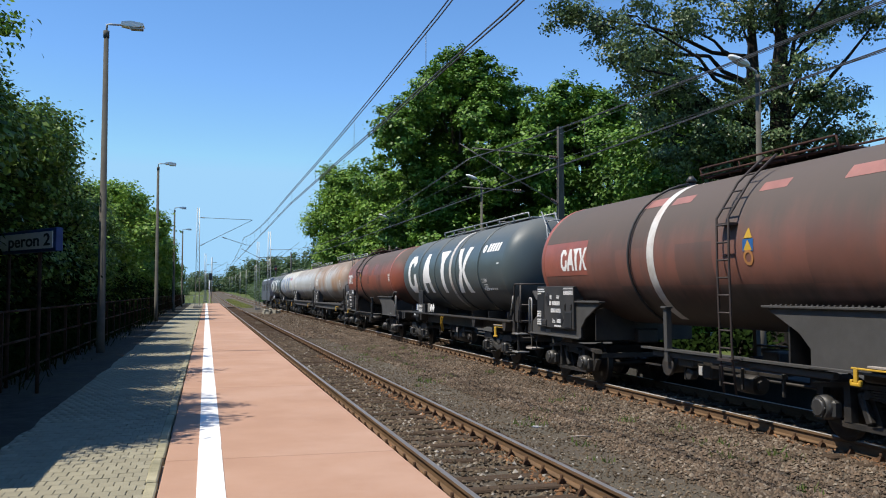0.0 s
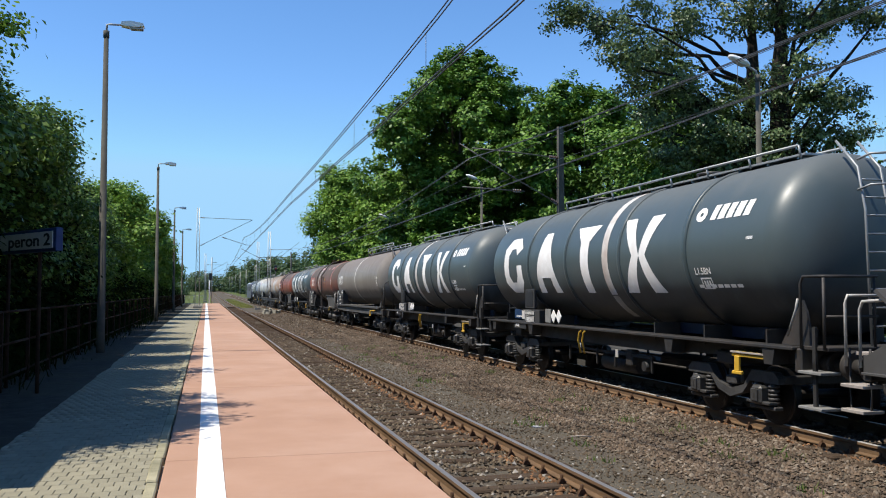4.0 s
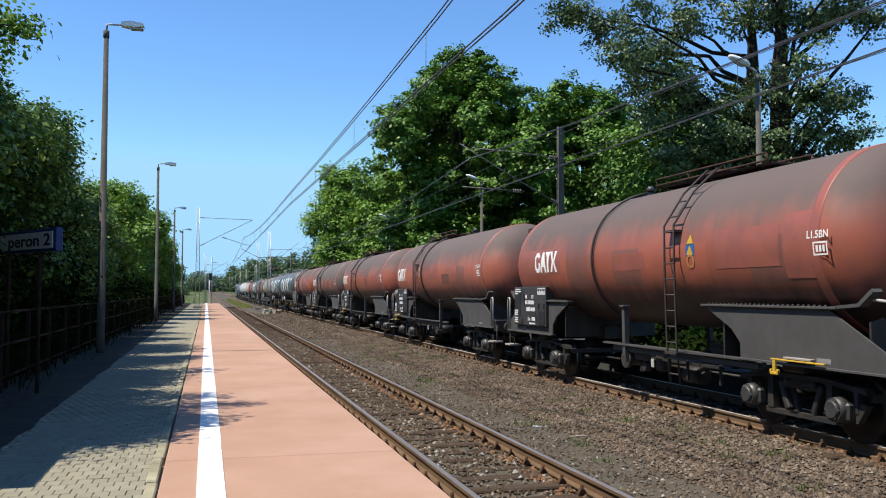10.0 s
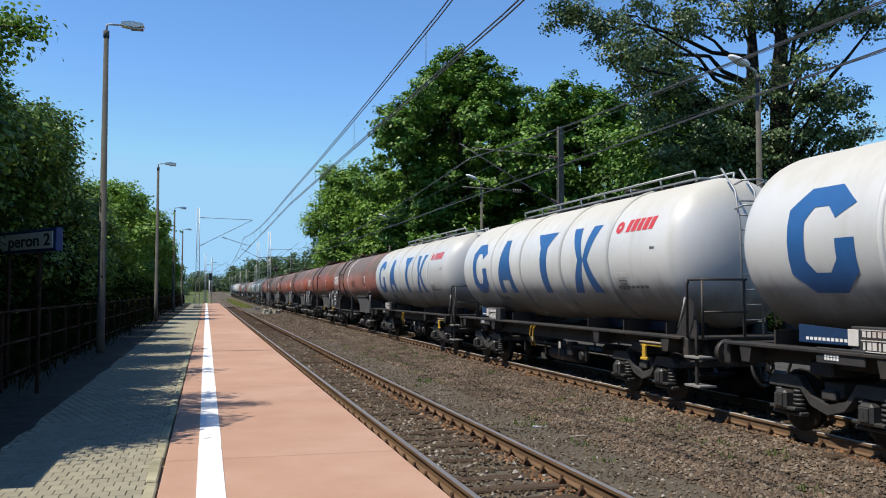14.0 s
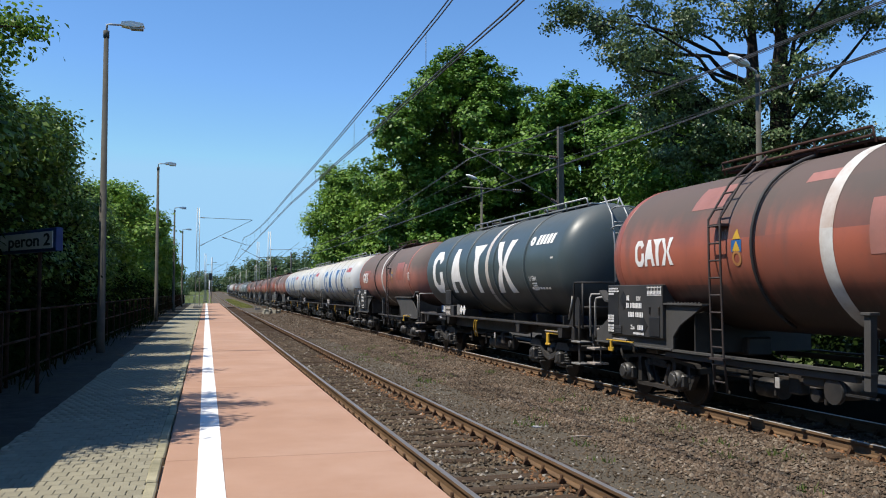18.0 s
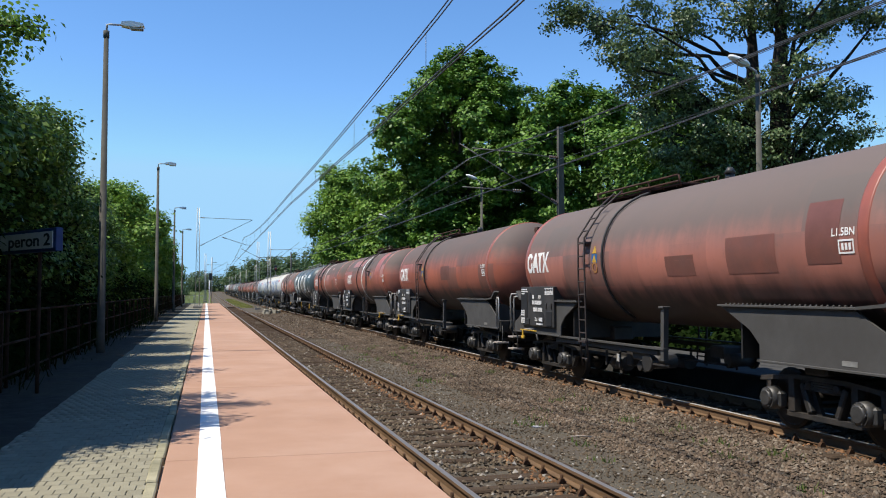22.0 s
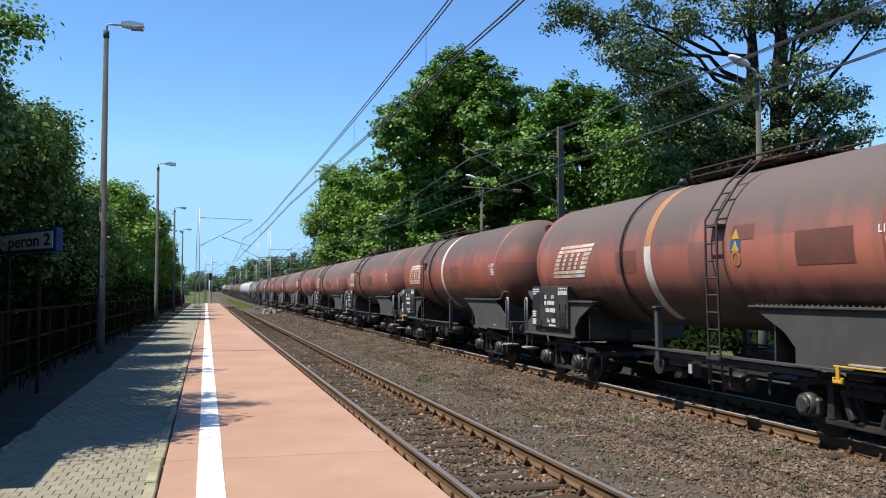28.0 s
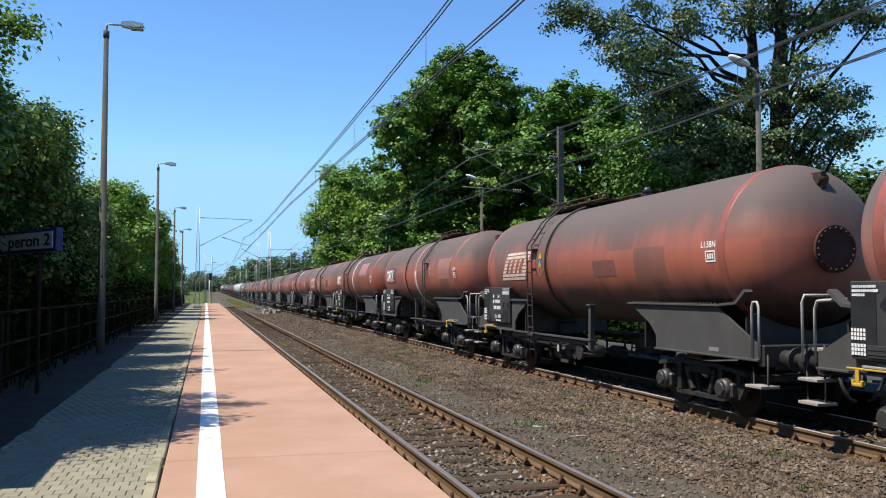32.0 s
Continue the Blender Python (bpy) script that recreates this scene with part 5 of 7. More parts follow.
        for dy, dz in ((0.42, 1.93), (-0.40, 1.45)):
            part("hazard_diamond", Shape().box((f_, y + sg * dy, dz), (0.008, 0.27, 0.27), 0, Matrix.Rotation(math.pi / 4, 3, "X")), M["ink"], b)
    # brake end with platform, handrails, yellow lever
    for side in (-1, 1):
        hr = loop([(side * 1.30, 7.35, 1.1), (side * 1.30, 7.35, 1.86), (side * 1.30, 7.29, 1.97), (side * 1.30, 7.15, 1.98), (side * 1.2, 6.8, 2.0)], 0.022)
        hr.tube([(side * 1.30, 7.62, 1.1), (side * 1.30, 7.62, 1.95), (side * 1.28, 7.60, 2.05), (side * 0.7, 7.60, 2.05)], 0.022)
        part("handrail", hr, M["rail_y"], w)
        if long_beam:
            continue
        part("handrail", loop([(side * 1.31, -7.12, 1.08), (side * 1.31, -7.12, 1.86), (side * 1.31, -7.16, 1.94), (side * 1.31, -7.26, 1.94), (side * 1.31, -7.30, 1.86), (side * 1.31, -7.30, 1.08)], 0.022), M["rail_y"], w)
        for yy, zz in ((7.45, 0.52), (7.45, 0.85), (-7.2, 0.62)):
            stp = Shape().box((side * 1.2, yy, zz), (0.34, 0.42, 0.045), 0.006)
            st = part("step", stp, M["step"], w)
            part("step_hanger", Shape().tube([(side * 1.22, yy - 0.19, zz + 0.5), (side * 1.22, yy - 0.19, zz - 0.035), (side * 1.22, yy + 0.19, zz - 0.035), (side * 1.22, yy + 0.19, zz + 0.5)], 0.018, 4), M["frame"], st)
        ly, lk = (6.05, 6.45) if side < 0 else (5.5, 4.98)
        lv = Shape().box((side * 1.36, ly, 1.09), (0.035, 1.2, 0.025), 0.006).box((side * 1.36, lk, 0.98), (0.04, 0.07, 0.20), 0.015).box((side * 1.36, lk, 0.88), (0.05, 0.19, 0.05), 0.02).box((side * 1.36, lk - 0.08, 0.91), (0.05, 0.04, 0.06), 0.01).box((side * 1.36, lk + 0.08, 0.91), (0.05, 0.04, 0.06), 0.01)
        part("brake_lever", lv, M["yellow"], w, "yellow brake changeover lever")
        part("lever_board", Shape().box((side * 1.24, ly, 1.125), (0.26, 0.62, 0.03), 0.005), M["step"], w, "small wooden board above the brake lever")
    part("brake_platform", Shape().box((0, 7.42, 1.27), (2.3, 0.42, 0.05), 0.005), M["step"], w)
    if long_beam:
        for side in (-1, 1):
            hr = loop([(side * 1.28, -7.45, 1.2), (side * 1.28, -7.45, 2.2), (side * 1.28, -7.53, 2.32), (side * 1.28, -7.85, 2.32), (side * 1.28, -7.93, 2.2), (side * 1.28, -7.93, 1.2)], 0.024)
            part("handrail", hr, M["frame"], w)
            part("handrail", loop([(side * 1.25, -8.0, 1.2), (side * 1.25, -8.0, 2.5), (side * 1.1, -8.0, 2.62), (side * 0.3, -8.0, 2.62)], 0.026), M["frame"], w)
            lv = Shape().box((side * 1.40, -5.55, 1.16), (0.05, 1.3, 0.04), 0.01).box((side * 1.42, -5.05, 1.02), (0.05, 0.10, 0.26), 0.02).box((side * 1.42, -5.05, 0.90), (0.06, 0.24, 0.06), 0.03)
            part("brake_lever", lv, M["yellow"], w, "yellow brake changeover lever")
        ld = Shape()
        for o in (-0.2, 0.2):
            ld.tube([(-0.55 + o, -7.65, 1.25), (-0.55 + o, -7.65, 3.5), (-0.5 + o, -7.3, 4.1), (-0.4 + o, -6.5, 4.5)], 0.024)
        for i in range(10):
            z = 1.5 + i * 0.26
            yy = -7.65 if z < 3.5 else -7.65 + (z - 3.5) * 0.42
            ld.cyl((-0.75, yy, z), (-0.35, yy, z), 0.016, seg=6)
        part("end_ladder", ld, M["frame"], w)
    add_bogies(w, not long_beam, 5.75 if long_beam else PIV)
    add_ends(w, HALF_D if long_beam else HALF_R)
    return w


# ---- blue and white tank wagon: ringed tank on a continuous solebar ----
HALF_B = 15.75 / 2
RINGS = (3.55, 1.05, -1.75, -4.35)


def ring_wagon(tank_material, name, label, dark):
    w = thing(name, label, "tank wagon")
    fr, cradle = (M["frame"], M["blue"])
    r, cz = 1.44, 2.85
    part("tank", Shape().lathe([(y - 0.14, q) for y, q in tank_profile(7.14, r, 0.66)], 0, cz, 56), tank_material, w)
    for y in RINGS:
        part("hoop", Shape().lathe([(y - 0.055, r), (y - 0.045, r + 0.035), (y + 0.045, r + 0.035), (y + 0.055, r)], 0, cz, 56), tank_material, w)
    for side in (-1, 1):
        b = Shape().prism([(-7.3, 1.02), (-7.3, 1.26), (-4.0, 1.26), (4.0, 1.26), (7.3, 1.26), (7.3, 1.02), (4.0, 1.02), (3.4, 0.94), (-3.4, 0.94), (-4.0, 1.02)], "x", side * 1.04 - 0.04, side * 1.04 + 0.04)
        b.box((side * 1.20, 0, 1.27), (0.36, 14.4, 0.045), 0.006)
        for q in (-6.6, -3.6, 3.6, 6.6):
            b.prism([(q - 0.16, 1.25), (q + 0.16, 1.25), (q + 0.10, 1.0), (q - 0.10, 1.0)], "x", side * 1.06, side * 1.36)
        part("solebar", b, fr, w)
        for sg in (1, -1):
            part("tank_cradle", Shape().prism([(sg * 2.4, 1.30), (sg * 6.6, 1.30), (sg * 6.7, 1.60), (sg * 6.4, 1.56), (sg * 5.9, 1.50), (sg * 2.4, 1.50)], "x", side * 0.52 - 0.03, side * 0.52 + 0.03), M["navy"], w, "dark blue cradle plate under the tank")
        bg_ = Shape()
        brake_gear(bg_, -2.9, 2.2, side)
        bg_.cyl((side * 0.75, -1.5, 0.55), (side * 0.75, 0.2, 0.55), 0.19, seg=16)
        part("brake_gear", bg_, M["bogie"], w)
        part("valve_tag", Shape().box((side * 1.2, -1.15, 0.80), (0.02, 0.12, 0.16), 0.005), M["rail_y"], w)
        part("valve_tag", Shape().box((side * 1.2, 0.75, 0.86), (0.02, 0.10, 0.12), 0.005), M["rail_y"], w)
        yl = Shape()
        for o in (0.0, 0.22):
            yl.tube([(side * 1.30, 0.5 - o, 0.70), (side * 1.36, 0.5 - o, 1.0), (side * 1.36, 0.43 - o, 1.18), (side * 1.36, 0.34 - o, 1.22)], 0.022)
        part("brake_handle", yl, M["yellow"], w, "pair of bent yellow handles")
        lv = Shape().box((side * 1.30, -6.1, 1.08), (0.05, 1.05, 0.05), 0.01).box((side * 1.33, -5.75, 0.93), (0.05, 0.13, 0.28), 0.02).box((side * 1.33, -5.75, 0.80), (0.06, 0.26, 0.06), 0.02)
        part("brake_lever", lv, M["yellow"], w, "yellow brake changeover lever")
        wb_ = part("lever_board", Shape().box((side * 1.20, -6.05, 1.13), (0.30, 0.95, 0.03), 0.005), M["step"], w, "worn board with yellow warning stripes")
        for g_ in range(5):
            part("stripe", Shape().box((side * 1.20, -6.42 + 0.18 * g_, 1.148), (0.29, 0.08, 0.006), 0, Matrix.Rotation(0.5, 3, "Z")), M["yellow"], wb_)
        # boards at the leading end
        turn = 0 if side < 0 else 180
        bx_ = part("board_box", Shape().box((side * 1.24, 3.66, 1.45), (0.16, 1.20, 0.38), 0.01), M["board"], w)
        part("grid_plate", Shape().box((side * 1.325, 3.72, 1.46), (0.012, 0.70, 0.30), 0.003), M["frame"], bx_)
        gp = Shape()
        for g_ in range(7):
            gp.box((side * 1.333, 4.0 - 0.093 * g_, 1.545), (0.006, 0.065, 0.075))
            gp.box((side * 1.333, 4.0 - 0.093 * g_, 1.39), (0.006, 0.075 if g_ % 3 else 0.04, 0.10))
        for z_ in (1.32, 1.465, 1.60):
            gp.box((side * 1.333, 3.72, z_), (0.005, 0.68, 0.012))
        part("data_panel", gp, M["stripe_w"], bx_)
        part("pale_plate", Shape().box((side * 1.33, 4.2, 1.49), (0.02, 0.20, 0.22), 0.004), M["stripe_w"], bx_)
        lo_ = part("lower_board", Shape().box((side * 1.33, 4.45, 1.22), (0.05, 0.95, 0.22), 0.01), M["board"], bx_)
        part("data_panel", PLATE_ME, M["decal_w"], bx_, m=pose(side * 1.36, 4.6, 1.235, 0, 0, turn) @ Matrix.Diagonal((1, 1.2, 0.35, 1)))
        part("blue_cradle", Shape().prism([(5.7, 1.36), (4.3, 1.36), (4.3, 1.56), (5.7, 1.62)], "x", side * 1.02 - 0.02, side * 1.02 + 0.02), M["cradle"], w, "blue cradle plate with a line of small white writing")
        cl = Shape()
        for g_ in range(12):
            cl.box((side * 1.045, 5.5 - 0.09 * g_, 1.42), (0.006, 0.06, 0.045))
        part("lettering", cl, M["decal_w"], w)
        if dark:
            part("upper_board", Shape().box((side * 1.28, 3.75, 1.92), (0.08, 0.66, 0.50), 0.01), M["board"], bx_)
            part("upper_panel", Shape().box((side * 1.325, 3.75, 1.92), (0.012, 0.50, 0.38), 0.004), M["ink"], bx_)
            part("hazard_plate", Shape().box((side * 1.27, 2.55, 1.50), (0.03, 0.36, 0.34), 0.005), M["plate"], w)
            for yy in (2.13, 1.80):
                part("hazard_diamond", Shape().box((side * 1.30, yy, 1.50), (0.02, 0.235, 0.235), 0.004, Matrix.Rotation(math.pi / 4, 3, "X")), M["decal_w"], w, "pale diamond placard")
    part("centre_sill", Shape().box((0, 0, 1.12), (0.5, 13.6, 0.28), 0.03), fr, w)
    for sg in (1, -1):
        part("headstock", Shape().box((0, sg * 7.22, 1.10), (2.6, 0.16, 0.36), 0.02), fr, w)
        part("bolster", Shape().box((0, sg * PIV, 1.0), (2.3, 0.5, 0.22), 0.03), fr, w)
        for q in (2.6, 4.4, 6.2):
            part("cross_plate", Shape().box((0, sg * q, 1.34), (2.2, 0.04, 0.34)), fr, w)
    # walkway along the top with its railing
    wk = Shape().box((0, -1.4, 4.33), (0.66, 9.6, 0.04), 0.005)
    for i in range(12):
        wk.box((0, -6.0 + i * 0.82, 4.30), (0.6, 0.05, 0.06))
    part("walkway", wk, M["steel"], w)
    for side in (-1, 1):
        rl = Shape()
        rl.tube([(side * 0.44, -6.2, 4.46), (side * 0.44, 3.3, 4.46)], 0.024)
        for i in range(8):
            yy = -6.2 + i * 9.5 / 7
            rl.cyl((side * 0.40, yy, 4.26), (side * 0.44, yy, 4.46), 0.02, seg=6)
        part("walkway_rail", rl, M["steel"], w)
    for y in (1.8, -3.0):
        part("manhole_dome", Shape().cyl((0, y, 4.25), (0, y, 4.40), 0.27, seg=18).cyl((0, y, 4.40), (0, y, 4.44), 0.31, seg=18), M["axlebox"], w)
    # platform and rails at the trailing end
    for side in (-1, 1):
        hr = loop([(side * 1.28, -7.28, 1.28), (side * 1.28, -7.28, 2.22), (side * 1.28, -7.34, 2.32), (side * 1.28, -7.72, 2.32), (side * 1.24, -7.80, 2.32), (side * 0.4, -7.80, 2.32)], 0.024)
        hr.tube([(side * 1.28, -7.78, 2.30), (side * 1.28, -7.78, 1.28)], 0.024).tube([(side * 1.26, -7.80, 1.75), (side * 0.4, -7.80, 1.75)], 0.02)
        hr.tube([(side * 0.45, -7.80, 2.32), (side * 0.45, -7.80, 1.28)], 0.022)
        part("handrail", hr, M["frame"], w)
        part("end_plate", Shape().prism([(-6.6, 1.30), (-7.3, 1.30), (-7.2, 1.80), (-7.1, 1.98)], "x", side * 1.10 - 0.02, side * 1.10 + 0.02), fr, w)
        part("fold_bar", loop([(side * 1.30, -7.0, 1.45), (side * 1.30, -7.2, 1.85), (side * 1.30, -7.24, 2.0)], 0.02), M["rail_y"], w)
        for yy, zz in ((-7.55, 0.45), (-7.55, 0.95)):
            st = part("step", Shape().box((side * 1.2, yy, zz), (0.34, 0.5, 0.04), 0.006), M["plate"], w)
            part("step_hanger", Shape().box((side * 1.26, yy, zz + 0.3), (0.04, 0.07, 0.7)), M["frame"], st)
    part("end_platform", Shape().box((0, -7.52, 1.29), (2.5, 0.6, 0.05), 0.005), M["frame"], w)
    ld = Shape()
    for o in (-0.2, 0.2):
        ld.tube([(-0.15 + o, -7.62, 1.3), (-0.15 + o, -7.55, 3.3), (-0.14 + o, -7.40, 3.95), (-0.10 + o, -6.9, 4.42)], 0.022)
    for i in range(9):
        z = 1.6 + i * 0.27
        yy = -7.62 + (z - 1.3) * 0.035 if z < 3.3 else -7.55 + (z - 3.3) * 0.23
        ld.cyl((-0.35, yy, z), (0.05, yy, z), 0.015, seg=6)
    part("end_ladder", ld, M["steel"], w)
    for z in (3.6, 4.05):
        hoop_ = Shape().tube([(-0.39, -7.45, z), (-0.39, -7.72, z + 0.05), (-0.15, -7.82, z + 0.06), (0.09, -7.72, z + 0.05), (0.09, -7.45, z)], 0.018)
        part("ladder_guard", hoop_, M["steel"], w)
    add_bogies(w, False)
    add_ends(w, HALF_B)
    return w


# ---- markings ----
def four_marks(bays, lo, hi, s, r, cz, lift=0.006):
    """Four plain shapes: a hollow eight-sided ring, a wedge, a post flaring to the top, an hourglass. bays: (y0, y1) of each."""
    out = []
    h = hi - lo
    mid = (hi + lo) / 2
    q = Shape()
    y0, y1 = bays[0]
    w = y0 - y1
    ym = (y0 + y1) / 2
    ring_o = [(y0, lo + 0.2 * h), (y0 - 0.27 * w, lo), (y1 + 0.27 * w, lo), (y1, lo + 0.2 * h), (y1, hi - 0.2 * h), (y1 + 0.27 * w, hi), (y0 - 0.27 * w, hi), (y0, hi - 0.2 * h)]
    ring_i = [(ym + (u - ym) * 0.46, mid + (a - mid) * 0.60) for u, a in ring_o]
    for k in range(8):
        n = (k + 1) % 8
        if k == 3:
            # the ring stays open above its middle on this side
            (a_, b_), (c_, d_) = (ring_o[3], ring_i[3])
            decal(q, [(a_, b_), (c_, d_), (c_, mid), (a_, mid)], s, r, lift, 4, cz)
            continue
        decal(q, [ring_o[k], ring_i[k], ring_i[n], ring_o[n]], s, r, lift, 4, cz)
    out.append(q)
    q = Shape()
    y0, y1 = bays[1]
    w = y0 - y1
    ym = (y0 + y1) / 2
    k = lo + 0.26 * h
    decal(q, [(y0 - 0.07 * w, k), (y1 + 0.07 * w, k), (ym - 0.15 * w, hi), (ym + 0.15 * w, hi)], s, r, lift, 9, cz)
    decal(q, [(y0, lo), (y0 - 0.28 * w, lo), (y0 - 0.31 * w, k), (y0 - 0.07 * w, k)], s, r, lift, 2, cz)
    decal(q, [(y1 + 0.28 * w, lo), (y1, lo), (y1 + 0.07 * w, k), (y1 + 0.31 * w, k)], s, r, lift, 2, cz)
    out.append(q)
    q = Shape()
    y0, y1 = bays[2]
    w = y0 - y1
    ym = (y0 + y1) / 2
    decal(q, [(ym + 0.15 * w, lo), (ym - 0.15 * w, lo), (ym - 0.18 * w, hi - 0.25 * h), (ym + 0.18 * w, hi - 0.25 * h)], s, r, lift, 8, cz)
    decal(q, [(ym + 0.18 * w, hi - 0.25 * h), (ym - 0.18 * w, hi - 0.25 * h), (y1, hi), (y0, hi)], s, r, lift, 3, cz)
    out.append(q)
    q = Shape()
    y0, y1 = bays[3]
    w = y0 - y1
    ym = (y0 + y1) / 2
    for e in (lo, hi):
        decal(q, [(y0, e), (y0 - 0.30 * w, e), (ym - 0.01 * w, mid), (ym + 0.17 * w, mid)], s, r, lift, 6, cz)
        decal(q, [(y1 + 0.30 * w, e), (y1, e), (ym - 0.17 * w, mid), (ym - 0.01 * w, mid)], s, r, lift, 6, cz)
    out.append(q)
    return out


def sign_small(w, y, s=1):
    """Owner's mark on red wagons; y: its leading edge."""
    for q in four_marks([(y, y - 0.36), (y - 0.36, y - 0.76), (y - 0.70, y - 1.05), (y - 1.02, y - 1.45)], -9.5, 11.0, s, RT, CZ):
        part("mark", q, M["decal_w"], w)


def sign_stripes(s_, y, s=1):
    """A slanted white plate of stripes round darker blocks."""
    for i in range(8):
        a0 = -16 + i * 3.9
        sh = 0.072 * i
        t_ = 2.9 * 0.072 / 3.9
        if i in (2, 3, 4, 5):
            for d0, d1 in ((0.0, 0.27), (0.45, 0.60), (0.80, 0.98), (1.16, 1.30), (1.52, 1.86)):
                decal(s_, [(y - sh - d0, a0), (y - sh - d1, a0), (y - sh - d1 - t_, a0 + 2.9), (y - sh - d0 - t_, a0 + 2.9)], s, RT, 0.006, 1)
        else:
            decal(s_, [(y - sh, a0), (y - sh - 1.86, a0), (y - sh - 1.86 - t_, a0 + 2.9), (y - sh - t_, a0 + 2.9)], s, RT, 0.006, 1)
    return s_


def big_marks(w, material, bays, r=1.44, cz=2.85, s=1):
    """Four tall plain shapes along the tank, one in each bay between the hoops."""
    for q in four_marks(bays, -32.0, 30.0, s, r, cz):
        part("mark", q, material, w)


def small_text(w, y, a, material, s=1, r=RT, cz=CZ, scale=1.0):
    """The tank code, and below it a boxed date as bars."""
    tank_text(w, "L1.5BN", 0.15 * scale, y, a, material, s, r, cz)
    q = Shape()
    y -= 0.13
    b = 0.30 * scale
    for y0, y1, a0, a1 in ((0, b, -10, -9), (0, b, -3.2, -2.2), (0, 0.025, -10, -2.2), (b - 0.025, b, -10, -2.2)):
        rect(q, y - y0, y - y1, a + a0 * scale, a + a1 * scale, s, r, 0.007, cz)
    for d in (0.06, 0.13, 0.20):
        rect(q, y - d * scale, y - (d + 0.045) * scale, a - 8.0 * scale, a - 4.2 * scale, s, r, 0.007, cz)
    part("stencil", q, material, w)


def patch_row(w, s, patches):
    for y0, y1, a0, a1, key in patches:
        part("paint_patch", rect(Shape(), y0, y1, a0, a1, s, RT, 0.003), M[key], w)


def random_patches(seed):
    g = random.Random(seed)
    out = []
    for y in (4.6, 1.3, -0.6, -2.0, -3.5, -5.1):
        if g.random() < 0.72:
            y0 = y + g.uniform(-0.3, 0.3)
            a0 = g.uniform(-24, 10)
            out.append((y0, y0 - g.uniform(0.5, 1.3), a0, a0 + g.uniform(12, 26), g.choice(("p_dark", "p_dark", "p_red", "p_pink", "p_dark"))))
    return out


RED_LABEL = "red-brown weathered tank wagon with sooty top and patches of fresh paint"
T_RED = red_wagon(M["t_red"], label=RED_LABEL)
T_GREY = red_wagon(M["t_brown"], True, label="dusty grey-brown tank wagon with a long grey solebar", light_frame=True)
T_BLUE = ring_wagon(M["t_blue"], "tank_wagon", "slate-blue ringed tank wagon with tall white marks", True)
T_WHITE = ring_wagon(M["t_white"], "tank_wagon", "white ringed tank wagon with tall blue marks", False)
FREE = {"R": T_RED, "D": T_GREY, "B": T_BLUE, "W": T_WHITE}


def take(kind, label):
    """The next wagon of a kind: the first one built, then its copies."""
    src = FREE[kind]
    w = copy_thing(src, pose(0, 0, 0))
    return tagged(w, label, group="wagons of the freight train")


def red(turn=1, stripe="", sign="block", patches=None, seed=0, note="", at=None, skin="", mark=None):
    s = turn
    label = note or RED_LABEL
    w = take("R", label)
    if skin:
        for o in w.children:
            if o.name.split(".")[0] == "tank":
                o.data = o.data.copy()
                o.data.materials.clear()
                o.data.materials.append(M[skin])
    if s < 0:
        # the turned wagons have a slightly shorter tank, set in the middle
        for o in w.children:
            if o.name.split(".")[0] in ("tank", "end_flange", "lifting_lug", "shoulder_ring"):
                o.matrix_basis = Matrix.Translation((0, 0.24, 0)) @ Matrix.Diagonal((1, 0.968, 1, 1))
    patch_row(w, s, patches if patches is not None else random_patches(seed))
    q = Shape()
    if sign == "block":
        sign_small(w, (4.85 if s < 0 else 5.8) if mark is None else mark, s)
    elif sign == "stripes":
        part("owner_mark", sign_stripes(q, 5.1 if mark is None else mark, s), M["stripe_old"], w, "faded and sooty striped mark")
    if stripe:
        lo, mid, hi = -62, 6, 86
        c = at if at is not None else (-0.38 if s > 0 else -0.1)
        part("band", rect(Shape(), c + 0.135, c - 0.135, lo, mid, s, RT, 0.0065), M["stripe_w"], w, "worn white band round the tank")
        part("band", rect(Shape(), c + 0.135, c - 0.135, mid, hi, s, RT, 0.0065), M["stripe_o"] if stripe == "o" else M["stripe_w"], w)
    small_text(w, -5.85, 1, M["decal_w"], s)
    sy = 1.75 if s > 0 else -2.72
    part("warning_backing", rect(Shape(), sy + 0.14, sy - 0.14, -3.6, 4.2, s, RT, 0.006), M["decal_b"], w)
    for a in (4.8, -3.0):
        part("warning_sign", decal(Shape(), [(sy + 0.11, a), (sy - 0.11, a), (sy - 0.01, a + 6.4), (sy + 0.01, a + 6.4)], s, RT, 0.008), M["yellow"], w)
    q = Shape()
    for k in range(12):
        a0, a1 = k * math.pi / 6, (k + 1) * math.pi / 6
        decal(q, [(sy + 0.13 * math.cos(a0), -7.6 + 5.2 * math.sin(a0)), (sy + 0.13 * math.cos(a1), -7.6 + 5.2 * math.sin(a1)), (sy + 0.08 * math.cos(a1), -7.6 + 3.2 * math.sin(a1)), (sy + 0.08 * math.cos(a0), -7.6 + 3.2 * math.sin(a0))], s, RT, 0.008, 1, CZ, 1)
    part("warning_disc", q, M["stripe_o"], w)
    return w, HALF_R, s


def grey(material="", seed=0, note="dusty grey-brown tank wagon with a long grey solebar and pale band"):
    w = take("D", note)
    if material:
        for o in w.children:
            if o.name.startswith("tank") and not o.name.startswith("tank_saddle") or o.name.startswith("shoulder"):
                o.data = o.data.copy()
                o.data.materials.clear()
                o.data.materials.append(M[material])
    sign_small(w, 6.0)
    part("band", rect(Shape(), 0.02, -0.20, -62, 84, 1, RT, 0.0065), M["stripe_w"], w, "worn pale band round the tank")
    small_text(w, -6.4, -3, M["decal_w"], 1, RT, CZ, 1.25)
    return w, HALF_D, 1


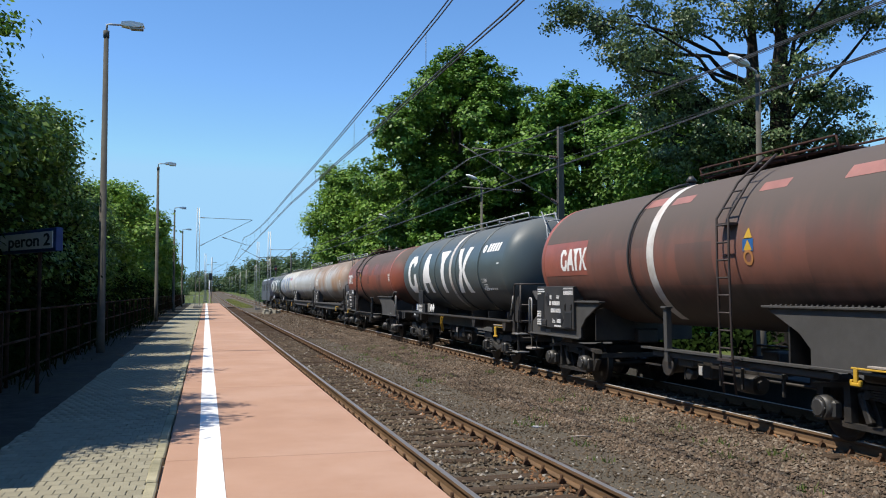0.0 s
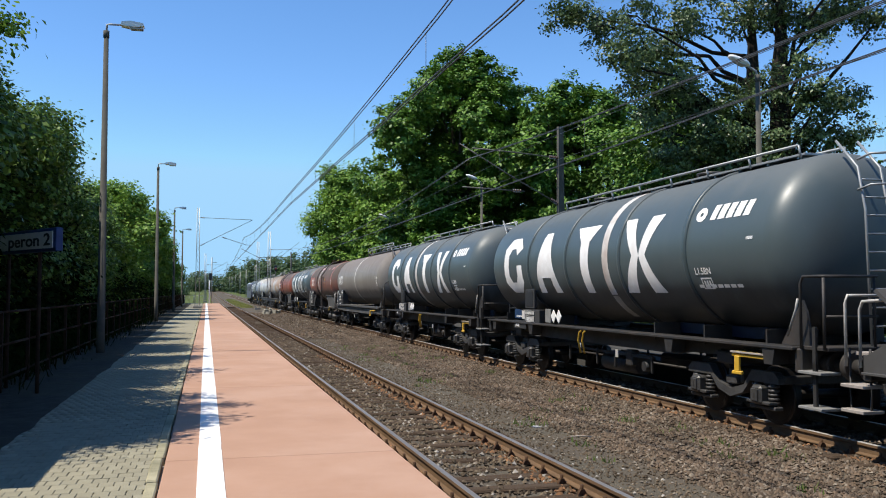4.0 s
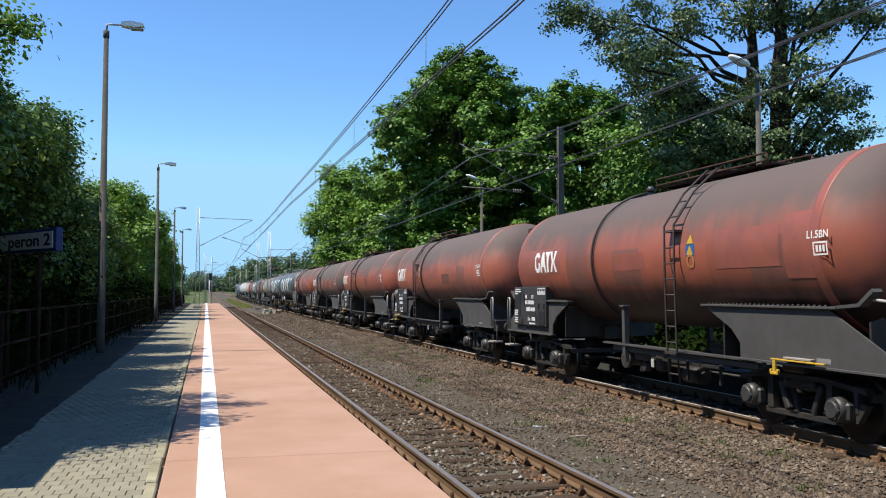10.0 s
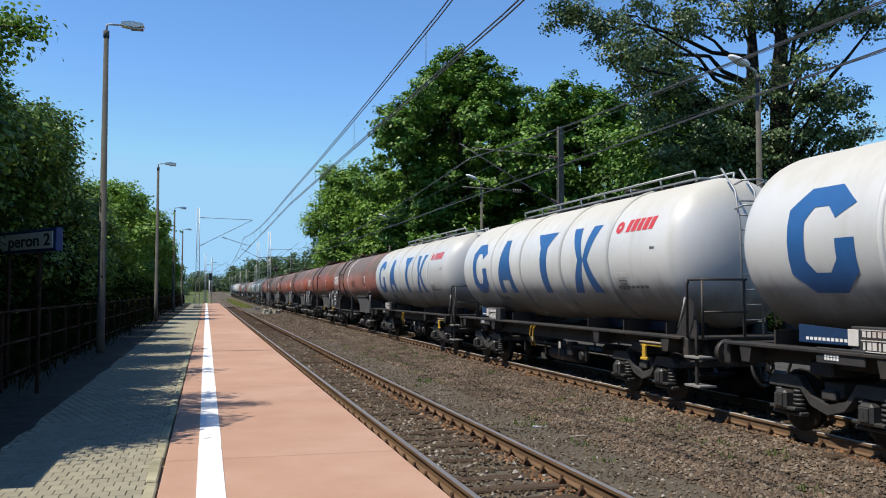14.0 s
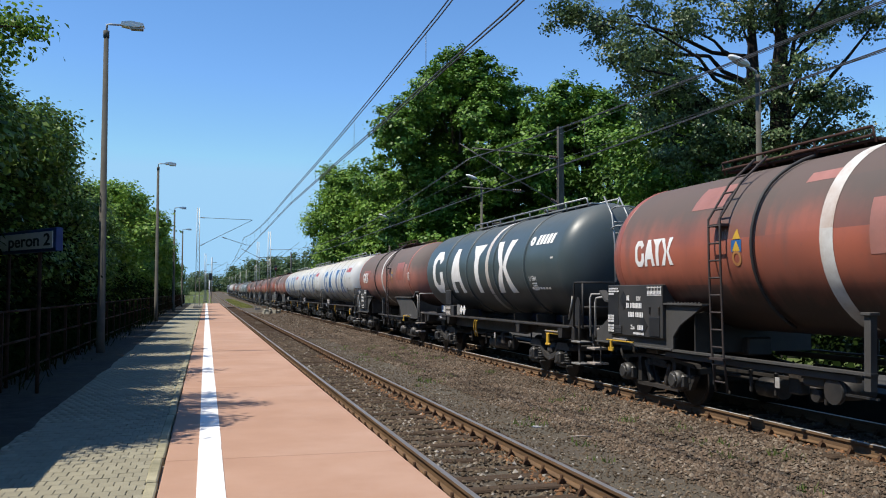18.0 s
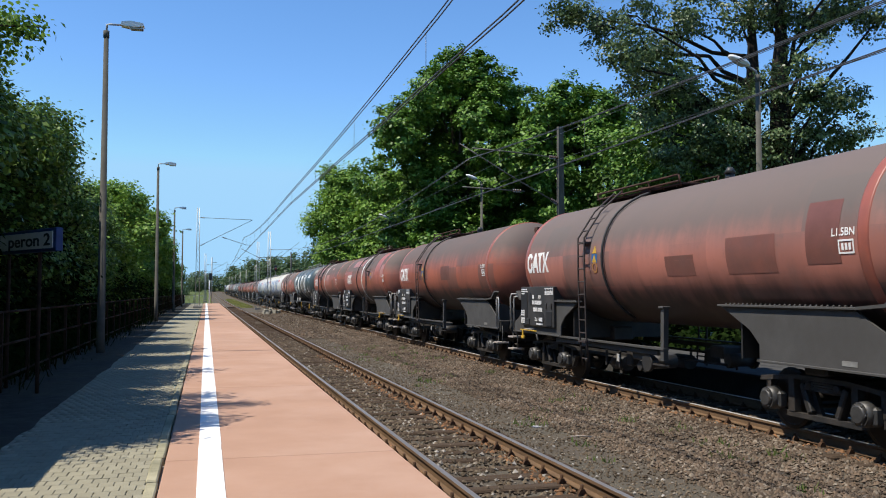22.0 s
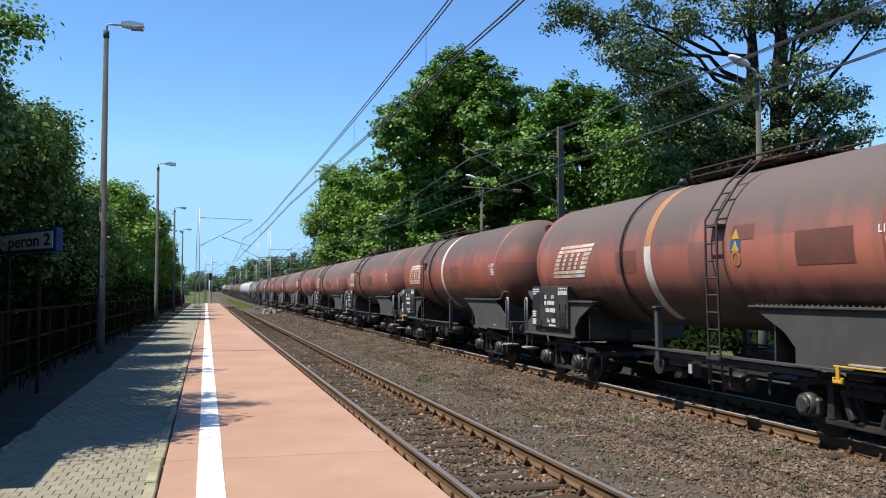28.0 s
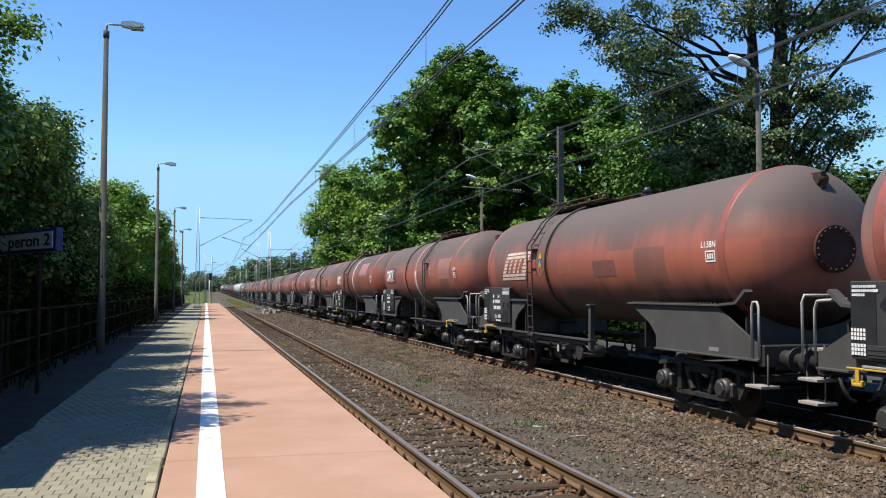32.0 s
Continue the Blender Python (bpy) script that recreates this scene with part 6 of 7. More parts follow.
def ringed(kind, band):
    """band: where the pale band lies, after the second or the third mark."""
    note = {"B": "slate-blue ringed tank wagon with tall white marks and pale band", "W": "white ringed tank wagon with tall blue marks, dirt-streaked"}[kind]
    w = take(kind, note)
    bays = [(5.4, 4.02), (3.05, 1.65), (0.0, -1.3), (-2.3, -3.82)] if band == 2 else [(5.45, 4.05), (3.08, 1.65), (0.6, -0.65), (-1.8, -3.4)]
    big_marks(w, M["decal_w"] if kind == "B" else M["decal_b"], bays)
    col = M["decal_w"] if kind == "B" else M["decal_r"]
    q = Shape()
    y = -5.05
    for wd in (0.17, 0.19, 0.17, 0.19, 0.17):
        decal(q, [(y, 19), (y - wd, 19), (y - wd - 0.06, 30), (y - 0.06, 30)], 1, 1.44, 0.006, 2, 2.85)
        y -= wd + 0.06
    part("name_mark", q, col, w)
    q = Shape()
    for k in range(10):
        a0, a1 = k * 0.628, (k + 1) * 0.628
        decal(q, [(-4.75 - 0.17 * math.cos(a0), 24 + 5.5 * math.sin(a0)), (-4.75 - 0.17 * math.cos(a1), 24 + 5.5 * math.sin(a1)), (-4.75 - 0.05 * math.cos(a1 + 0.6), 24 + 1.6 * math.sin(a1 + 0.6)), (-4.75 - 0.05 * math.cos(a0 + 0.6), 24 + 1.6 * math.sin(a0 + 0.6))], 1, 1.44, 0.006, 1, 2.85)
    part("name_disc", q, col, w)
    small_text(w, -4.6, -18, M["decal_w"] if kind == "B" else M["decal_k"], 1, 1.44, 2.85, 1.1)
    q = Shape()
    for k in range(7):
        rect(q, -4.6 - k * 0.19, -4.6 - k * 0.19 - 0.15, -28, -25.5, 1, 1.44, 0.006, 2.85)
    for k in range(6):
        rect(q, -6.2 + 0.0 - k * 0.03, -6.2 - k * 0.03 - 0.02, 3, 5, 1, 1.44, 0.006, 2.85)
    part("stencil", q, M["decal_w"] if kind == "B" else M["decal_k"], w)
    if kind == "B":
        yb = 0.80 if band == 2 else -0.95
        part("band", rect(Shape(), yb + 0.0, yb - 0.28, -34, 86, 1, 1.44, 0.005, 2.85), M["stripe_w"], w, "white band round the tank")
        part("band", rect(Shape(), yb + 0.0, yb - 0.28, -62, -35, 1, 1.44, 0.005, 2.85), M["rail_y"], w)
    else:
        for d in (0.0, 0.36):
            part("slant_mark", decal(Shape(), [(3.42 - d, -37), (3.14 - d, -37), (2.98 - d, -42.5), (3.26 - d, -42.5)], 1, 1.44, 0.006, 2, 2.85), M["decal_k"], w, "dark slanted mark")
    return w, HALF_B, 1


# ---- locomotive ----
def locomotive():
    w = thing("locomotive", "grey-blue electric locomotive heading the freight train", "locomotive")
    s = Shape().prism([(-8.6, 1.0), (8.6, 1.0), (9.0, 1.6), (8.9, 2.2), (8.2, 3.5), (7.6, 3.75), (-7.6, 3.75), (-8.2, 3.5), (-8.9, 2.2), (-9.0, 1.6)], "x", -1.45, 1.45)
    part("body", s, M["loco"], w)
    part("roof", Shape().prism([(-1.4, 3.76), (1.4, 3.76), (1.1, 4.02), (-1.1, 4.02)], "y", -7.5, 7.5), M["lroof"], w)
    part("roof_gear", Shape().box((0, 1.5, 4.15), (1.2, 5.0, 0.25), 0.05).box((0, -4, 4.12), (1.0, 2.0, 0.2), 0.05), M["steel"], w)
    for sg in (-1, 1):
        part("cab_window", Shape().prism([(-1.2, 0), (1.2, 0), (1.1, 0.75), (-1.1, 0.75)], "y", 0, 0.02), M["pane"], w, m=pose(0, sg * 8.58, 2.60, sg * 28.0, 0, 0))
        part("cowcatcher", Shape().box((0, sg * 8.8, 0.55), (2.5, 0.1, 0.5), 0.02), M["frame"], w)
        for side in (-1, 1):
            part("side_window", Shape().box((side * 1.455, sg * 7.5, 2.9), (0.02, 0.8, 0.7), 0.005), M["pane"], w)
            part("headlamp", Shape().cyl((side * 0.9, sg * 8.9, 1.75), (side * 0.9, sg * 9.02, 1.75), 0.12, seg=14), M["lampglass"], w)
            part("side_grille", Shape().box((side * 1.455, sg * 3.0, 2.8), (0.03, 3.0, 0.9), 0.01), M["darksteel"], w)
    pg = Shape().tube([(-0.6, 5.2, 4.1), (-0.5, 6.4, 4.7), (-0.5, 5.3, 5.3)], 0.04).tube([(0.6, 5.2, 4.1), (0.5, 6.4, 4.7), (0.5, 5.3, 5.3)], 0.04).box((0, 5.3, 5.32), (1.7, 0.3, 0.05), 0.01)
    part("pantograph", pg, M["darksteel"], w)
    for sg in (1, -1):
        b = part("bogie", Shape().box((-1.0, 0, 0.62), (0.2, 3.6, 0.4), 0.06).box((1.0, 0, 0.62), (0.2, 3.6, 0.4), 0.06).box((0, 0, 0.7), (2, 0.5, 0.4), 0.05), M["bogie"], w, m=pose(0, sg * 5.2, 0))
        for q in (-1, 1):
            part("wheelset", WHEEL_ME, M["wheel"], b, m=pose(0, q * 1.5, 0.452))
    add_ends(w, 9.3)
    return w, 9.5, 1


# the train, from the front
TRAIN = [
    locomotive(),
    ringed("B", 3),
    ringed("W", 2),
    grey("t_light", 1, "light grey tank wagon with a darker top"),
    grey("t_rust", 2, "pale tank wagon streaked with orange rust"),
    red(1, "", "block", None, 5),
    ringed("B", 3),
    red(-1, "w", "block", [(5.9, 3.4, -14, 18, "p_red"), (1.5, 0.4, 42, 52, "p_pink"), (0.2, -0.5, 40, 48, "p_pink"), (-2.6, -3.3, 38, 46, "p_pink"), (-4.6, -5.4, 36, 46, "p_pink")], 7, "dark sooty brown tank wagon with pink patches and a white band", at=0.45, skin="t_sooty"),
    grey("", 3),
    ringed("B", 2),
    ringed("B", 3),
    red(1, "o", "block", [(-1.2, -2.3, -22, 16, "p_dark"), (-2.4, -4.0, -4, 16, "p_red"), (-4.8, -5.9, -12, 6, "p_red")], 11, mark=4.8),
    red(1, "", "block", [(0.6, 0.1, -14, 8, "p_red"), (-0.9, -1.9, -14, 8, "p_red"), (-2.0, -3.0, -16, 14, "p_dark"), (-3.1, -4.4, -20, 4, "p_red"), (4.2, 2.9, -16, 0, "p_red")], 12, "dark sooty brown tank wagon with brighter red patches", skin="t_sooty", mark=5.87),
    red(1, "", "block", [(-1.4, -2.2, -16, 0, "p_dark"), (-4.6, -5.2, 6, 14, "p_dark"), (-5.0, -5.6, -14, 6, "p_red")], 13, mark=5.92),
    red(1, "", "block", [(-1.6, -2.6, -18, -3, "p_dark"), (-2.7, -3.6, -14, 8, "p_red"), (0.2, -0.9, -10, 12, "p_red")], 14, mark=5.75),
    red(-1, "", "block", [(5.9, 3.2, -12, 14, "p_red"), (-3.5, -5.2, -14, 12, "p_red"), (0.3, -1.0, -12, 2, "p_red"), (-5.3, -6.0, -22, 18, "p_red")], 15),
    red(1, "w", "block", [(-1.6, -2.8, -18, -3, "p_dark"), (-5.4, -6.1, -16, 18, "p_dark")], 16, mark=5.2),
    ringed("W", 2), ringed("W", 2), ringed("W", 2),
    red(-1, "w", "block", [(-3.6, -5.0, -8, 24, "p_red"), (4.6, 2.9, -4, 16, "p_red"), (-5.2, -5.6, -14, 20, "p_pink")], 20, at=-0.36),
    ringed("B", 3),
    red(1, "w", "block", [(-1.2, -2.6, -10, 20, "p_pink"), (0.4, -0.4, 38, 46, "p_pink"), (-2.8, -3.4, 34, 42, "p_pink"), (-5.0, -5.9, -14, 12, "p_red"), (3.4, 2.4, 30, 52, "p_pink")], 22, mark=5.2),
    red(-1, "w", "block", [(5.8, 3.5, -14, 20, "p_red"), (3.9, 0.4, 30, 50, "p_pink"), (-3.8, -5.0, -12, 62, "p_red"), (-5.3, -5.9, 0, 26, "p_pink"), (-2.8, -3.4, 0, 12, "p_pink")], 23),
    red(1, "", "block", [(5.6, 3.6, -14, 18, "p_red"), (2.3, 1.0, -10, 6, "p_dark"), (-1.0, -2.2, -12, 8, "p_dark")], 24, mark=5.75),
    red(1, "", "block", [(-1.3, -2.3, -18, -3, "p_dark"), (-3.3, -4.6, -18, 6, "p_dark"), (-5.3, -6.0, -14, 22, "p_dark")], 25, mark=5.9),
    red(1, "o", "block", [(-2.3, -3.1, 6, 26, "p_pink"), (-3.1, -4.3, 4, 15, "p_pink"), (-0.9, -2.0, -20, -2, "p_pink"), (2.2, 1.8, -14, 12, "p_pink")], 26, mark=4.92),
    red(1, "", "stripes", [(-1.4, -2.6, -18, -3, "p_dark"), (-0.6, -1.3, -12, 4, "p_dark")], 27),
    red(1, "", "stripes", [(-1.0, -2.4, -16, 4, "p_dark"), (3.0, 2.2, 36, 44, "p_pink")], 28),
    red(1, "w", "stripes", [(-1.4, -2.4, -16, 6, "p_dark"), (-5.2, -5.9, -16, 8, "p_red")], 29),
    red(-1, "o", "stripes", [(-2.6, -3.2, 4, 14, "p_dark"), (-4.2, -5.4, -14, 6, "p_dark"), (1.6, 0.7, -14, 4, "p_dark")], 30, at=0.22),
    red(1, "w", "block", [(-2.4, -4.6, 8, 36, "p_pink"), (-1.2, -2.4, -18, -4, "p_dark"), (5.6, 4.0, -10, 14, "p_red")], 31, mark=5.85),
    red(-1, "o", "block", [(5.4, 3.4, -14, 16, "p_dark"), (-3.8, -5.6, -10, 20, "p_pink"), (-5.5, -6.1, -16, 14, "p_red")], 32, at=-0.34, mark=5.5),
    red(1, "", "stripes", [(-1.4, -2.5, -16, -2, "p_dark"), (0.6, -0.2, -12, 10, "p_red")], 33, mark=4.8),
    red(1, "", "block", None, 34),
    red(-1, "w", "block", None, 35),
]
K0 = 13                     # this vehicle's leading buffer stands at P0 at the start
P0 = -74.41

for t_ in (T_RED, T_GREY, T_BLUE, T_WHITE):
    for o in (*t_.children_recursive, t_):
        bpy.data.objects.remove(o)


# ================= fixtures =================
def slanted_head(t, h, tilt):
    """A rounded head on a short arm, both rising outwards."""
    up = math.sin(radians(tilt))
    part("arm", Shape().tube([(0, 0, h - 0.2), (0.05, 0, h - 0.02), (0.30, 0, h + 0.30 * up)], 0.03, 8), M["steel"], t)
    hd = Shape().lathe([(-0.33, 0.01), (-0.31, 0.07), (-0.22, 0.12), (0.0, 0.15), (0.2, 0.14), (0.30, 0.09), (0.33, 0.01)], 0, 0, 16)
    hd.v = [(p[0], p[1], p[2] * (0.75 if p[2] > 0 else 0.35)) for p in hd.v]
    place = pose(0.56, 0, h + 0.62 * up, 0, -tilt, 0) @ pose(0, 0, 0, 0, 0, 90)
    head = part("head", hd, M["lamphead"], t, m=place)
    part("glass", Shape().box((0, 0.04, -0.05), (0.2, 0.32, 0.05), 0.02), M["lampglass"], head)
    return t


def lamp(y, x, z, h, turn, label, group, tilt=0.0):
    """Street lamp: tapered pole, short arm, flat head with a glass below."""
    t = thing("street_lamp", label, "street lamp", pose(x, y, z, 0, 0, turn), group)
    part("pole", Shape().cyl((0, 0, -0.2), (0, 0, 1.2), 0.105, 0.10, 14).cyl((0, 0, 1.2), (0, 0, h - 0.25), 0.10, 0.060, 14).cyl((0, 0, h - 0.3), (0, 0, h - 0.12), 0.075, seg=12), M["polegrey"], t)
    if tilt:
        return slanted_head(t, h, tilt)
    part("arm", Shape().tube([(0, 0, h - 0.2), (0.01, 0, h + 0.04), (0.08, 0, h + 0.055), (0.40, 0, h + 0.06)], 0.026, 8), M["steel"], t)
    hd = Shape().prism([(0.36, h + 0.03), (0.37, h + 0.12), (0.60, h + 0.15), (0.90, h + 0.11), (0.92, h + 0.05), (0.82, h + 0.01), (0.55, h + 0.0)], "y", -0.14, 0.14)
    head = part("head", hd, M["lamphead"], t)
    part("glass", Shape().box((0.74, 0, h - 0.015), (0.32, 0.20, 0.06), 0.025), M["lampglass"], head)
    return t


for i in range(4):
    lamp(23.7 + 25.3 * i, -2.55, PLAT_Z, 8.32, 0, "tall grey platform lamp with a flat white head", "platform lamps")
for i in range(5):
    lamp(20.1 + 24.2 * i, 14.0, 0.2, 7.75, 180, "grey concrete street lamp with a pale head beyond the train", "lamps beyond the far track", 20.0)
lamp(52.0, 19.0, 0.0, 5.4, 180, "small grey street lamp standing before the trees", "lamps beyond the far track")

# far platform
fp = thing("platform_far", "low platform of grey concrete beyond the train", "platform", kind="structure")
part("platform_body", Shape().box((13.0, 50, -0.05), (3.0, 170, 0.7), 0.02), M["asphalt"], fp)
part("platform_edge", Shape().box((11.52, 50, 0.31), (0.4, 170, 0.06), 0.01), M["asphalt"], fp)

# fence behind the platform
FX = -2.98
y = 2.0
fence_post = Shape().box((0, 0, 0.5), (0.06, 0.06, 1.45), 0.006).data("post")
fence_bar = Shape().cyl((0, -1.05, 0), (0, 1.05, 0), 0.022, seg=8).data("rail")
for k in range(7):
    fc = thing("fence", "rusty metal fence with tube rails behind the platform", "fence", pose(FX, 2.0 + k * 18.9, PLAT_Z), "platform fence")
    for i in range(9):
        part("post", fence_post, M["fence"], fc, m=pose(0, i * 2.1, 0))
        for z in (1.22, 0.72, 0.22):
            part("rail", fence_bar, M["fence"], fc, m=pose(0, i * 2.1 + 1.05, z))

# station sign
sg_ = thing("platform_sign", "white platform sign in a dark blue frame reading peron 2", "sign", pose(-2.63, 14.72, 0, 0, 0, -56.8))
part("frame_box", Shape().box((0, 0, 2.87), (2.0, 0.11, 0.345), 0.01), M["blue"], sg_)
part("face", Shape().box((-0.02, -0.058, 2.87), (1.86, 0.012, 0.25)), M["white"], sg_)
for x in (-0.75, 0.36):
    part("post", Shape().cyl((x, 0, -0.3), (x, 0, 2.71), 0.03, seg=10), M["fence"], sg_)
cu = bpy.data.curves.new("sign_text", "FONT")
cu.body, cu.size, cu.extrude, cu.align_x, cu.align_y = "peron 2", 0.25, 0.002, "CENTER", "CENTER"
cu.offset = 0.005
tmp = bpy.data.objects.new("sign_text", cu)
scene.collection.objects.link(tmp)
me = bpy.data.meshes.new_from_object(tmp.evaluated_get(bpy.context.evaluated_depsgraph_get()))
bpy.data.objects.remove(tmp)
part("text", me, M["ink"], sg_, "black words on the sign", pose(0.11, -0.069, 2.865, 90, 0, 0) @ Matrix.Diagonal((1.85, 1, 1, 1)))


# shelter beside the platform, known by its shadow on the paving
sh = thing("platform_shelter", "plain dark metal platform shelter with a flat roof", "shelter", pose(-3.66, 9.62, PLAT_Z))
part("roof", Shape().box((0, 0, 2.62), (1.7, 4.2, 0.12), 0.02), M["darksteel"], sh)
part("back_wall", Shape().box((-0.75, 0, 1.3), (0.06, 4.0, 2.56), 0.01), M["darksteel"], sh)
for y_ in (-1.95, 1.95):
    part("side_wall", Shape().box((-0.2, y_, 1.3), (1.06, 0.05, 2.56), 0.01), M["darksteel"], sh)
    part("post", Shape().box((0.7, y_, 1.28), (0.07, 0.07, 2.6), 0.01), M["darksteel"], sh)
part("bench", Shape().box((-0.45, 0, 0.45), (0.4, 3.2, 0.06), 0.01).box((-0.45, -1.2, 0.21), (0.3, 0.06, 0.42)).box((-0.45, 1.2, 0.21), (0.3, 0.06, 0.42)), M["step"], sh)


# ---- overhead line ----
def mast_concrete(x, y, h, label):
    t = thing("catenary_mast", label, "mast", pose(x, y, -0.4), "overhead line masts")
    part("post", Shape().prism([(-0.16, -0.3), (0.16, -0.3), (0.10, h), (-0.10, h)], "y", -0.10, 0.10), M["polegrey"], t)
    return t


def mast_lattice(x, y, h, z0, label, w0=0.42, w1=0.20):
    t = thing("catenary_mast", label, "mast", pose(x, y, z0), "overhead line masts")
    for a in (-1, 1):
        for b in (-1, 1):
            part("leg", Shape().tube([(a * w0 / 2, b * w0 / 2, -0.2), (a * w1 / 2, b * w1 / 2, h)], 0.035, 4), M["steel"], t)
    n = int(h / 0.6)
    for face in range(4):
        pts = []
        for i in range(n + 1):
            wa = (w0 + (w1 - w0) * i / n) / 2
            q = wa if (i + face) % 2 else -wa
            pts.append({0: (q, wa, 0), 1: (q, -wa, 0), 2: (wa, q, 0), 3: (-wa, q, 0)}[face][:2] + (h * i / n,))
        part("bracing", Shape().tube(pts, 0.014, 4), M["steel"], t)
    part("footing", Shape().box((0, 0, 0.0), (0.8, 0.8, 0.5), 0.04), M["concrete"], t)
    return t


def cantilever(t, pts_list, r=0.024):
    """Tubes and insulators of a bracket, in the mast's space."""
    for pts in pts_list:
        b = part("bracket_tube", Shape().tube(pts, r, 6), M["bracket"], t)
        p, q = Vector(pts[0]), Vector(pts[-1])
        d = (q - p).normalized()
        ins = Shape()
        for k in range(5):
            ins.cyl(p + d * (0.15 + 0.07 * k), p + d * (0.18 + 0.07 * k), 0.07, seg=8)
        part("insulator", ins, M["insul"], b)


cm = mast_concrete(13.35, 32.0, 9.0, "grey concrete overhead line mast beyond the train")
cantilever(cm, [[(0, 0, 5.9), (-1.9, 0, 6.9), (-4.1, 0, 8.15)], [(0, 0, 7.75), (-1.8, 0, 7.9), (-3.6, 0, 8.0)], [(-1.5, 0, 6.4), (-4.0, 0, 6.5)]])
lm = mast_lattice(-0.82, 88, 9.7, PLAT_Z, "slim lattice overhead line mast at the platform's end")
cantilever(lm, [[(0.15, 0, 6.0), (2.6, 0, 7.3), (5.1, 0, 8.6)], [(0.1, 0, 8.75), (2.5, 0, 8.68), (5.05, 0, 8.62)], [(2.2, 0, 6.9), (4.4, 0, 6.2), (5.0, 0, 6.1)]])
for y, h in ((103, 9.4), (126, 9.5)):
    rm_ = mast_lattice(6.95, y, h, -0.3, "lattice overhead line mast between the tracks", 0.5, 0.25)
    cantilever(rm_, [[(0, 0, 5.4), (1.5, 0, 6.7), (3.4, 0, 8.2)], [(0, 0, 7.3), (2.6, 0, 7.35)], [(0, 0, 5.6), (-1.6, 0, 6.6), (-3.2, 0, 7.4)]])
for i in range(7):
    y = 165 + i * 55
    fm = mast_lattice(-0.2, y, 9.5, rise(y) - 0.3, "distant lattice overhead line mast", 0.45, 0.25)
    cantilever(fm, [[(0.1, 0, 5.6), (1.8, 0, 6.8), (3.9, 0, 8.0)], [(0.1, 0, 7.4), (3.4, 0, 7.4)]])
    fm = mast_lattice(12.6, y + 20, 9.5, rise(y) - 0.3, "distant lattice overhead line mast", 0.45, 0.25)
    cantilever(fm, [[(-0.1, 0, 5.6), (-1.5, 0, 6.8), (-3.4, 0, 8.0)]])


def wire(name, pts, label, r=0.010):
    cu_ = Shape().tube(pts, r, 4)
    return tagged(part(name, cu_, M["wire"]), label, "wire", "overhead wires")


def span(y, s0, s1, z_s, z_m):
    m_ = (s0 + s1) / 2
    return z_m + (z_s - z_m) * ((y - m_) / ((s1 - s0) / 2)) ** 2


def pull(cx, y):
    """Sideways place of a wire over a track: the near line is pulled towards its masts further along."""
    if cx > 6:
        return cx
    for (a, p), (b, q) in zip(STAGGER, STAGGER[1:]):
        if y <= b:
            return cx + p + (q - p) * (y - a) / (b - a)
    return cx


STAGGER = ((-60, 0.1), (10, 0.0), (34, -0.42), (96, -0.42), (165, -0.1), (600, 0.0))
for cx, zc, zs, zm, sups in ((NEAR_C, 5.45, 6.75, 5.85, [(-68, 4), (4, 76), (76, 148), (148, 220)]), (FAR_C, 5.68, 7.2, 6.25, [(-24, 32), (32, 103)])):
    for off in (-0.03, 0.03):
        wire("contact_wire", [(pull(cx, y) + off, y, zc + rise(y)) for y in (-15, 10, 34, 60, 96, 165, 230, 300, 390, 480)], "thin dark contact wire over the track", 0.011)
    for off in (-0.03, 0.03):
        pts = []
        for a, b in sups:
            n = 16
            for i in range(n + 1):
                y = a + (b - a) * i / n
                if y > -16:
                    pts.append((pull(cx, y) + off, y, span(y, a, b, zs, zm if b - a > 60 else zm + 0.1)))
        wire("messenger_wire", pts, "thin dark carrying wire sagging between masts", 0.011)
    dr = Shape()
    for a, b in sups:
        n = int((b - a) / 6.4)
        for i in range(n):
            y = a + (i + 0.5) * (b - a) / n
            if y > 6:
                zt = span(y, a, b, zs, zm if b - a > 60 else zm + 0.1)
                dr.cyl((pull(cx, y) + 0.03, y, zc), (pull(cx, y) + 0.03, y, zt), 0.006, seg=4)
    tagged(part("dropper_wires", dr, M["wire"]), "thin droppers between carrying and contact wire", "wire", kind="stuff")
# feeder lines beyond the train
for k, (z, x) in enumerate(((8.0, 12.6), (7.1, 12.7))):
    wire("feeder_wire", [(x, -10, z + 0.3), (x, 10, z - 0.4), (x, 32, z), (x, 70, z - 0.5), (x, 110, z), (x, 185, z - 0.3)], "thin feeder wire along the masts", 0.008)

# signals
sl = thing("railway_signal", "platform-end light signal on a pale post", "signal", pose(0.42, 126, PLAT_Z - 0.2))
part("post", Shape().cyl((0, 0, -0.2), (0, 0, 4.3), 0.09, seg=12), M["white"], sl)
part("head", Shape().box((0.12, -0.05, 3.9), (0.42, 0.25, 1.0), 0.04), M["ink"], sl)
for z in (3.6, 3.9, 4.2):
    part("lens", Shape().cyl((0.12, -0.19, z), (0.12, -0.12, z), 0.09, seg=12), M["pane"], sl)
part("rear_post", Shape().cyl((0.32, 0.6, 0), (0.30, 0.6, 6.6), 0.07, seg=8).box((0.6, 0.6, 5.9), (0.7, 0.05, 0.05)), M["steel"], sl)
s2 = thing("railway_signal", "red light signal on a dark post beyond the train", "signal", pose(12.0, 161, 0.2))
part("post", Shape().cyl((0, 0, -0.6), (0, 0, 6.6), 0.08, seg=12), M["darksteel"], s2)
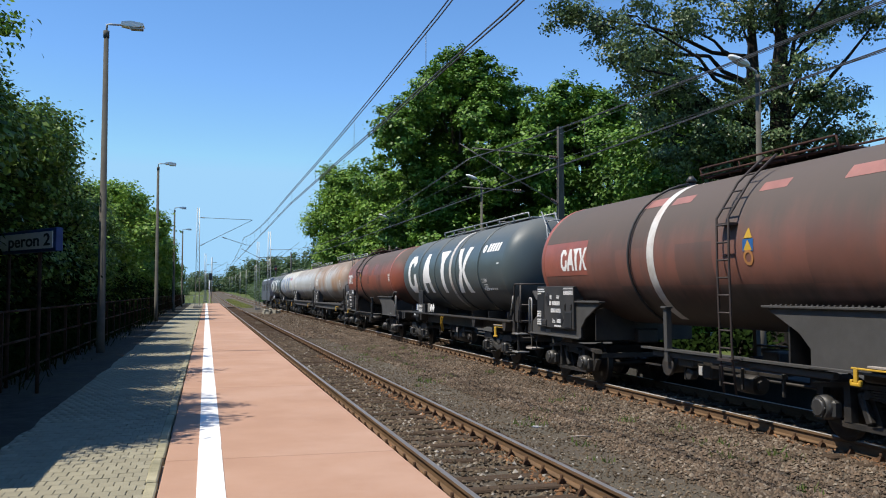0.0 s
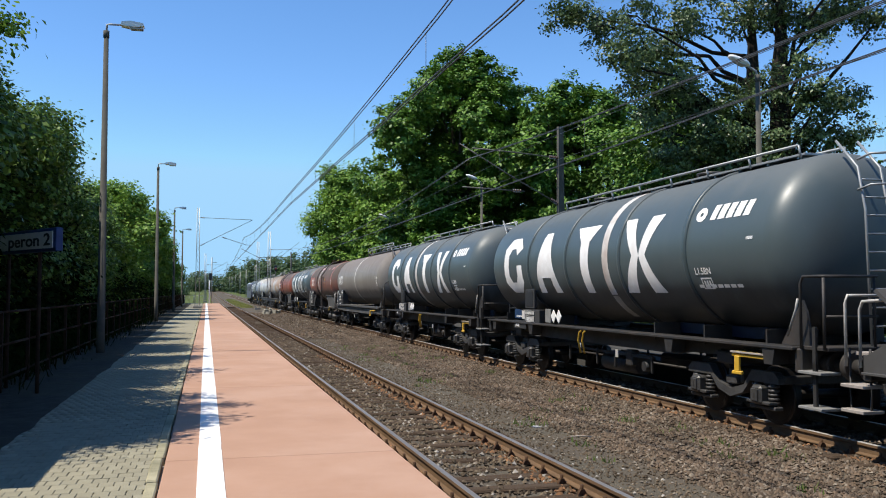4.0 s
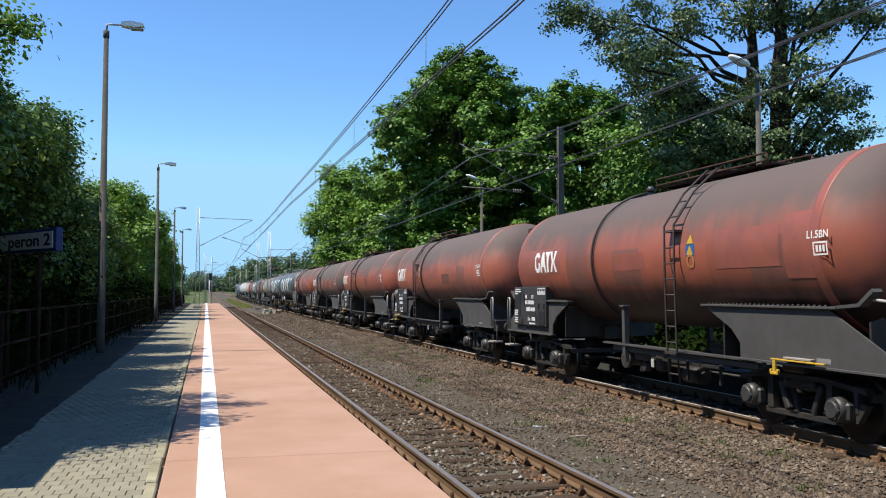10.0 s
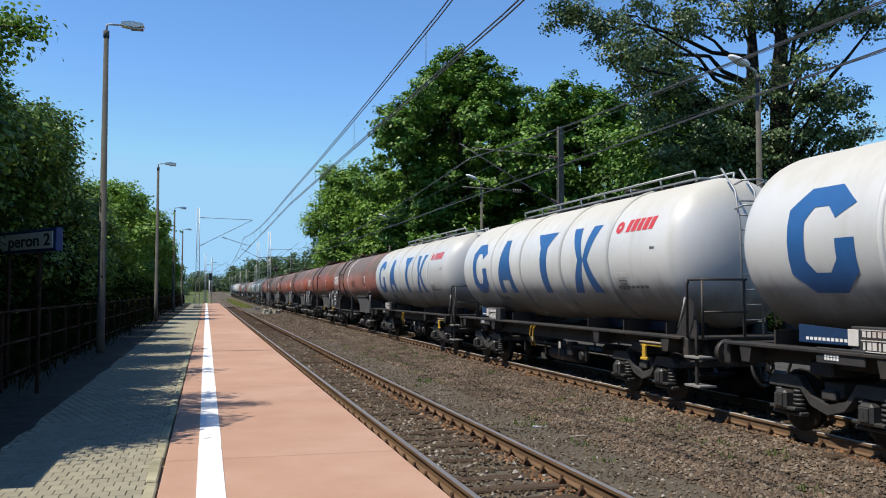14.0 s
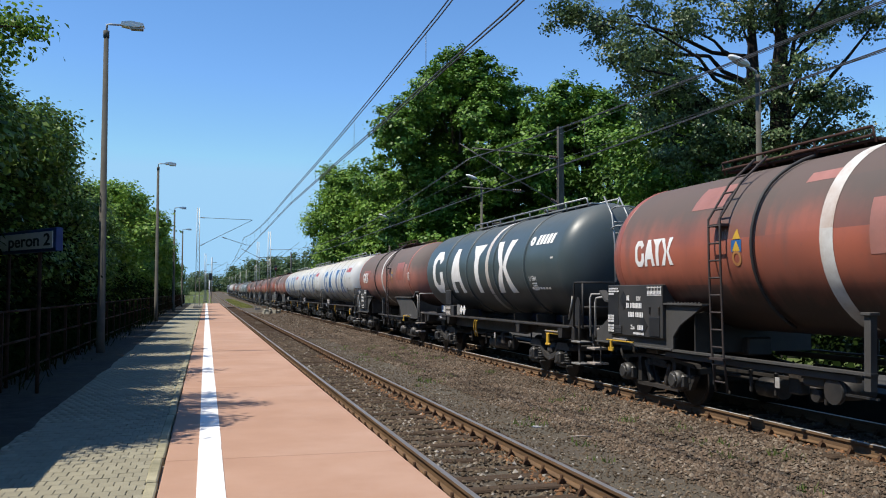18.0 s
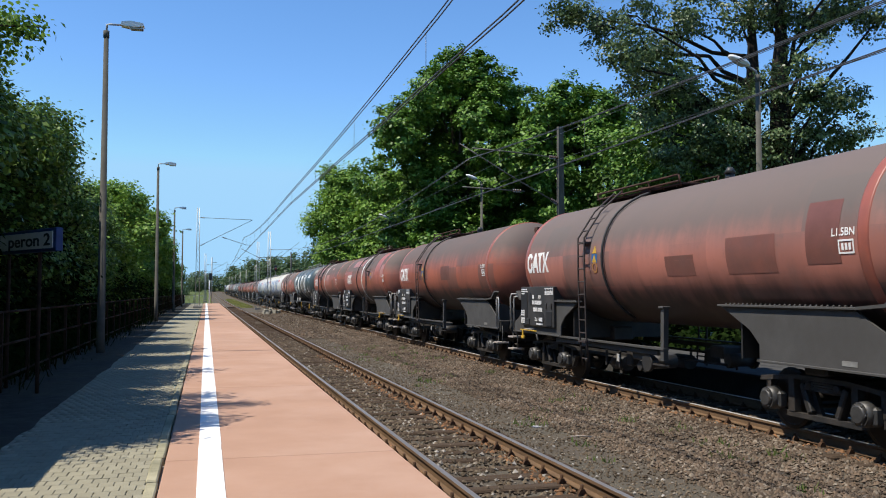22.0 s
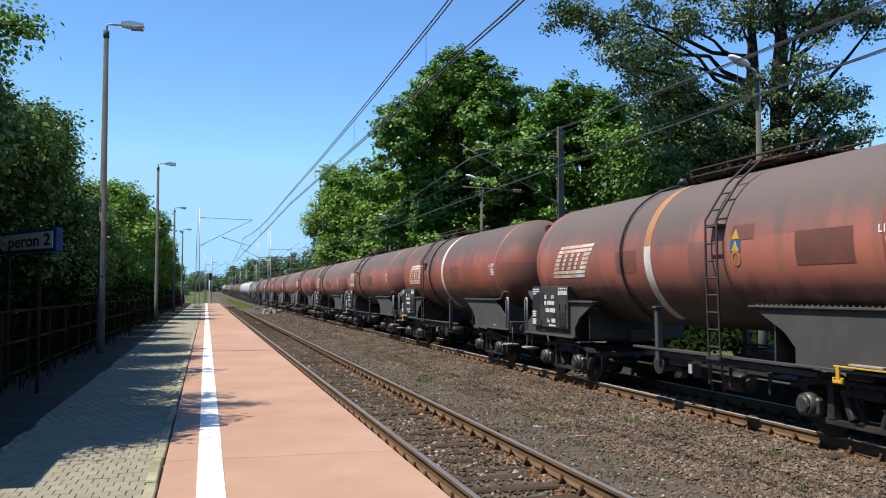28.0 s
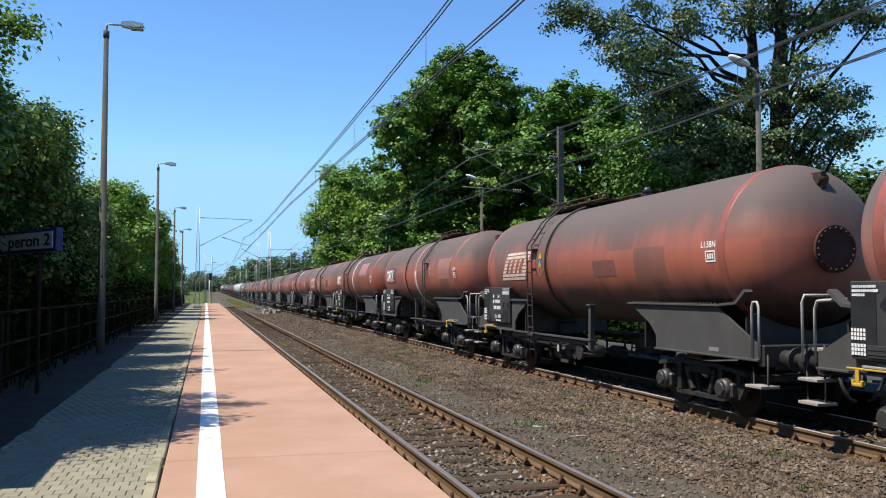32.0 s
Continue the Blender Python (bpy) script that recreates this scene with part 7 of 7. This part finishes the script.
part("head", Shape().box((0, -0.05, 6.3), (0.55, 0.22, 1.0), 0.05), M["ink"], s2)
part("lens", Shape().cyl((0, -0.20, 6.2), (0, -0.12, 6.2), 0.16, seg=14), M["redlamp"], s2, "red signal lens")
s3 = thing("marker_post", "dark post with a small board beyond the train", "post", pose(11.9, 130, -0.4))
part("post", Shape().cyl((0, 0, -0.2), (0, 0, 8.4), 0.10, seg=10), M["darksteel"], s3)

# clutter between the tracks
for x, y, w_, h_, turn in ((6.3, 99, 0.55, 0.42, 25), (6.9, 99.6, 0.4, 0.30, -38), (7.3, 100.2, 0.5, 0.36, 62), (7.0, 101.4, 0.35, 0.5, 12), (7.9, 101, 0.45, 0.3, -20), (6.5, 97.6, 0.3, 0.2, 50)):
    tagged(part("concrete_rubble", Shape().prism([(-0.5 * w_, -0.3), (0.42 * w_, -0.34), (0.5 * w_, 0.1), (0.2 * w_, 0.34), (-0.4 * w_, 0.26)], "z", -0.1, h_), M["rubble"], None, "", pose(x, y, -0.2, 9, turn * 0.2, turn)), "broken pale concrete lump between the tracks", "rubble", "concrete rubble")
# railing at the platform's end
for x0 in (-2.9, -1.6):
    gt = thing("end_railing", "thin metal railing across the platform's end", "railing", pose(x0, 128.5, PLAT_Z))
    for i in range(3):
        part("post", Shape().cyl((i * 0.6, 0, 0), (i * 0.6, 0, 1.15), 0.025, seg=8), M["steel"], gt)
    for z in (0.6, 1.12):
        part("rail", Shape().cyl((0, 0, z), (1.2, 0, z), 0.02, seg=8), M["steel"], gt)
# timber crossing at the platform's end
for i in range(6):
    tagged(part("crossing_plank", Shape().box((NEAR_C, 131 + i * 0.32, -0.03), (2.6, 0.30, 0.08), 0.01), M["sleeper"]), "timber crossing plank between the rails", "plank", "crossing planks")
# litter on the ballast
lit = Shape().prism([(-0.09, 0), (-0.03, 0.03), (0.06, 0.025), (0.1, -0.01), (0.02, -0.035)], "z", 0, 0.02)
tagged(part("paper_scrap", lit, M["white"], None, "", pose(5.42, 14.15, -0.19, 8, 5, 20)), "crumpled white paper scrap on the ballast", "litter")
tagged(part("stick", Shape().tube([(0, 0, 0), (0.14, -0.10, 0.02), (0.30, -0.16, 0.01)], 0.012, 5), M["step"], None, "", pose(5.60, 13.1, -0.19)), "pale dry stick lying on the ballast", "stick")

# a robinia branch hanging over the platform, which sways in the wind
BRANCH = thing("robinia_branch", "leafy robinia branch hanging over the platform from the thicket", "branch", pose(-4.6, 12.2, 5.2))
bs_ = Shape()
brn = random.Random(4)
tips = []
limb(bs_, (0, 0, 0.2), (2.45, 0.1, 0.35), 0.035, 0.008, brn)
limb(bs_, (0.4, 0, 0.25), (2.1, -1.6, 0.0), 0.025, 0.008, brn)
limb(bs_, (0.2, 0, 0.2), (1.9, 1.5, 0.5), 0.025, 0.008, brn)
part("twigs", bs_, M["bark"], BRANCH)
v, f = leaves([(2.1, 0.1, 0.38, 0.42, 0.4, 0.26), (1.5, 0.1, 0.30, 0.5, 0.5, 0.3), (1.8, -1.4, 0.05, 0.5, 0.5, 0.25), (1.6, 1.3, 0.45, 0.5, 0.5, 0.3), (0.8, 0, 0.2, 0.7, 0.9, 0.35)], 135, 26, 0.08, 0.11, 55, shell=0.2)
raw_mesh("leaves", v, f, M["lf_branch"], "", "", parent=BRANCH)

# grass and weeds
gr = np.random.default_rng(12)


def tufts(name, n, x0, x1, y0, y1, h, label, zf, ds=6, clump=0.12, key="blade"):
    c = np.stack([x0 + (x1 - x0) * gr.random(n), y0 + (y1 - y0) * gr.random(n)], 1)
    c = np.repeat(c, ds, 0) + gr.normal(size=(n * ds, 2)) * clump
    m_ = len(c)
    z = np.array([zf(a, b) for a, b in c])
    a = gr.random(m_) * 6.283
    hh = h * (0.5 + gr.random(m_))
    lean = gr.normal(size=(m_, 2)) * 0.35
    w_ = 0.012 + 0.012 * gr.random(m_)
    p0 = np.stack([c[:, 0] - np.cos(a) * w_, c[:, 1] - np.sin(a) * w_, z - 0.02], 1)
    p1 = np.stack([c[:, 0] + np.cos(a) * w_, c[:, 1] + np.sin(a) * w_, z - 0.02], 1)
    p2 = np.stack([c[:, 0] + lean[:, 0] * hh, c[:, 1] + lean[:, 1] * hh, z + hh], 1)
    v_ = np.stack([p0, p1, p2], 1).reshape(-1, 3)
    return raw_mesh(name, v_, np.arange(m_ * 3).reshape(-1, 3), M[key], label, "grass")


tufts("weeds", 60, 5.2, 8.2, 9, 40, 0.10, "small green weeds growing in the ballast", ballast_z, 14, 0.10)
tufts("lineside_grass", 1500, 5.6, 6.7, 140, 250, 0.35, "dry yellow-green grass between the tracks", lambda x, y: rise(y) - 0.3, 8, 0.4, "blade_dry")
# the fence grass takes the near-black leaf, so its shade is in the colour
tufts("platform_grass", 900, -5.0, -3.0, 6, 60, 0.6, "long grass below the platform fence, shade put into its colour", lambda x, y: 0.3, 8, 0.25, "lf_deepshade")


# ================= what moves =================
SLIP = [(0.0, 1.38), (1.5, 0.98), (2.4, 0.94), (3.0, 0.72), (6.0, 0.3), (8.0, -0.1), (11.0, -0.17), (17.0, 0.0), (19.0, 0.05), (20.0, 0.35), (22.0, 0.84), (23.3, 1.1), (28.0, 1.12), (30.0, 1.0), (32.0, 0.72)]
SPEED = 13.1


def travel(t):
    """How far the train has run by t seconds."""
    for (a, p), (b, q) in zip(SLIP, SLIP[1:]):
        if t <= b:
            return SPEED * t + p + (q - p) * (t - a) / (b - a)
    return SPEED * t + SLIP[-1][1]


def motions():
    starts = [0.0] * len(TRAIN)
    starts[K0] = P0 - TRAIN[K0][1]
    for i in range(K0 + 1, len(TRAIN)):
        starts[i] = starts[i - 1] - TRAIN[i - 1][1] - TRAIN[i][1]
    for i in range(K0 - 1, -1, -1):
        starts[i] = starts[i + 1] + TRAIN[i + 1][1] + TRAIN[i][1]
    times = [i * 1.0 for i in range(33)]
    for (w, half, s), y in zip(TRAIN, starts):
        rows = []
        for t in times:
            yy = y + travel(t)
            rows.append((t, pose(FAR_C, yy, rise(yy), math.degrees(math.atan((rise(yy + 5) - rise(yy - 5)) / 10)) * s, 0, 0 if s > 0 else 180)))
        walk(w, rows)
    sway = [(0.0, -0.28, 0.06), (3.5, -0.24, 0.05), (6.0, -0.12, 0.0), (7.5, -0.05, 0.02), (9.0, 0.0, -0.02), (11.0, -0.06, 0.03), (13.0, 0.05, -0.03), (16.0, 0.0, 0.0),
            (19.0, 0.08, -0.03), (23.0, 0.0, 0.0), (26.0, 0.04, 0.02), (28.0, 0.0, 0.0), (30.0, -0.05, 0.02), (32.0, -0.03, 0.0)]
    walk(BRANCH, [(t, pose(-4.6 + dx, 12.2, 5.2 + dz, 0, -dx * 5, dx * 6)) for t, dx, dz in sway])
    # wheels roll without slipping: alike places on the bogies share one action
    rolled = {}
    fine = [i / FPS for i in range(int(32 * FPS) + 1)]
    for w, half, s in TRAIN:
        for o in w.children_recursive:
            if o.name.split(".")[0] != "wheelset":
                continue
            at = o.matrix_basis.translation.copy()
            key = (round(at.y, 2), s)
            if key not in rolled:
                walk(o, [(t, Matrix.Translation(at) @ Matrix.Rotation(-s * travel(t) / 0.452, 4, "X")) for t in fine])
                rolled[key] = o
            else:
                src = rolled[key].animation_data
                o.rotation_mode = "QUATERNION"
                keys = o.animation_data_create()
                keys.action = src.action
                keys.action_slot = src.action_slot


motions()
